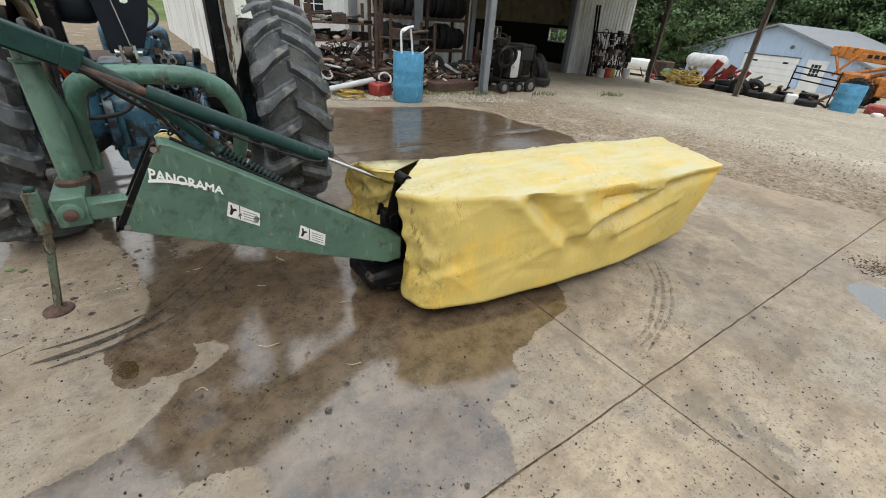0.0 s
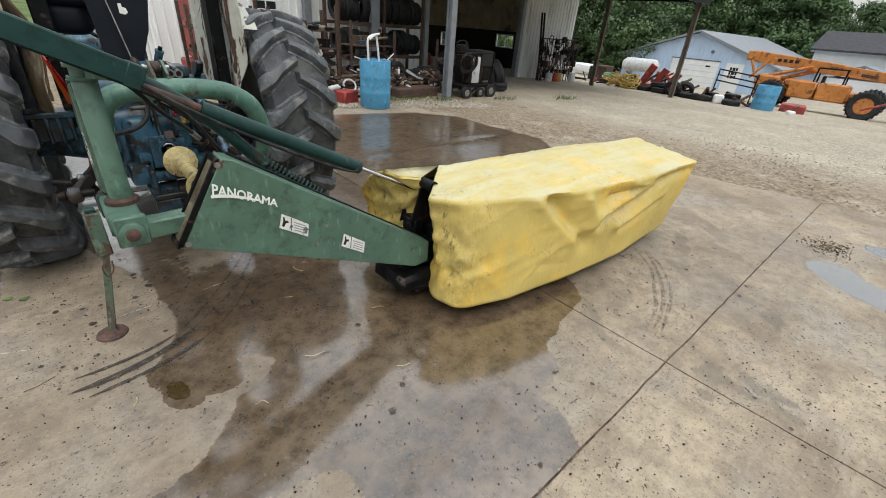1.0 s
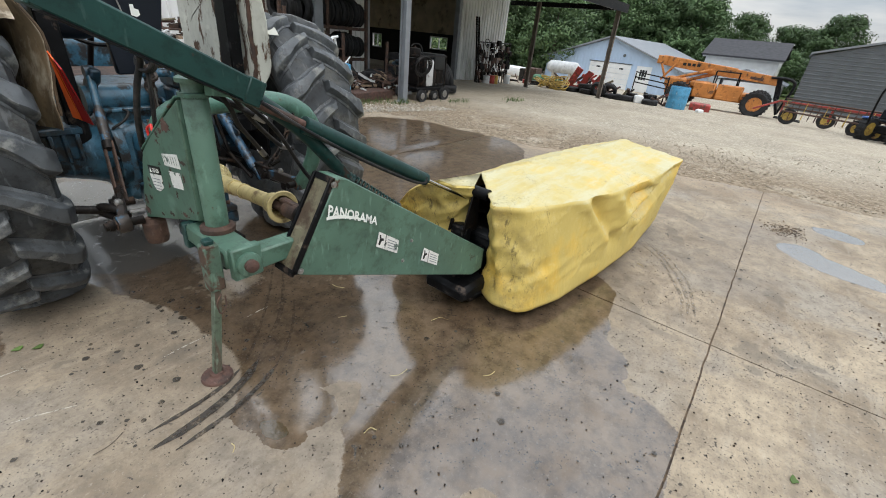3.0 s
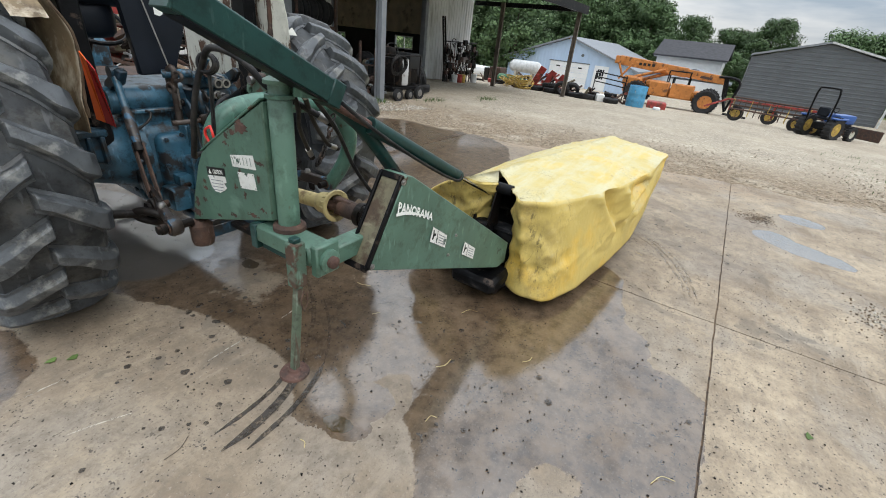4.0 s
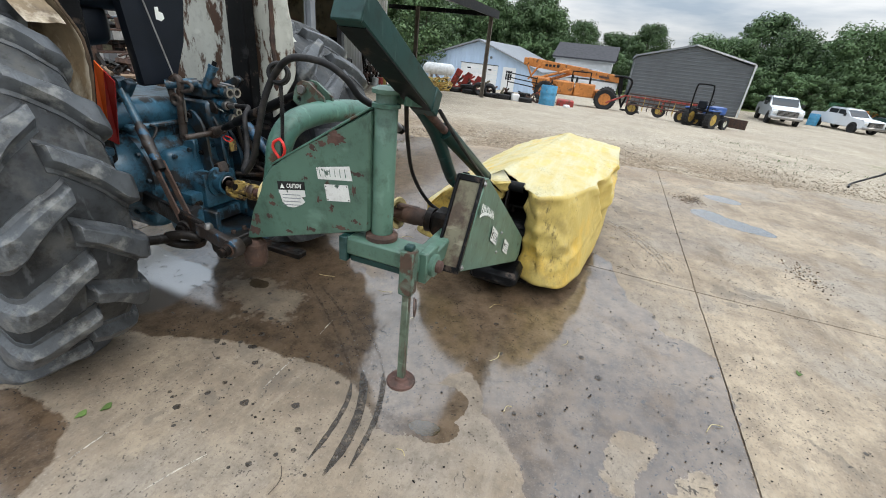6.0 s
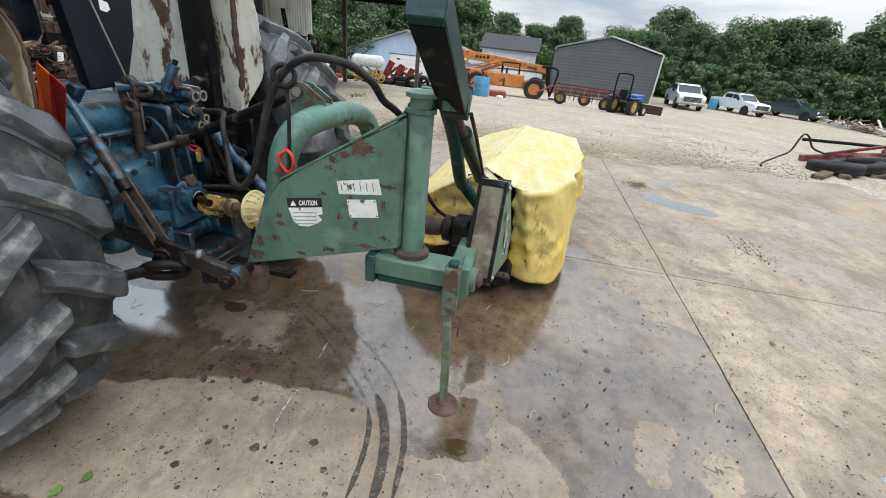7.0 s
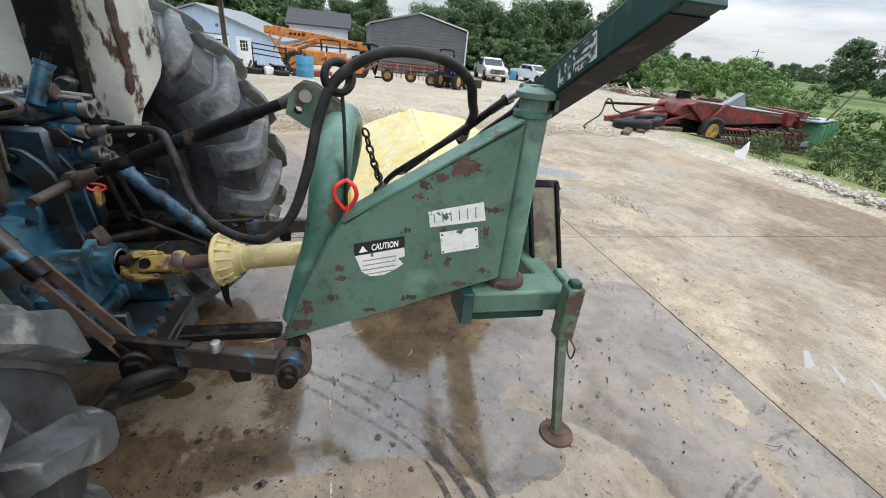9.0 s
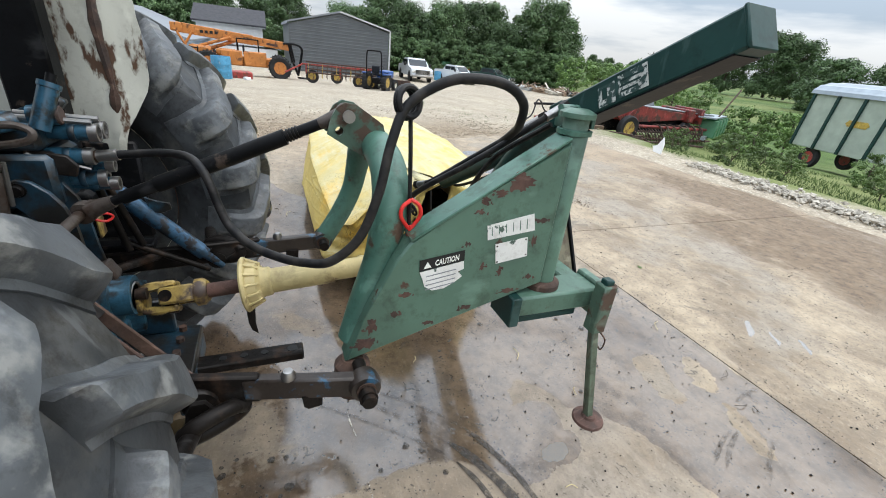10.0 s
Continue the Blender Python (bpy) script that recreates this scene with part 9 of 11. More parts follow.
part("fork_frame", bm, M["black_paint"], th, "black curved fork frame")
bm = B()
for x in (-0.45, 0.35):
    for y in (-0.85, 0.25):
        rod(bm, (x, y, 1.15), (x, y, 1.98), 0.035, 8)
rod(bm, (-0.45, -0.85, 1.98), (-0.45, 0.25, 1.98), 0.035, 8)
rod(bm, (0.35, -0.85, 1.98), (0.35, 0.25, 1.98), 0.035, 8)
rod(bm, (-0.45, -0.85, 1.98), (0.35, -0.85, 1.98), 0.035, 8)
part("cab_frame", bm, M["black_paint"], th)
bm = B()
box(bm, (-0.3, -0.6, 1.08), (0.2, -0.1, 1.2), 0.03)
box(bm, (-0.3, -0.1, 1.15), (0.2, 0.0, 1.65), 0.03)
part("seat", bm, M["seat_dark"], th)

# hay rake
rk = thing("hay_rake", (24.2, -2.9, level(24.2)), "rusty red bar hay rake on small yellow-rimmed wheels", "hay rake", turn=0)
for x, y in ((0.3, 1.2), (-0.7, -1.15), (-1.6, -1.6), (0.9, -0.2)):
    wheel(rk, (x, y, 0.34), 0.34, 0.18, "x", "yellow")
for k in range(4):
    bm = B()
    z = 0.55 + 0.17 * k
    rod(bm, (0.2 + 0.05 * k, 1.5, z), (-1.2 + 0.05 * k, -2.0, z), 0.035, 8)
    part("rake_bar", bm, M["rust"] if k % 2 else M["redrust"], rk)
for k in range(15):
    f = k / 14
    bm = B()
    x, y = 0.25 - 1.4 * f, 1.4 - 3.3 * f
    rod(bm, (x, y, 1.02), (x - 0.10, y + 0.02, 0.28), 0.016, 5)
    rod(bm, (x + 0.03, y, 0.9), (x + 0.22, y + 0.02, 0.32), 0.016, 5)
    part("tine", bm, M["rust"] if k % 3 else M["yellow"], rk)
bm = B()
beam(bm, (0.4, 1.7, 0.92), (-1.1, -2.1, 0.98), 0.09, 0.09, 0.01)
beam(bm, (0.4, 1.7, 0.92), (0.3, 2.6, 0.45), 0.08, 0.08, 0.01)
for f in (0.05, 0.5, 0.95):
    x, y = 0.4 - 1.5 * f, 1.7 - 3.8 * f
    beam(bm, (x, y, 0.92), (x + 0.05, y, 0.4), 0.08, 0.08, 0.01, up=(1, 0, 0))
part("frame", bm, M["red"], rk, "rusty red frame")

# compact tractor with roll bar
ct = thing("compact_tractor", (21.75, -4.95, level(21.75)), "small blue tractor with a black roll bar", "tractor", turn=52)
ct.scale = (0.86, 0.86, 0.86)
for x, y, r, w in ((-0.45, 0.55, 0.50, 0.30), (0.75, 0.55, 0.50, 0.30)):
    wheel(ct, (x, y, r), r, w, "x", "yellow", "rear_wheel", 18)
for x in (-0.42, 0.70):
    wheel(ct, (x, -0.85, 0.31), 0.31, 0.20, "x", "white_rust", "front_wheel", 14)
bm = B()
box(bm, (-0.15, -1.2, 0.40), (0.45, 0.7, 0.72), 0.05)
part("chassis", bm, M["black_paint"], ct)
bm = B()
box(bm, (-0.18, -1.25, 0.70), (0.48, -0.05, 1.10), 0.10, seg=2)
part("hood", bm, M["tractor_blue"], ct, "blue hood")
bm = B()
for s in (-0.50, 0.80):
    box(bm, (s - 0.14, 0.1, 0.92), (s + 0.14, 0.95, 1.0), 0.03)
part("fender", bm, M["tractor_blue"], ct)
bm = B()
box(bm, (-0.1, 0.3, 0.85), (0.4, 0.75, 0.98), 0.05)
box(bm, (-0.1, 0.68, 0.98), (0.4, 0.80, 1.38), 0.05)
part("seat", bm, M["seat_dark"], ct)
bm = B()
tube(bm, curve_pts([(-0.30, 0.95, 0.7), (-0.32, 0.98, 1.6), (-0.28, 1.0, 2.06), (-0.15, 1.0, 2.15), (0.45, 1.0, 2.15), (0.58, 1.0, 2.06), (0.62, 0.98, 1.6), (0.60, 0.95, 0.7)], 6), 0.04, 10)
part("roll_bar", bm, M["black_paint"], ct, "black roll bar")
bm = B()
torus(bm, (0.15, 0.05, 1.25), 0.18, 0.018, (0, 0.6, 0.8), 20, 6)
rod(bm, (0.15, 0.02, 1.22), (0.15, -0.15, 1.05), 0.02, 8)
part("steering_wheel", bm, M["black_paint"], ct)
bm = B()
box(bm, (-0.9, -2.35, 0.05), (1.3, -2.28, 0.55), 0.01)
beam(bm, (0.15, -1.2, 0.45), (0.15, -2.3, 0.3), 0.12, 0.1)
part("front_blade", bm, M["rust"], ct, "rusty front blade")


# pickup trucks
def pickup(at, turn, paint, label, open_bed=True, flat=False, top=True):
    t = thing("pickup_truck", at, label, "truck", turn=turn)
    side = [(-2.75, 0.55), (-2.70, 0.98), (-2.55, 1.10), (-1.25, 1.18), (-0.62, 1.72), (-0.30, 1.82), (0.95, 1.82), (1.15, 1.70), (1.25, 1.22), (2.75, 1.20), (2.80, 0.62), (2.70, 0.50), (2.25, 0.45), (-2.6, 0.42)]
    bm = B()
    n, w = len(side), 0.95
    rows = []
    for x, tuck in ((-w, 1.0), (-w * 0.96, 0.0), (w * 0.96, 0.0), (w, 1.0)):
        pass
    for sgn in (-1, 1):
        rows.append([bm.verts.new((u, sgn * (w - (0.16 * smoothstep(1.15, 1.8, v))), v)) for u, v in side])
    for i in range(n):
        j = (i + 1) % n
        bm.faces.new((rows[0][i], rows[0][j], rows[1][j], rows[1][i]))
    bm.faces.new(rows[0][::-1])
    bm.faces.new(rows[1])
    bmesh.ops.bevel(bm, geom=bm.edges[:], offset=0.05, segments=2, affect="EDGES")
    part("body", bm, M[paint], t)
    bm = B()
    prism(bm, [(-1.18, 1.20), (-0.62, 1.68), (-0.58, 1.70), (-1.10, 1.20)], 1.6, lambda u, v, q: (u - 0.025, -0.80 + q, v + 0.02))
    part("windscreen", bm, M["glass_dark"], t)
    for s in (-1, 1):
        for a, b in ((-0.85, 0.05), (0.13, 0.98)):
            bm = B()
            y0 = s * 0.86
            prism(bm, [(a + (0.10 if a < 0 else 0), 1.24), (b, 1.24), (b, 1.68), (a + (0.38 if a < 0 else 0), 1.68)], 0.03, lambda u, v, q, y0=y0, s=s: (u, y0 + s * (0.0 + q) + s * 0.06 * (1.7 - v), v))
            part("side_window", bm, M["glass_dark"], t)
    bm = B()
    box(bm, (-2.84, -0.60, 0.64), (-2.68, 0.60, 1.00), 0.02)
    gr_ = part("grille", bm, M["ink"], t, "dark grille with bright bars")
    for zz in (0.66, 0.74, 0.82, 0.90, 0.98):
        bm = B()
        box(bm, (-2.86, -0.60, zz - 0.015), (-2.83, 0.60, zz + 0.015), 0.004)
        part("grille_bar", bm, M["steel"], gr_)
    for y in (-0.75, 0.75):
        bm = B()
        box(bm, (-2.77, y - 0.14, 0.74), (-2.66, y + 0.14, 0.95), 0.03)
        part("headlight", bm, M["sticker"], t)
    bm = B()
    box(bm, (-2.92, -0.95, 0.42), (-2.70, 0.95, 0.62), 0.05)
    part("bumper", bm, M["steel"], t)
    for x in (-1.80, 1.75):
        for y in (-0.86, 0.86):
            wheel(t, (x, y, 0.38), 0.38, 0.26, "y", "steel")
            # flat black disc paints the shade of the wheel well
            bm = B()
            lathe(bm, [(0.0, -0.01), (0.46, -0.01), (0.46, 0.01), (0.0, 0.01)], 24, "y", at=(x, 0.945 * (1 if y > 0 else -1), 0.42))
            part("wheel_arch", bm, M["ink"], t)
    for y in (-1.12, 1.12):
        bm = B()
        box(bm, (-0.92, y - 0.10, 1.20), (-0.80, y + 0.10, 1.45), 0.03)
        part("mirror", bm, M["ink"], t)
    if open_bed:
        bm = B()
        box(bm, (1.33, -0.82, 1.15), (2.68, 0.82, 1.235))
        part("bed", bm, M["ink"], t)
    return t


big_truck = pickup((45.0, -14.2, level(45)), -4, "truck_white", "white heavy pickup truck with a chrome grille")
big_truck.scale = (1.18, 1.18, 1.18)
pickup((46.3, -19.6, level(46)), 22, "truck_white", "older white pickup truck with dark lower sides")
pickup((48.3, -25.2, level(48)), 36, "truck_green", "dark green pickup truck")
bm = B()
box(bm, (-1.1, -0.7, 0.3), (1.1, 0.7, 1.5), 0.2, pose(56, -24.5, level(56), 0, 0, 20), seg=2)
solo("orange_skip", bm, M["orange"], "orange machine body behind the trucks", "machine")
bm = B()
box(bm, (-1.0, -0.8, 0.2), (1.0, 0.8, 1.9), 0.2, pose(57.5, -22.5, level(57), 0, 0, 0), seg=2)
solo("green_tank", bm, M["green_far"], "green machine behind the trucks", "machine")
bm = B()
box(bm, (-1.6, -0.75, 0.15), (1.6, 0.75, 0.75), 0.25, pose(31.5, 16.5, level(31), 0, 0, 70), seg=2)
solo("white_boat", bm, M["white"], "white vehicle body far beside the trees", "vehicle")

# propane tank and scrap row in front of the blue building
tank = thing("gas_tank", (33.0, 13.2, level(33)), "white horizontal gas tank", "tank")
bm = B()
lathe(bm, [(0.0, -1.35), (0.25, -1.30), (0.42, -1.10), (0.45, -0.95), (0.45, 0.95), (0.42, 1.10), (0.25, 1.30), (0.0, 1.35)], 24, "y", at=(0, 0, 1.15))
part("shell", bm, M["white_grey"], tank)
for y in (-0.7, 0.7):
    bm = B()
    box(bm, (-0.3, y - 0.08, 0), (0.3, y + 0.08, 0.8), 0.02)
    part("saddle", bm, M["stone"], tank)
bm = B()
rnd = random.Random(31)
for k in range(26):
    c = Vector((22.2 + rnd.uniform(-0.5, 0.5), 8.9 + rnd.uniform(-0.7, 0.7), level(22) + 0.05 + 0.022 * k * 0.9))
    torus(bm, c, rnd.uniform(0.25, 0.5), 0.026, (rnd.uniform(-0.5, 0.5), rnd.uniform(-0.5, 0.5), 1), 20, 5)
solo("yellow_hose_pile", bm, M["yellow"], "tangled pile of yellow hose", "hose")
bm = B()
lathe(bm, [(0.0, -0.9), (0.26, -0.85), (0.28, -0.7), (0.28, 0.7), (0.26, 0.85), (0.0, 0.9)], 20, "y", at=(24.2, 10.2, level(24) + 0.30))
solo("green_cylinder", bm, M["green_far"], "green tank lying on the ground", "tank")
ri = thing("red_implement", (24.0, 7.6, level(24)), "rusty red scrapped implement frame", "implement")
for k, (a, b, w) in enumerate([((-0.3, 1.2, 0.1), (0.2, 0.1, 1.05), 0.18), ((0.1, 0.9, 0.1), (0.3, -0.3, 0.95), 0.14), ((0.0, 0.4, 0.9), (0.1, -1.1, 0.35), 0.2), ((-0.2, -0.2, 0.0), (0.0, -0.1, 0.9), 0.12), ((0.2, -1.2, 0.05), (0.0, 0.6, 0.5), 0.22), ((-0.4, 0.8, 0.3), (-0.3, -1.0, 0.25), 0.15)]):
    bm = B()
    beam(bm, a, b, w, w * 0.7, 0.01)
    part("frame_bar", bm, M["red"] if k % 3 else M["rust"], ri)
for i, (x, y, R, n_) in enumerate([(22.6, 6.3, 0.40, (0.1, 0, 1)), (22.2, 5.75, 0.38, (0.9, 0.2, 0.4)), (22.0, 5.1, 0.42, (0.05, 0.1, 1)), (23.0, 6.9, 0.42, (0, 0.1, 1)), (22.4, 4.6, 0.40, (0.1, 0.0, 1))]):
    tyre((x, y, level(x) + (0.13 if abs(n_[2]) > 0.8 else 0.34)), R, 0.24, n_, label="scrap tyre lying in the row of junk", group="scrap tyres")
for i, (x, y, w, h, m_, nm) in enumerate([(25.0, 11.6, 0.8, 0.9, "rust", "pallet_crate"), (22.0, 4.2, 0.38, 0.36, "white", "bucket"), (22.8, 3.9, 0.5, 0.45, "black_paint", "crate"), (22.6, 4.7, 0.45, 0.4, "dark_steel", "crate"), (24.0, 1.8, 0.9, 0.35, "red", "red_bin"), (22.2, 1.5, 0.28, 0.16, "white", "white_scrap"), (25.5, 12.4, 0.6, 0.8, "dark_steel", "crate")]):
    bm = B()
    box(bm, (-w / 2, -w / 2, 0), (w / 2, w / 2, h), 0.04, pose(x, y, level(x), 0, 0, 25 * i))
    solo(nm, bm, M[m_], {"white": "white plastic scrap on the gravel", "red": "red steel bin beside the tub", "rust": "rusty crate of scrap"}.get(m_, "dark scrap box in the row of junk"), "box")
fr = thing("pipe_frame", (25.0, 4.6, level(25)), "black pipe frame leaning among the junk", "frame")
for z in (0.75, 1.0, 1.25):
    bm = B()
    rod(bm, (0, -0.9, z), (0.1, 0.9, z + 0.15), 0.03, 8)
    part("rail", bm, M["black_paint"], fr)
for y in (-0.85, 0.85):
    bm = B()
    rod(bm, (0.0, y, 0), (0.05, y, 1.35), 0.03, 8)
    part("upright", bm, M["black_paint"], fr)
rnd = random.Random(61)
sr_ = thing("scrap_row", (22.6, 6.5, level(22.6)), "long low row of rusty scrap and old parts", "scrap")
for k in range(70):
    y = rnd.uniform(-3.6, 5.2)
    p = Vector((rnd.uniform(-0.3, 1.8), y, rnd.uniform(0.02, 0.55) * rnd.random()))
    dv = Vector((rnd.uniform(-0.5, 0.5), rnd.uniform(-0.7, 0.7), rnd.uniform(0.0, 0.5)))
    bm = B()
    if k % 3 == 0:
        beam(bm, p, p + dv, 0.12, 0.08, 0.006)
    elif k % 3 == 1:
        rod(bm, p, p + dv, rnd.uniform(0.02, 0.06), 8)
    else:
        q = rnd.uniform(0.1, 0.26)
        box(bm, (-q, -q * 0.7, 0), (q, q * 0.7, q * 0.9), 0.02, pose(p.x, p.y, 0, 0, 0, rnd.uniform(0, 180)))
    part("scrap_piece", bm, M[rnd.choice(["rust", "dark_steel", "black_paint", "redrust", "olive", "red", "dark_steel"])], sr_)
for x, y, z, R, n_ in ((22.3, 6.9, 0.14, 0.42, (0.1, 0, 1)), (22.5, 7.1, 0.38, 0.40, (0.1, 0.1, 1)), (21.9, 6.2, 0.33, 0.40, (0.85, -0.1, 0.5)), (22.1, 5.5, 0.13, 0.42, (0, 0.1, 1)), (21.9, 4.9, 0.15, 0.40, (0.1, 0, 1)), (21.8, 3.6, 0.13, 0.36, (0, 0, 1)), (22.6, 7.9, 0.14, 0.42, (0, 0, 1))):
    tyre((x, y, level(x) + z), R, 0.24, n_, label="scrap tyre lying in the row of junk", group="scrap tyres")
for k in range(3):
    bm = B()
    prism(bm, [(0.0, 0.0), (0.35, 0.0), (0.95, 1.15), (0.62, 1.30)], 0.10, lambda u, v, w, k=k: (23.0 + 0.25 * k + w, 8.6 - 0.55 * k - u, level(23) + v * (1 - 0.12 * k)), 0.01)
    solo("red_implement", bm, M["red"], "rusty red plough plate leaning in the junk", "implement")
# lumber and scrap stacks by the trees
rnd = random.Random(44)
for i, (x, y, m_) in enumerate([(41.5, -28.0, "wood"), (38.0, -28.6, "galv"), (35.5, -29.2, "wood"), (33.0, -28.6, "white_grey"), (43.5, -27.4, "white_grey"), (30.8, -28.9, "wood"), (36.8, -26.8, "stone"), (28.8, -28.4, "rust")]):
    st = thing("lumber_stack", (x, y, level(x)), "weathered stack of boards and scrap sheets" if m_ == "wood" else "heap of pale sheet scrap and rails", "stack", group="scrap stacks", turn=rnd.uniform(-25, 25))
    for k in range(16):
        bm = B()
        z = 0.06 + 0.075 * (k // 3)
        beam(bm, (rnd.uniform(-1.5, -1.0), (k % 3 - 1) * 0.5 + rnd.uniform(-0.1, 0.1), z), (rnd.uniform(0.8, 1.7), (k % 3 - 1) * 0.5 + rnd.uniform(-0.15, 0.15), z + rnd.uniform(-0.02, 0.1)), 0.4, 0.07)
        part("board", bm, M[m_ if k % 3 else "wood"], st)

rnd = random.Random(71)
sr_ = thing("scrap_row", (35.0, -27.2, level(35)), "long row of old gates, pipes and timber scrap", "scrap")
for k in range(90):
    x = rnd.uniform(-7.5, 8.5)
    p = Vector((x, rnd.uniform(-1.3, 0.9) + 0.10 * x, rnd.uniform(0.02, 0.5)))
    dv = Vector((rnd.uniform(-1.2, 1.2), rnd.uniform(-0.5, 0.5), rnd.uniform(0.0, 0.55)))
    bm = B()
    if k % 3:
        beam(bm, p, p + dv, rnd.uniform(0.05, 0.16), 0.06)
    else:
        rod(bm, p, p + dv, rnd.uniform(0.03, 0.07), 7)
    part("scrap_piece", bm, M[rnd.choice(["rust", "wood", "white_grey", "dark_steel", "wood", "redrust", "stone"])], sr_)
# red hay machine and the scrapped machines along the weeds
gd_ = thing("hay_machine", (9.55, -9.35, -0.34), "old red hay machine with a yellow-rimmed wheel, sunk in weeds", "hay machine", turn=-90)
bm = B()
prism(bm, [(-1.25, 0.68), (-0.75, 0.60), (0.2, 0.52), (0.9, 0.56), (2.7, 0.66), (2.9, 0.76), (2.85, 0.84), (1.2, 0.92), (0.25, 1.02), (-0.75, 1.10), (-1.15, 0.95)], 0.95, lambda u, v, w: (u, -0.5 + w, v), 0.04)
part("hopper", bm, M["red_machine"], gd_, "faded red sheet-metal body")
# solid black box added as the shaded void under the body
bm = B()
box(bm, (-0.9, -0.34, 0.22), (2.6, 0.36, 0.60), 0.04)
part("belly", bm, M["black_paint"], gd_, "dark pickup cavity below the body")
bm = B()
prism(bm, [(-1.0, 0.98), (-0.2, 0.42), (-0.05, 0.42), (-0.80, 1.05)], 0.10, lambda u, v, w: (u, -0.62 + w, v), 0.01)
prism(bm, [(0.15, 1.06), (-0.35, 0.45), (-0.22, 0.42), (0.32, 1.04)], 0.10, lambda u, v, w: (u, -0.62 + w, v), 0.01)
part("side_arm", bm, M["red_machine"], gd_, "red side arms")
bm = B()
box(bm, (0.4, -0.45, 0.93), (3.7, 0.75, 0.97), 0.01, pose(0, 0, 0.06, 0, 2.6, 0))
part("lid", bm, M["post_grey"], gd_, "grey galvanised lid")
bm = B()
prism(bm, [(0.95, 0.97), (1.50, 1.34), (1.72, 0.95)], 0.22, lambda u, v, w: (u, 0.25 + w, v), 0.01)
part("hood", bm, M["post_grey"], gd_, "pointed sheet-metal hood")
bm = B()
box(bm, (2.35, -0.62, 0.60), (2.62, 0.55, 0.98), 0.02)
box(bm, (2.9, -0.60, 0.55), (3.05, 0.5, 1.02), 0.02)
part("end_frame", bm, M["red_machine"], gd_)
wheel(gd_, (-0.15, -0.72, 0.36), 0.37, 0.18, "y", "yellow")
wheel(gd_, (-0.15, 0.72, 0.36), 0.37, 0.18, "y", "yellow")
wheel(gd_, (2.45, -0.50, 0.30), 0.30, 0.16, "y", "rust")
for a_, b_, w_ in (((-1.1, 0, 0.72), (-2.9, 0.1, 0.40), 0.13), ((-0.9, -0.35, 0.50), (-2.7, 0.0, 0.34), 0.09), ((-0.9, 0.35, 0.50), (-2.7, 0.1, 0.34), 0.09), ((-1.9, -0.45, 0.30), (-1.9, 0.45, 0.34), 0.10), ((-1.4, -0.4, 0.15), (-1.4, -0.3, 0.70), 0.09), ((-2.3, 0.0, 0.10), (-2.3, 0.05, 0.62), 0.08), ((-1.9, -0.42, 0.30), (-0.8, -0.55, 0.75), 0.08), ((-2.5, 0.05, 0.55), (-1.2, 0.0, 0.95), 0.06)):
    bm = B()
    beam(bm, a_, b_, w_, w_, 0.008)
    part("tow_bar", bm, M["red_machine"], gd_, "red tow frame bar")
bm = B()
box(bm, (-2.05, -0.22, 0.35), (-1.45, 0.22, 0.66), 0.05)
part("tow_gearbox", bm, M["red_machine"], gd_)
bm = B()
rod(bm, (-1.0, 0.1, 0.86), (-3.0, 0.12, 0.80), 0.035, 8)
part("shaft", bm, M["black_paint"], gd_, "black tow shaft")
bm = B()
lathe(bm, [(0.0, 0), (0.20, 0.0), (0.20, 0.22), (0.0, 0.24)], 18, at=(-0.65, 0.1, 1.06))
part("cap", bm, M["black_paint"], gd_, "black round cap")
for k in range(24):
    bm = B()
    x = 0.1 + 0.125 * k
    tube(bm, curve_pts([(x, -0.62, 0.42), (x - 0.05, -0.80, 0.34), (x + 0.02, -0.92, 0.18), (x + 0.08, -0.95, 0.04)], 4), 0.014, 5)
    part("tine", bm, M["rust"], gd_)
for z, y, r in ((0.44, -0.68, 0.045), (0.28, -0.62, 0.035), (0.12, -0.90, 0.03)):
    bm = B()
    rod(bm, (0.0, y, z), (3.3, y, z - 0.03), r, 8)
    part("reel_bar", bm, M["red_machine"] if z > 0.4 else M["rust"], gd_, "rusty pickup reel bar")
for k in range(7):
    bm = B()
    torus(bm, (1.1 + 0.30 * k, -0.62, 0.27), 0.23, 0.025, (1, 0.1, 0), 18, 5)
    part("reel_disc", bm, M["rust"], gd_)
bm = B()
tube(bm, curve_pts([(8.95, -6.45, 0.30), (8.85, -6.15, 0.40), (8.85, -6.0, 0.60), (8.80, -5.85, 0.62), (8.7, -5.7, 0.30), (8.55, -5.45, 0.18), (8.3, -5.1, 0.06), (8.0, -4.95, 0.04)], 8), 0.019, 8)
solo("black_hose", bm, M["rubber"], "black hose curling up beside the slab", "hose")
for i, (x, y, z, n_) in enumerate([(8.5, -6.5, 0.12, (0.1, 0.05, 1)), (8.9, -7.1, 0.14, (0.05, 0.15, 1)), (9.3, -7.5, 0.16, (0.25, 0.1, 1))]):
    tyre((x, y, z), 0.46, 0.22, n_, label="flat old tyre beside the red machine", group="tyres by the weeds")
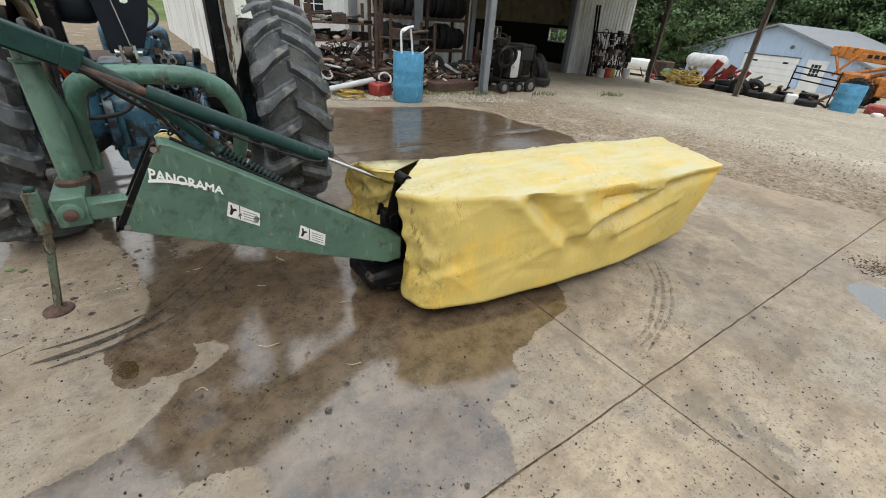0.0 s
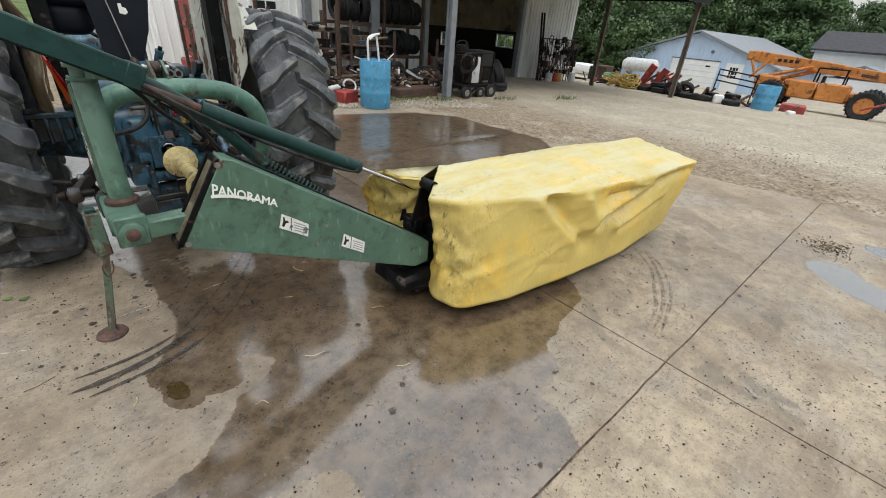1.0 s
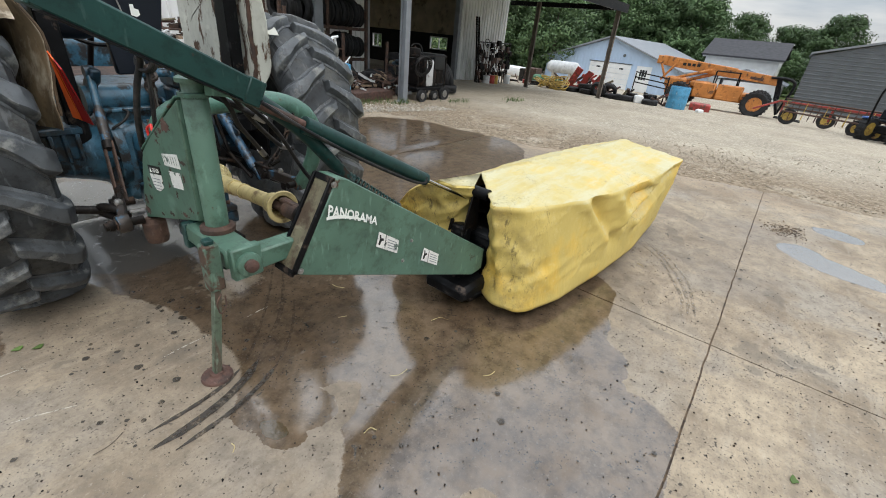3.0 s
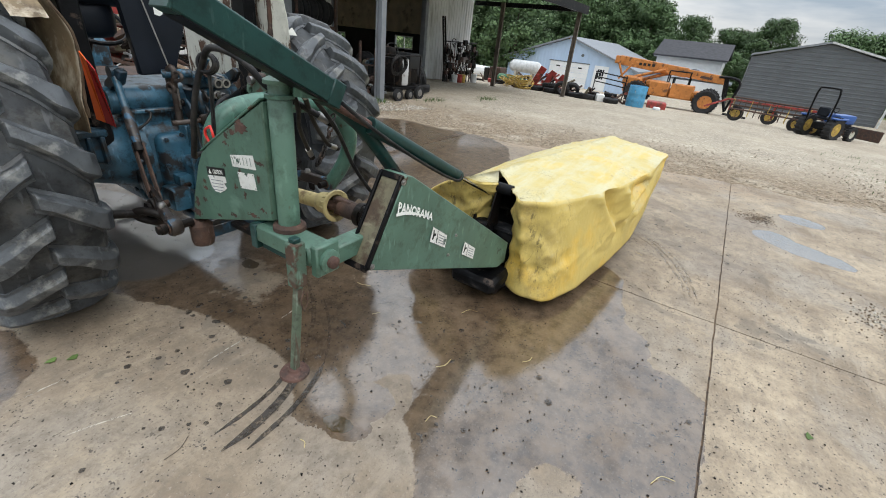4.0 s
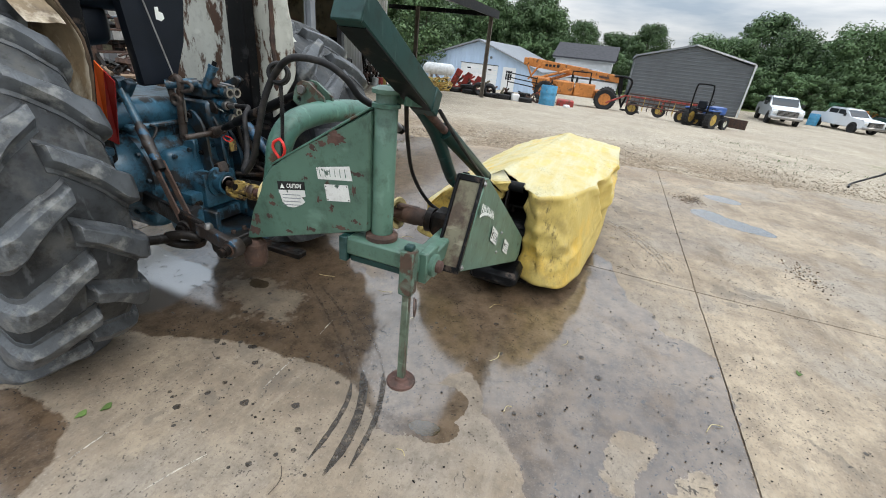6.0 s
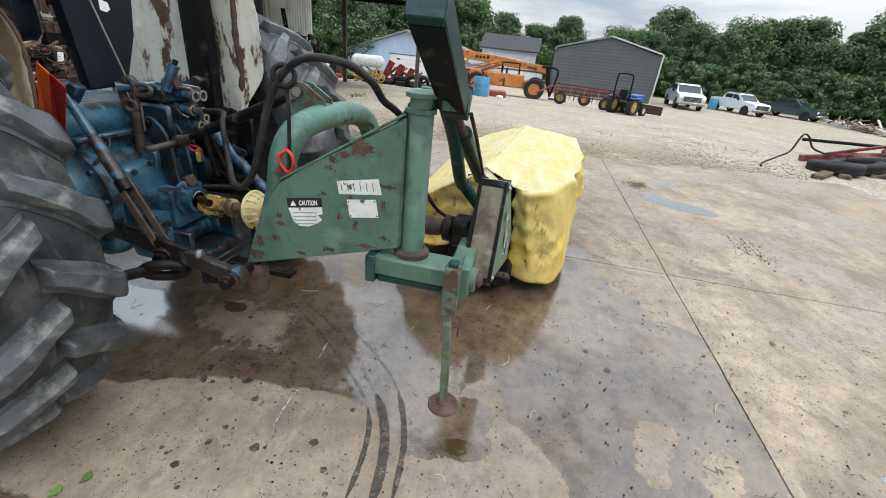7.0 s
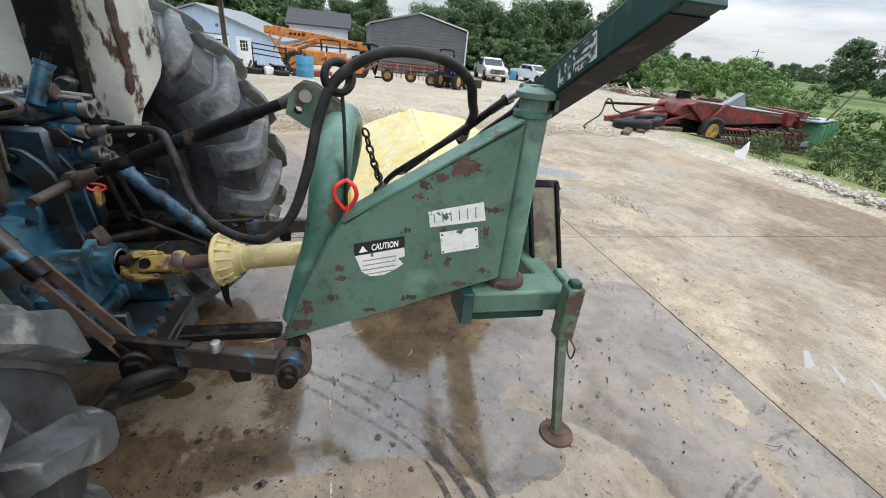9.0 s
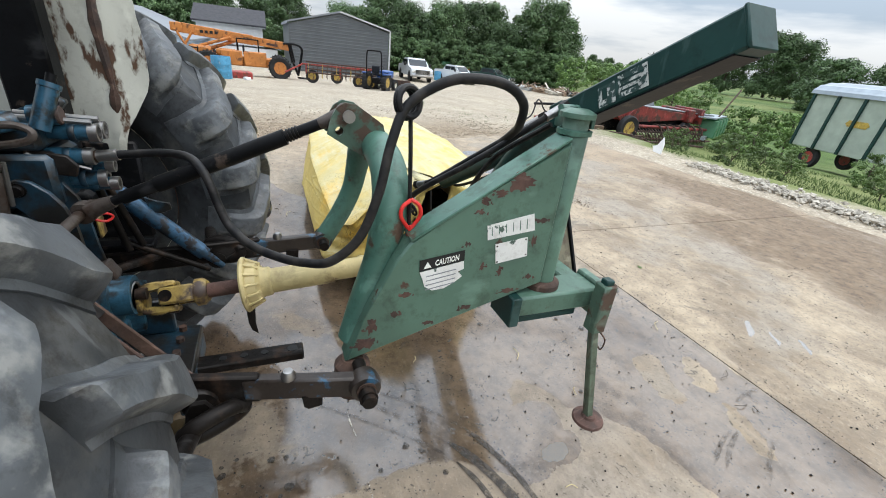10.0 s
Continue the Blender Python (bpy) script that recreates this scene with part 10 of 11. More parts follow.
for x, y, a, ln, tilt in ((8.3, -7.9, 62, 1.5, 2), (8.0, -8.3, 80, 1.2, 3), (8.5, -8.8, 95, 1.6, -2), (7.8, -9.2, 70, 1.1, 4), (8.2, -9.8, 100, 1.4, 2), (8.0, -10.6, 85, 1.7, 3)):
    bm = B()
    d = Vector((math.cos(radians(a)), math.sin(radians(a)), math.sin(radians(tilt)))) * ln / 2
    p = Vector((x, y, level(x) - 0.32 * smoothstep(7.2, 9.5, -y) + 0.07))
    beam(bm, p - d, p + d, 0.06, 0.05, 0.004)
    beam(bm, p + d * 0.4, p + d * 0.4 + Vector((0.35, 0.05, 0.06)), 0.04, 0.04, 0.004)
    solo("scrap_bar", bm, M["rust"], "rusty scrap bar lying in the weeds", "scrap", group="scrap bars in the weeds")
for i, (x, y, a) in enumerate([(7.9, -6.0, 20), (8.3, -6.55, 35), (8.6, -7.6, -20)]):
    bm = B()
    box(bm, (-0.5, -0.09, 0), (0.5, 0.09, 0.11), 0.012, pose(x, y, -0.02, 0, 0, a - 60))
    solo("concrete_block", bm, M["brown_board"], "weathered concrete kerb block", "block")
gi = thing("green_implement", (9.4, -13.6, -0.65), "green and galvanised scrapped implement in the weeds", "implement", turn=-60)
for k in range(4):
    bm = B()
    prism(bm, [(0, 0.5), (0.55, 0.45), (0.50, 0.95), (0.1, 1.05)], 0.5, lambda u, v, w, k=k: (u + 0.8 * k - 1.2, -0.25 + w, v), 0.02)
    part("seed_box", bm, M["green_far"], gi)
bm = B()
beam(bm, (-1.6, 0, 0.5), (2.2, 0, 0.45), 0.12, 0.12)
beam(bm, (-1.4, 0.1, 1.12), (1.8, 0.1, 1.05), 0.5, 0.04)
part("frame", bm, M["galv"], gi)
bm = B()
rod(bm, (-0.2, 0, 0.9), (1.5, -0.3, 2.0), 0.03, 8)
part("arm", bm, M["rust"], gi)

wg = thing("forage_wagon", (5.75, -19.4, -1.20), "pale green forage wagon with a ribbed roof", "wagon", turn=-14)
bm = B()
box(bm, (-1.0, -1.1, 0.75), (4.0, 1.1, 2.75), 0.02)
part("body", bm, M["wagon_green"], wg, "sun-bleached green side panels", 0)
for k in range(6):
    bm = B()
    x = -0.95 + 0.97 * k
    beam(bm, (x + 0.12, 1.14, 0.75), (x - 0.02, 1.14, 2.75), 0.10, 0.06, up=(0, 1, 0))
    part("stake", bm, M["green_dark"], wg)
bm = B()
rows = []
for k in range(15):
    a = math.pi * k / 14
    rows.append([bm.verts.new((x, math.cos(a) * 1.18, 2.72 + math.sin(a) * 0.45 + (0.035 if k % 2 else 0))) for x in (-1.05, 4.05)])
for a, b in zip(rows, rows[1:]):
    bm.faces.new((a[0], a[1], b[1], b[0]))
for q in (0, 1):
    bm.faces.new([r[q] for r in rows])
part("roof", bm, M["galv"], wg, "ribbed galvanised roof", 0)
bm = B()
prism(bm, [(1.55, 1.75), (2.2, 1.75), (2.3, 1.85), (2.2, 1.97), (1.55, 1.97), (1.45, 1.86)], 0.012, lambda u, v, w: (u, 1.105 + w, v))
part("badge", bm, M["yellow"], wg, "small yellow badge shape", 0)
for x in (-0.2, 3.2):
    for y in (-0.9, 0.9):
        wheel(wg, (x, y, 0.40), 0.40, 0.22, "y", "red")
bm = B()
box(bm, (-1.8, -0.9, 0.55), (-1.0, 0.9, 1.9), 0.05)
part("front_end", bm, M["rust"], wg)

# utility pole
up_pole = thing("utility_pole", (89.0, -92.5, -1.6), "wooden utility pole with a crossarm", "pole")
bm = B()
rod(bm, (0, 0, 0), (0.4, 0, 8.5), 0.16, 10, 0.11)
part("shaft", bm, M["pole_wood"], up_pole)
bm = B()
beam(bm, (-0.4, -1.1, 7.9), (1.1, 1.1, 7.9), 0.12, 0.12)
part("crossarm", bm, M["pole_wood"], up_pole)

# ---- trees, bushes and weeds ----
def leaf_material(name, dark, light, isle=0.45):
    m = bpy.data.materials.new(name)
    m.use_nodes = True
    n, l = m.node_tree.nodes, m.node_tree.links
    b = n["Principled BSDF"]
    g_ = n.new("ShaderNodeNewGeometry")
    rp = n.new("ShaderNodeValToRGB")
    rp.color_ramp.elements[0].color, rp.color_ramp.elements[1].color = (*dark, 1), (*light, 1)
    l.new(g_.outputs["Random Per Island"], rp.inputs[0])
    oi = n.new("ShaderNodeObjectInfo")
    hs_ = n.new("ShaderNodeHueSaturation")
    mr = n.new("ShaderNodeMapRange")
    mr.inputs[3].default_value, mr.inputs[4].default_value = 0.75, 1.25
    l.new(oi.outputs["Random"], mr.inputs[0])
    l.new(mr.outputs[0], hs_.inputs["Value"])
    tc = n.new("ShaderNodeTexCoord")
    lump = n.new("ShaderNodeTexNoise")
    lump.inputs["Scale"].default_value, lump.inputs["Detail"].default_value = 0.75, 3
    l.new(tc.outputs["Object"], lump.inputs["Vector"])
    lm = n.new("ShaderNodeMapRange")
    lm.inputs[1].default_value, lm.inputs[2].default_value, lm.inputs[3].default_value, lm.inputs[4].default_value = 0.38, 0.62, 0.72, 1.22
    l.new(lump.outputs[0], lm.inputs[0])
    lift = n.new("ShaderNodeVectorMath")
    lift.operation = "SCALE"
    l.new(rp.outputs[0], lift.inputs[0])
    l.new(lm.outputs[0], lift.inputs["Scale"])
    l.new(lift.outputs[0], hs_.inputs["Color"])
    l.new(hs_.outputs[0], b.inputs["Base Color"])
    b.inputs["Roughness"].default_value = 0.6
    b.inputs["Specular IOR Level"].default_value = 0.3
    b.inputs["Transmission Weight"].default_value = 0.0
    return m


LEAF = leaf_material("broadleaf_foliage", (0.056, 0.102, 0.042), (0.094, 0.152, 0.060))
LEAF_LIGHT = leaf_material("bright_shrub_foliage", (0.070, 0.132, 0.036), (0.135, 0.215, 0.060))
WEED = leaf_material("weed_foliage", (0.058, 0.100, 0.030), (0.120, 0.172, 0.055))


def leaves_into(verts, faces, rnd, centre, radius, n, size, squash=0.8, normals=None):
    """Scatters small folded leaf sprays through a lumpy ball, denser near its skin; they shade as one soft clump."""
    for _ in range(n):
        v = Vector((rnd.gauss(0, 1), rnd.gauss(0, 1), rnd.gauss(0, 1))).normalized()
        r = radius * (0.45 + 0.6 * rnd.random() ** 0.6)
        p = Vector(centre) + Vector((v.x * r, v.y * r, v.z * r * squash))
        nrm = (v * 1.15 + Vector((rnd.uniform(-0.8, 0.8), rnd.uniform(-0.8, 0.8), rnd.uniform(-0.2, 0.8)))).normalized()
        s, u = ring_frame(nrm)
        a = rnd.uniform(0, math.tau)
        s, u = s * math.cos(a) + u * math.sin(a), u * math.cos(a) - s * math.sin(a)
        q = size * rnd.uniform(0.6, 1.35)
        i = len(verts)
        verts += [p - s * q, p - u * q * 0.55 + nrm * q * 0.12, p + s * q, p + u * q * 0.55 + nrm * q * 0.12]
        faces.append((i, i + 1, i + 2, i + 3) if s.cross(u).dot(nrm) > 0 else (i + 3, i + 2, i + 1, i))
        if normals is not None:
            normals += [(v * 0.55 + nrm * 0.75 + Vector((0, 0, 0.12))).normalized()] * 4


def tree_proto(seed, height, spread, n_clumps, leaf_n, leaf, name="tree", low=0.06, material=None):
    rnd = random.Random(seed)
    t = thing(name, (0, -400 - 20 * seed, 0), "", "tree")
    bm = B()
    tops = []
    tube(bm, curve_pts([(0, 0, 0), (0.1 * rnd.uniform(-1, 1), 0.1, height * 0.25), (0.3 * rnd.uniform(-1, 1), 0.2 * rnd.uniform(-1, 1), height * 0.55), (0, 0, height * 0.85)], 5), 0.2, 9, True,
         [height * 0.026 * (1 - 0.85 * k / 15) for k in range(16)])
    for k in range(9):
        a, z = rnd.uniform(0, math.tau), height * rnd.uniform(0.22, 0.7)
        r = spread * rnd.uniform(0.5, 0.85) * (1.1 - z / height)
        e = Vector((math.cos(a) * r, math.sin(a) * r, z + height * rnd.uniform(0.08, 0.22)))
        tube(bm, curve_pts([(0, 0, z), e * 0.5 + Vector((0, 0, z * 0.5)), e], 4), 0.1, 6, True, [height * 0.011 * (1 - 0.8 * j / 8) for j in range(9)])
        tops.append(e)
    part("trunk", bm, M["bark"], t)
    verts, faces, soft = [], [], []
    for k in range(n_clumps):
        a = rnd.uniform(0, math.tau)
        z = height * (low + (0.98 - low) * rnd.random() ** 0.85)
        f = (z / height - low) / (1 - low)
        env = spread * (0.35 + 0.75 * math.sin(math.pi * min(1, 0.12 + 0.86 * f)) ** 0.8) * 0.82
        r = env * math.sqrt(rnd.random())
        leaves_into(verts, faces, rnd, (math.cos(a) * r, math.sin(a) * r, z), height * rnd.uniform(0.07, 0.135), leaf_n, leaf, 0.8, soft)
    me = bpy.data.meshes.new("crown")
    me.from_pydata([tuple(v) for v in verts], [], faces)
    me.polygons.foreach_set("use_smooth", [True] * len(faces))
    me.normals_split_custom_set_from_vertices([tuple(v) for v in soft])
    me.materials.append(material or LEAF)
    c = new("crown", me)
    c.parent = t
    return t


protos = [tree_proto(1, 9.0, 4.2, 125, 120, 0.165), tree_proto(2, 11.0, 4.6, 140, 120, 0.172), tree_proto(3, 8.0, 3.6, 105, 120, 0.158), tree_proto(4, 12.0, 5.2, 155, 120, 0.185)]
shrubs = [tree_proto(5, 2.6, 1.6, 46, 60, 0.075, "shrub", 0.08, LEAF_LIGHT), tree_proto(6, 1.7, 1.1, 36, 60, 0.05, "shrub", 0.06, WEED), tree_proto(7, 4.2, 3.0, 70, 60, 0.12, "shrub", 0.05, LEAF_LIGHT), tree_proto(8, 4.6, 3.6, 95, 110, 0.11, "shrub", 0.02, LEAF)]
placed = [0]


def plant(proto, x, y, z, turn, size, label, category, group):
    """The first use of a prototype is the prototype itself; later ones are copies."""
    used = proto.get("label")
    m = pose(x, y, z, 0, 0, turn)
    if used:
        ob = copy_thing(proto, m)
    else:
        ob, proto.matrix_basis = proto, m
    ob.scale = (size, size, size * (0.92 + 0.16 * ((placed[0] * 37 % 10) / 10)))
    placed[0] += 1
    return tagged(ob, label, category, group)


rnd = random.Random(77)


def row(n, az0, az1, d0, d1, h0, h1, which, label, group, dz=0.0):
    for k in range(n):
        a = radians(az0 + (az1 - az0) * (k + rnd.uniform(0.2, 0.8)) / n)
        d = rnd.uniform(d0, d1)
        p = protos[which[k % len(which)]]
        hh = {0: 9.0, 1: 11.0, 2: 8.0, 3: 12.0}[which[k % len(which)]]
        s = rnd.uniform(h0, h1) / hh
        x, y = d * math.cos(a), d * math.sin(a) - 1.0
        plant(p, x, y, level(x) + dz, rnd.uniform(0, 360), s, label, "tree", group)


T_LABEL, T_GROUP = "leafy broadleaf tree in full summer foliage", "tree line"
row(7, 36, 24, 44, 54, 7.5, 9.5, (0, 1, 2), T_LABEL, T_GROUP)
row(9, 27, 9, 66, 76, 8.5, 11.0, (1, 3, 0), T_LABEL, T_GROUP)
row(6, 12, -4, 84, 96, 7.5, 9.5, (0, 2, 1), T_LABEL, T_GROUP)
for k, (az, top) in enumerate([(-8.5, 3.8), (-11.5, 4.1), (-13.5, 5.4), (-16.2, 4.7), (-18.4, 4.1), (-20.8, 4.7), (-23.4, 5.2), (-25.8, 5.7), (-28.2, 4.3), (-30.2, 4.5), (-32.6, 6.6), (-34.6, 5.2)]):
    d = 66 + 9 * ((k * 7 % 5) / 5)
    hgt = 3.07 + d * math.tan(radians(top))
    which = (3, 1, 0, 3, 2)[k % 5]
    x, y = -1.2 + d * math.cos(radians(az)), d * math.sin(radians(az))
    plant(protos[which], x, y, level(x), 67 * k, hgt / (9.0, 11.0, 8.0, 12.0)[which], T_LABEL, "tree", T_GROUP)
row(11, -8, -36, 84, 98, 6.0, 7.8, (1, 3, 0), T_LABEL, T_GROUP)
row(4, -32, -36, 90, 104, 7.0, 9.0, (0, 2), T_LABEL, T_GROUP)
row(2, -56, -60, 135, 150, 14.5, 15.5, (1, 3), "tall tree standing far out in the field", T_GROUP, 0.6)
row(1, -53.2, -54.2, 140, 150, 10.5, 11.5, (2,), "tree standing far out in the field", T_GROUP, 0.6)
row(4, -60, -70, 88, 104, 8.2, 9.4, (0, 2), "rounded tree standing in the field", T_GROUP, -0.6)
row(6, 118, 92, 70, 95, 7, 10, (0, 1, 2), "distant broadleaf tree beyond the grass", T_GROUP)
row(40, -33, -78, 230, 300, 6, 9, (0, 1, 2, 3), "distant tree on the low hills", "far woods", 0.8)
row(8, 62, 40, 60, 80, 8, 10, (0, 1), T_LABEL, T_GROUP)

S_GROUP = "shrubs in the weeds"
for k in range(17):
    az = radians(-7.5 - 1.75 * k)
    d = 61 + 3 * ((k * 5 % 7) / 7)
    x = d * math.cos(az)
    plant(shrubs[3], x, d * math.sin(az), level(x), 53 * k, 0.75 + 0.35 * ((k * 3 % 5) / 5), "dense dark undergrowth below the trees", "shrub", "undergrowth")
for k in range(13):
    az = radians(34 - 3.0 * k)
    d = 60 + 4 * ((k * 5 % 7) / 7)
    x = d * math.cos(az)
    plant(shrubs[3], x, d * math.sin(az), level(x), 53 * k, 0.8 + 0.3 * ((k * 3 % 5) / 5), "dense dark undergrowth below the trees", "shrub", "undergrowth")
def field_z(x, y):
    return level(x) - (1.35 * smoothstep(9, 26, -y) + 0.32 * smoothstep(7.2, 9.5, -y)) * smoothstep(28, 15, x)


for x, y, which, s in [(34.5, -30.5, 2, 0.82), (30.0, -31.0, 2, 0.86), (27.0, -30.0, 2, 0.70), (37.5, -33.5, 2, 0.95), (32.3, -33.0, 2, 0.9), (24.0, -31.5, 0, 0.9), (41.5, -32.5, 2, 1.0), (22.5, -26.5, 2, 0.52), (20.0, -26.0, 0, 0.75), (25.3, -27.2, 0, 0.8),
                        (15.0, -24.0, 2, 0.62), (13.2, -25.0, 2, 0.55), (16.2, -22.0, 0, 0.7), (12.0, -20.5, 0, 0.6)]:
    plant(shrubs[which], x, y, field_z(x, y), rnd.uniform(0, 360), s, "bushy green shrub at the edge of the field", "shrub", S_GROUP)
for x, y, which, s in [(5.1, -8.6, 1, 0.44), (6.35, -8.3, 1, 0.36), (5.7, -11.9, 0, 0.26), (5.3, -10.0, 1, 0.34), (7.2, -9.4, 1, 0.30), (4.4, -9.4, 1, 0.40), (7.6, -11.8, 0, 0.24), (4.3, -12.6, 0, 0.32), (3.3, -10.9, 1, 0.42)]:
    plant(shrubs[which], x, y, field_z(x, y), rnd.uniform(0, 360), s, "leafy green weed bush beside the slab", "shrub", S_GROUP)


# grass and weeds along the slab, as one mesh of blades
def blades(n, place, h0, h1, w, name, label, material):
    r = random.Random(len(name) + n)
    verts, faces = [], []
    for _ in range(n):
        spot = place(r)
        if spot is None:
            continue
        x, y, z = spot
        h = r.uniform(h0, h1)
        a = r.uniform(0, math.tau)
        dx, dy = math.cos(a) * w, math.sin(a) * w
        bx, by = r.uniform(-0.5, 0.5) * h, r.uniform(-0.5, 0.5) * h
        i = len(verts)
        verts += [(x - dx, y - dy, z), (x + dx, y + dy, z), (x + dx * 0.7 + bx * 0.4, y + dy * 0.7 + by * 0.4, z + h * 0.6), (x + bx, y + by, z + h)]
        faces += [(i, i + 1, i + 2), (i, i + 2, i + 3)]
    me = bpy.data.meshes.new(name)
    me.from_pydata(verts, [], faces)
    me.materials.append(material)
    ob = new(name, me)
    return tagged(ob, label, "grass", kind="stuff")


def verge(r):
    x, y = r.uniform(-4, 16), -6.9 - 7.5 * r.random() ** 1.6
    if noise.noise((x * 0.7, y * 0.7, 3)) < -0.15 + 0.5 * smoothstep(-8.0, -6.9, y):
        return None
    if x > 8 - 0.42 * (y + 6):
        return None
    return x, y, -0.02 - 0.32 * smoothstep(7.2, 9.5, -y) - 1.35 * smoothstep(9, 26, -y)


def tufts(r):
    cx, cy = r.choice([(4.0, 6.4), (6.3, 5.9), (5.6, 5.9), (3.3, 6.3), (8.6, 5.15), (6.9, 5.6), (10.6, 4.6)])
    return cx + r.gauss(0, 0.22), cy + r.gauss(0, 0.10), 0.02


def patches(r):
    cx, cy = r.choice([(9.2, -4.2), (10.4, -4.6), (11.5, -4.0), (12.5, -5.2), (9.8, -5.6), (14.0, -4.4)])
    x = cx + r.gauss(0, 0.6)
    return x, cy + r.gauss(0, 0.35), level(x) + 0.01


blades(48000, verge, 0.04, 0.16, 0.0055, "grass_verge", "rough green grass and weeds along the slab", WEED)
blades(800, tufts, 0.03, 0.13, 0.006, "weed_tufts", "small weed tufts at the slab edge", WEED)
blades(300, patches, 0.02, 0.07, 0.006, "grass_patches", "thin grass growing through the gravel", WEED)

# ---- loose stones, litter and marks on the ground ----
def stones(n, place, s0, s1, name, label, material):
    """Loose stones, too many to count, in one mesh."""
    r = random.Random(n)
    base = [Vector(v) for v in ((1, 0, 0), (-1, 0, 0), (0, 1, 0), (0, -1, 0), (0, 0, 1), (0, 0, -1))]
    tri = [(0, 2, 4), (2, 1, 4), (1, 3, 4), (3, 0, 4), (2, 0, 5), (1, 2, 5), (3, 1, 5), (0, 3, 5)]
    verts, faces = [], []
    for _ in range(n):
        spot = place(r)
        if spot is None:
            continue
        s = s0 + (s1 - s0) * r.random() ** 2.2
        q = Euler((r.uniform(0, 6), r.uniform(0, 6), r.uniform(0, 6))).to_matrix()
        i = len(verts)
        for b in base:
            v = q @ (b * (s * r.uniform(0.6, 1.15)))
            verts.append((spot[0] + v.x, spot[1] + v.y, spot[2] + v.z * 0.7 + s * 0.35))
        faces += [tuple(i + k for k in f) for f in tri]
    me = bpy.data.meshes.new(name)
    me.from_pydata(verts, [], faces)
    me.materials.append(material)
    return tagged(new(name, me), label, "stones", kind="stuff")


def gravel_edge(r):
    y = r.uniform(-5.8, 5.5)
    x = slab_edge(y) + 0.25 + abs(r.gauss(0.7, 1.3))
    return (x, y, level(x) + 0.016)


def gravel_back(r):
    x = r.uniform(3.4, 7.5)
    y = 5.85 - 0.35 * max(0, x - 3.2) + abs(r.gauss(0.2, 0.5))
    return (x, y, 0.016)


def rubble(r):
    x = r.uniform(-1.0, 4.7)
    return (x, -6.80 - 0.03 * x + r.gauss(0, 0.17), 0.02 + 0.05 * r.random())


def on_slab(r):
    x, y = r.uniform(-3.5, 6.0), r.uniform(-5.8, 4.0)
    return None if noise.noise((x * 0.9, y * 0.9, 12)) < 0.05 else (x, y, 0.001)


stones(8000, gravel_edge, 0.006, 0.025, "gravel_margin", "loose muddy gravel along the slab edge", M["brown_gravel"])
stones(2600, gravel_back, 0.008, 0.030, "gravel_rear", "loose gravel in front of the canopy", M["stone"])
stones(2200, rubble, 0.015, 0.065, "rubble_line", "line of broken pale stones beside the slab", M["stone"])
stones(2800, on_slab, 0.002, 0.0085, "grit", "dark grit scattered on the concrete", M["dark_steel"])
stones(3000, lambda r: (r.uniform(-1.0, 3.6), r.uniform(-2.6, 1.3), 0.001), 0.0018, 0.0072, "crumbs", "dark crumbs of soil and chaff on the wet concrete", M["dark_steel"])
stones(120, lambda r: (3.10 + r.gauss(0, 0.13), -2.80 + r.gauss(0, 0.08), 0.0), 0.005, 0.016, "pebble_patch", "small patch of pale pebbles on the concrete", M["stone"])


def clods(cx, cy, sx, sy, n, seed, name, label):
    stones(n, lambda r: (cx + r.gauss(0, sx), cy + r.gauss(0, sy), 0.001), 0.003, 0.013, name, label, M["brown_board"])


clods(5.10, -2.06, 0.13, 0.09, 520, 1, "dirt_clods", "small heap of dark soil and straw on the concrete")
clods(3.05, -2.78, 0.20, 0.09, 200, 2, "dirt_clods", "scattered dark soil on the concrete")

# dark skid marks pressed into the concrete film
def skid(ctrl, w, name="tyre_mark", strong=True):
    bm = B()
    pts = curve_pts(ctrl, 12)
    prev = None
    for k, p in enumerate(pts):
        d = (pts[min(k + 1, len(pts) - 1)] - pts[max(k - 1, 0)]).normalized()
        s = Vector((-d.y, d.x, 0))
        e = min(1, 4 * k / len(pts) + 0.2, 4 * (1 - k / len(pts)) + 0.2)
        ww = w * e * (1 + 0.16 * noise.noise((k * 0.31, w * 99, 2)))
        a, b = bm.verts.new(p + s * ww + Vector((0, 0, 0.0042))), bm.verts.new(p - s * ww + Vector((0, 0, 0.0042)))
        if prev:
            bm.faces.new((prev[0], a, b, prev[1]))
        prev = (a, b)
    ob = part(name, bm, MARK if strong else FAINT, pavement, "dark wet rubber mark", 0)
    return ob


def mark_material(name, lo, hi, most):
    m = mat(name, (0.050, 0.042, 0.035), 0.45, vary=0.4, scale=20, bump=0.1)
    n, l = m.node_tree.nodes, m.node_tree.links
    mt, ns, band, mix, ell = node_kit(m)
    g_ = n.new("ShaderNodeNewGeometry")
    l.new(band(ns(g_.outputs["Position"], 26, 6, 0.7), lo, hi, 0.0, most), n["Principled BSDF"].inputs["Alpha"])
    return m


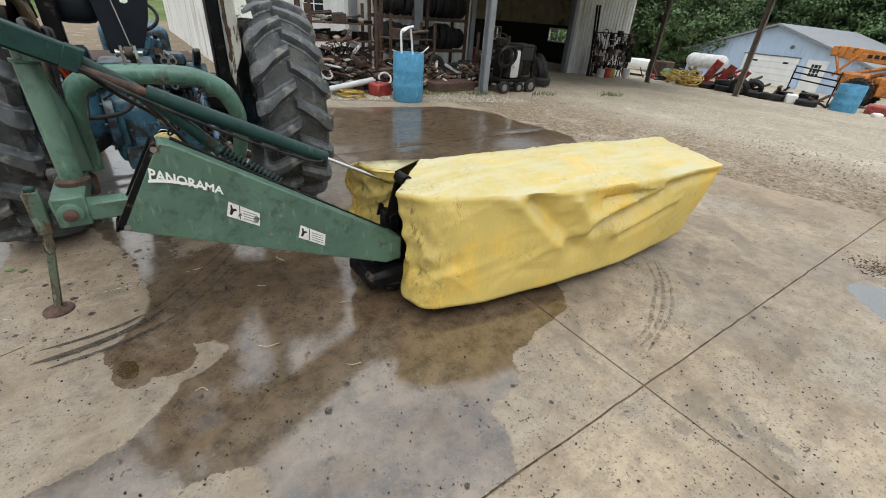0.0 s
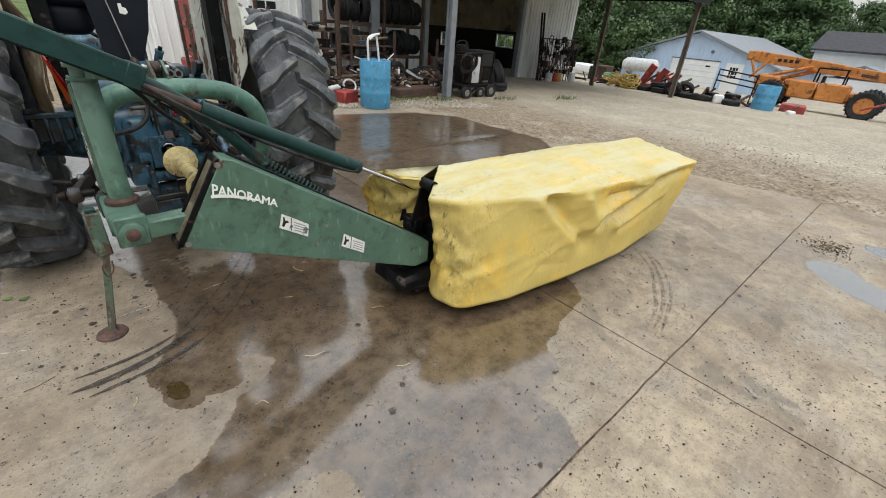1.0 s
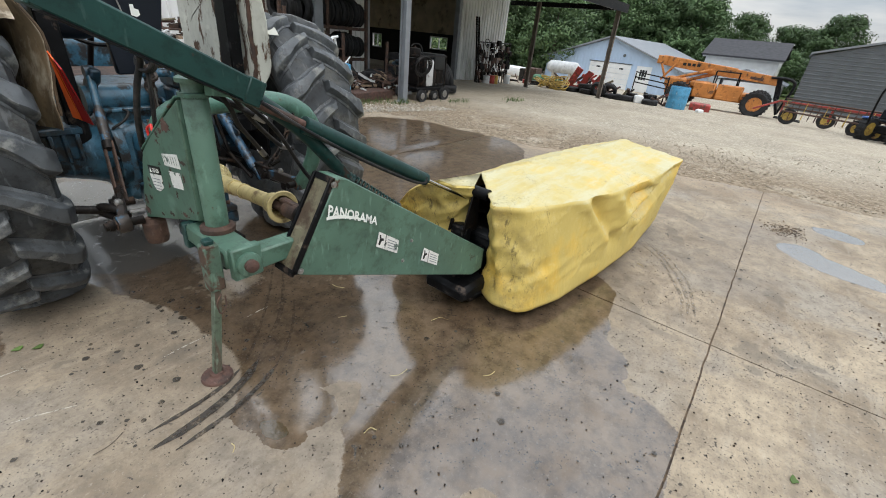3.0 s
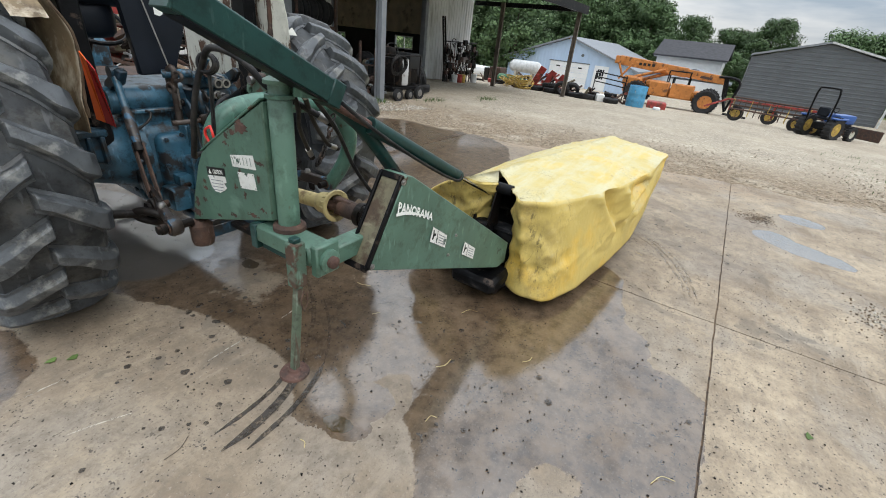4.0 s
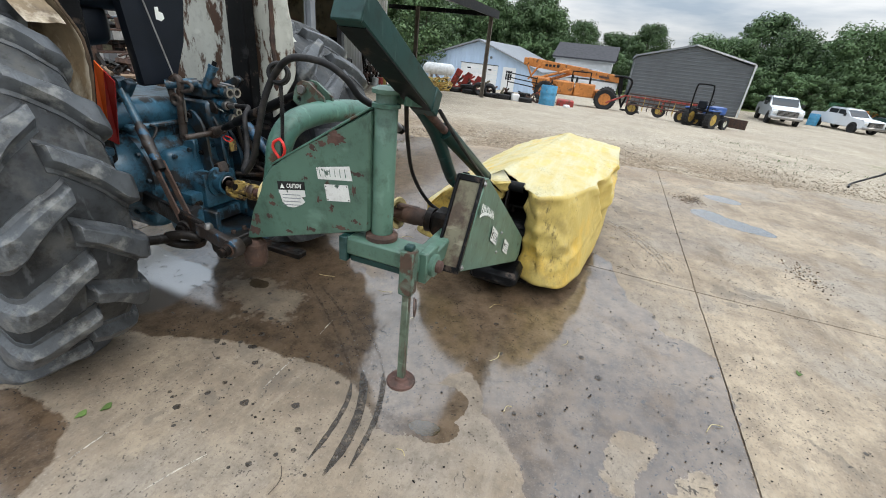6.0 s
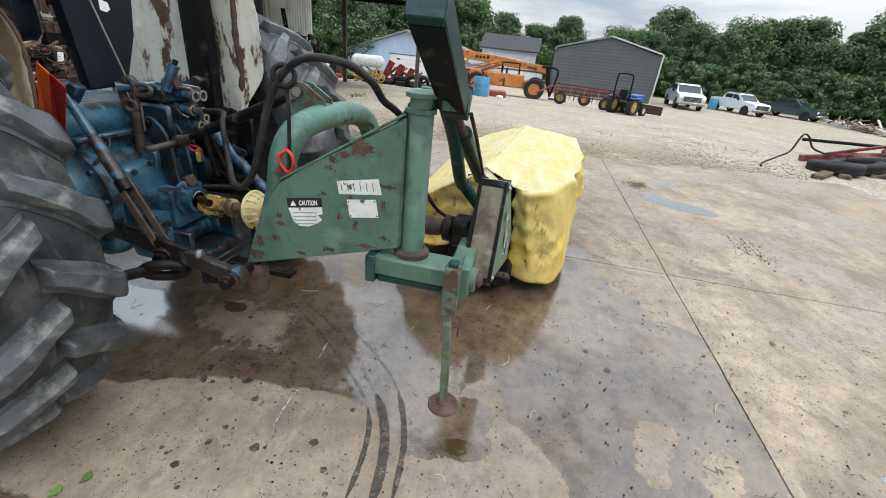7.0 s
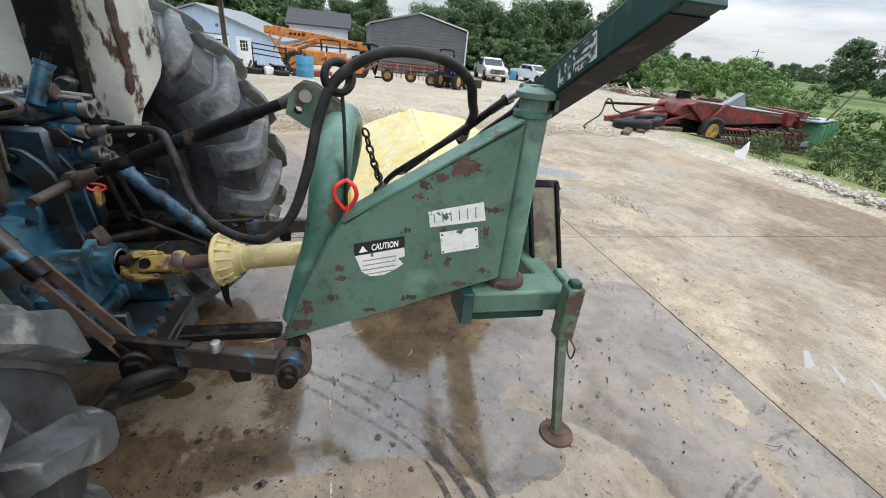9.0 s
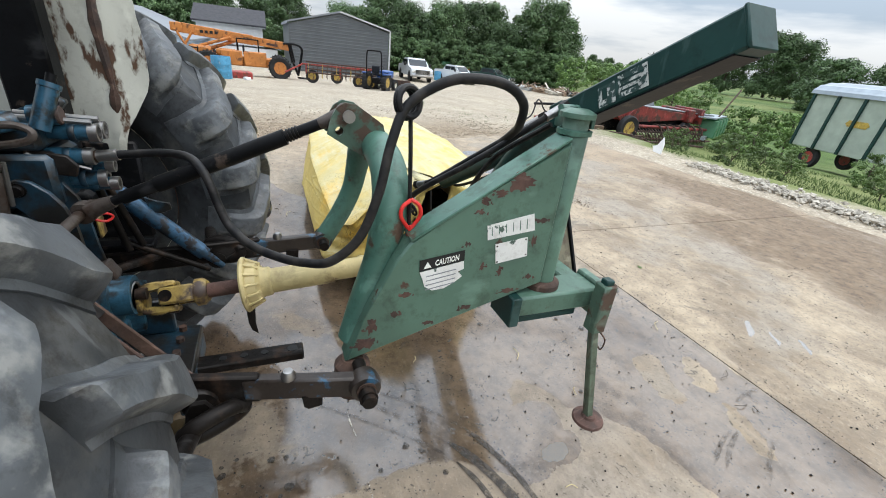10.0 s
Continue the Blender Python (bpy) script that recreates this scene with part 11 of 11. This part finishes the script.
MARK, FAINT = mark_material("wet_rubber_mark", 0.28, 0.50, 0.80), mark_material("faint_rubber_mark", 0.40, 0.60, 0.42)
skid([(-0.38, 0.02, 0), (-0.22, 0.025, 0), (-0.06, 0.05, 0), (0.06, 0.10, 0)], 0.012)
skid([(-0.41, -0.075, 0), (-0.26, -0.07, 0), (-0.09, -0.035, 0), (0.06, 0.03, 0), (0.16, 0.10, 0)], 0.021)
skid([(-0.34, -0.148, 0), (-0.22, -0.138, 0), (-0.07, -0.115, 0), (0.10, -0.055, 0), (0.21, 0.0, 0)], 0.013)
skid([(0.04, 0.09, 0), (0.16, 0.18, 0), (0.31, 0.34, 0), (0.58, 0.68, 0), (0.81, 1.02, 0)], 0.008, "tyre_mark", False)
skid([(0.14, 0.09, 0), (0.31, 0.23, 0), (0.42, 0.33, 0), (0.56, 0.50, 0), (0.72, 0.76, 0)], 0.013, "tyre_mark", False)
skid([(0.19, -0.01, 0), (0.32, 0.09, 0), (0.46, 0.24, 0), (0.60, 0.44, 0)], 0.008, "tyre_mark", False)
skid([(3.42, -0.93, 0), (3.18, -1.19, 0), (2.86, -1.37, 0), (2.60, -1.49, 0), (2.37, -1.53, 0)], 0.013, "tyre_mark", False)
skid([(3.48, -0.99, 0), (3.22, -1.22, 0), (2.90, -1.415, 0), (2.63, -1.52, 0), (2.40, -1.565, 0)], 0.014, "tyre_mark", False)
skid([(3.44, -1.06, 0), (3.25, -1.26, 0), (2.94, -1.46, 0), (2.66, -1.55, 0), (2.39, -1.62, 0)], 0.012, "tyre_mark", False)
for a, b in (((-0.29, -1.00), (-0.17, -1.27)), ((-0.32, -1.04), (-0.19, -1.30)), ((-0.44, -1.15), (-0.28, -1.43)), ((-0.05, -1.48), (-0.01, -1.74)), ((-0.10, -1.60), (-0.02, -1.62))):
    skid([(a[0], a[1], 0), ((a[0] + b[0]) / 2 + 0.01, (a[1] + b[1]) / 2, 0), (b[0], b[1], 0)], 0.011, "foot_mark", False)
rnd = random.Random(64)
for cx, cy, sp, n_ in ((0.02, 0.78, 0.09, 14), (-0.36, 0.60, 0.09, 8), (-0.18, 0.36, 0.10, 6), (0.30, 0.98, 0.12, 6), (-0.50, 0.20, 0.12, 6), (3.42, -1.72, 0.16, 6), (3.85, -1.42, 0.22, 7), (2.40, -2.15, 0.14, 5), (0.14, 0.22, 0.05, 4), (0.60, -0.75, 0.3, 7), (1.2, -1.5, 0.3, 6)):
    for k in range(n_):
        x, y, q = cx + rnd.gauss(0, sp), cy + rnd.gauss(0, sp), rnd.uniform(0.005, 0.019)
        bm = B()
        ph = rnd.uniform(0, 9)
        bm.faces.new([bm.verts.new((x + math.cos(j * math.tau / 14) * q * (1 + 0.4 * noise.noise((j * 0.7, ph, 1))), y + math.sin(j * math.tau / 14) * q * (1 + 0.4 * noise.noise((j * 0.7, ph, 5))), 0.0044)) for j in range(14)])
        part("drip_spot", bm, MARK, pavement, "dark drip spot on the concrete", 0)
PALE = mark_material("pale_scratch", 0.38, 0.56, 0.75)
for link in list(PALE.node_tree.nodes["Principled BSDF"].inputs["Base Color"].links):
    PALE.node_tree.links.remove(link)
PALE.node_tree.nodes["Principled BSDF"].inputs["Base Color"].default_value = (0.66, 0.60, 0.50, 1)
for a, b in (((-0.78, 0.82), (-0.62, 0.82)), ((-0.74, 0.47), (-0.53, 0.39)), ((-0.16, 0.45), (0.08, 0.465)), ((0.30, 0.47), (0.46, 0.485))):
    ob = skid([(a[0], a[1], 0), ((a[0] + b[0]) / 2, (a[1] + b[1]) / 2 + 0.004, 0), (b[0], b[1], 0)], 0.0032, "scratch")
    ob.data.materials[0] = PALE
    tagged(ob, "pale scrape in the concrete")
# straws, twigs and leaves
rnd = random.Random(90)
for k in range(34):
    x, y = rnd.uniform(-0.9, 3.2), rnd.uniform(-1.7, 1.0)
    a, ln = rnd.uniform(0, math.tau), rnd.uniform(0.03, 0.12)
    bm = B()
    tube(bm, curve_pts([(x, y, 0.006), (x + math.cos(a) * ln * 0.5, y + math.sin(a) * ln * 0.5, 0.008 + 0.01 * rnd.random()), (x + math.cos(a + 0.4) * ln, y + math.sin(a + 0.4) * ln, 0.006)], 3), 0.0018, 5)
    solo("straw", bm, M["yellow_guard"] if k % 2 else M["bark"], "short stalk of straw on the wet concrete", "straw", group="straw on the concrete")
for x, y in ((-0.55, 0.95), (-0.62, 1.0), (1.35, -2.2)):
    bm = B()
    verts = [bm.verts.new((x + 0.022 * math.cos(t) * (1 + 0.3 * math.sin(3 * t)), y + 0.016 * math.sin(t), 0.006 + 0.004 * math.sin(2 * t))) for t in [k * math.tau / 12 for k in range(12)]]
    bm.faces.new(verts)
    r_ = bmesh.ops.extrude_face_region(bm, geom=bm.faces[:])
    for v in [v for v in r_["geom"] if isinstance(v, bmesh.types.BMVert)]:
        v.co.z += 0.002
    solo("fallen_leaf", bm, LEAF_LIGHT, "small green leaf on the concrete", "leaf", group="fallen leaves")
bm = B()
prism(bm, [(0, 0), (0.22, 0.02), (0.28, 0.12), (0.16, 0.16), (0.10, 0.34), (0.02, 0.20)], 0.03, lambda u, v, w: (5.35 + u, -6.75 - w - 0.2 * v, 0.06 + v), 0.01)
solo("paper_scrap", bm, M["white"], "crumpled white scrap at the edge of the weeds", "scrap")
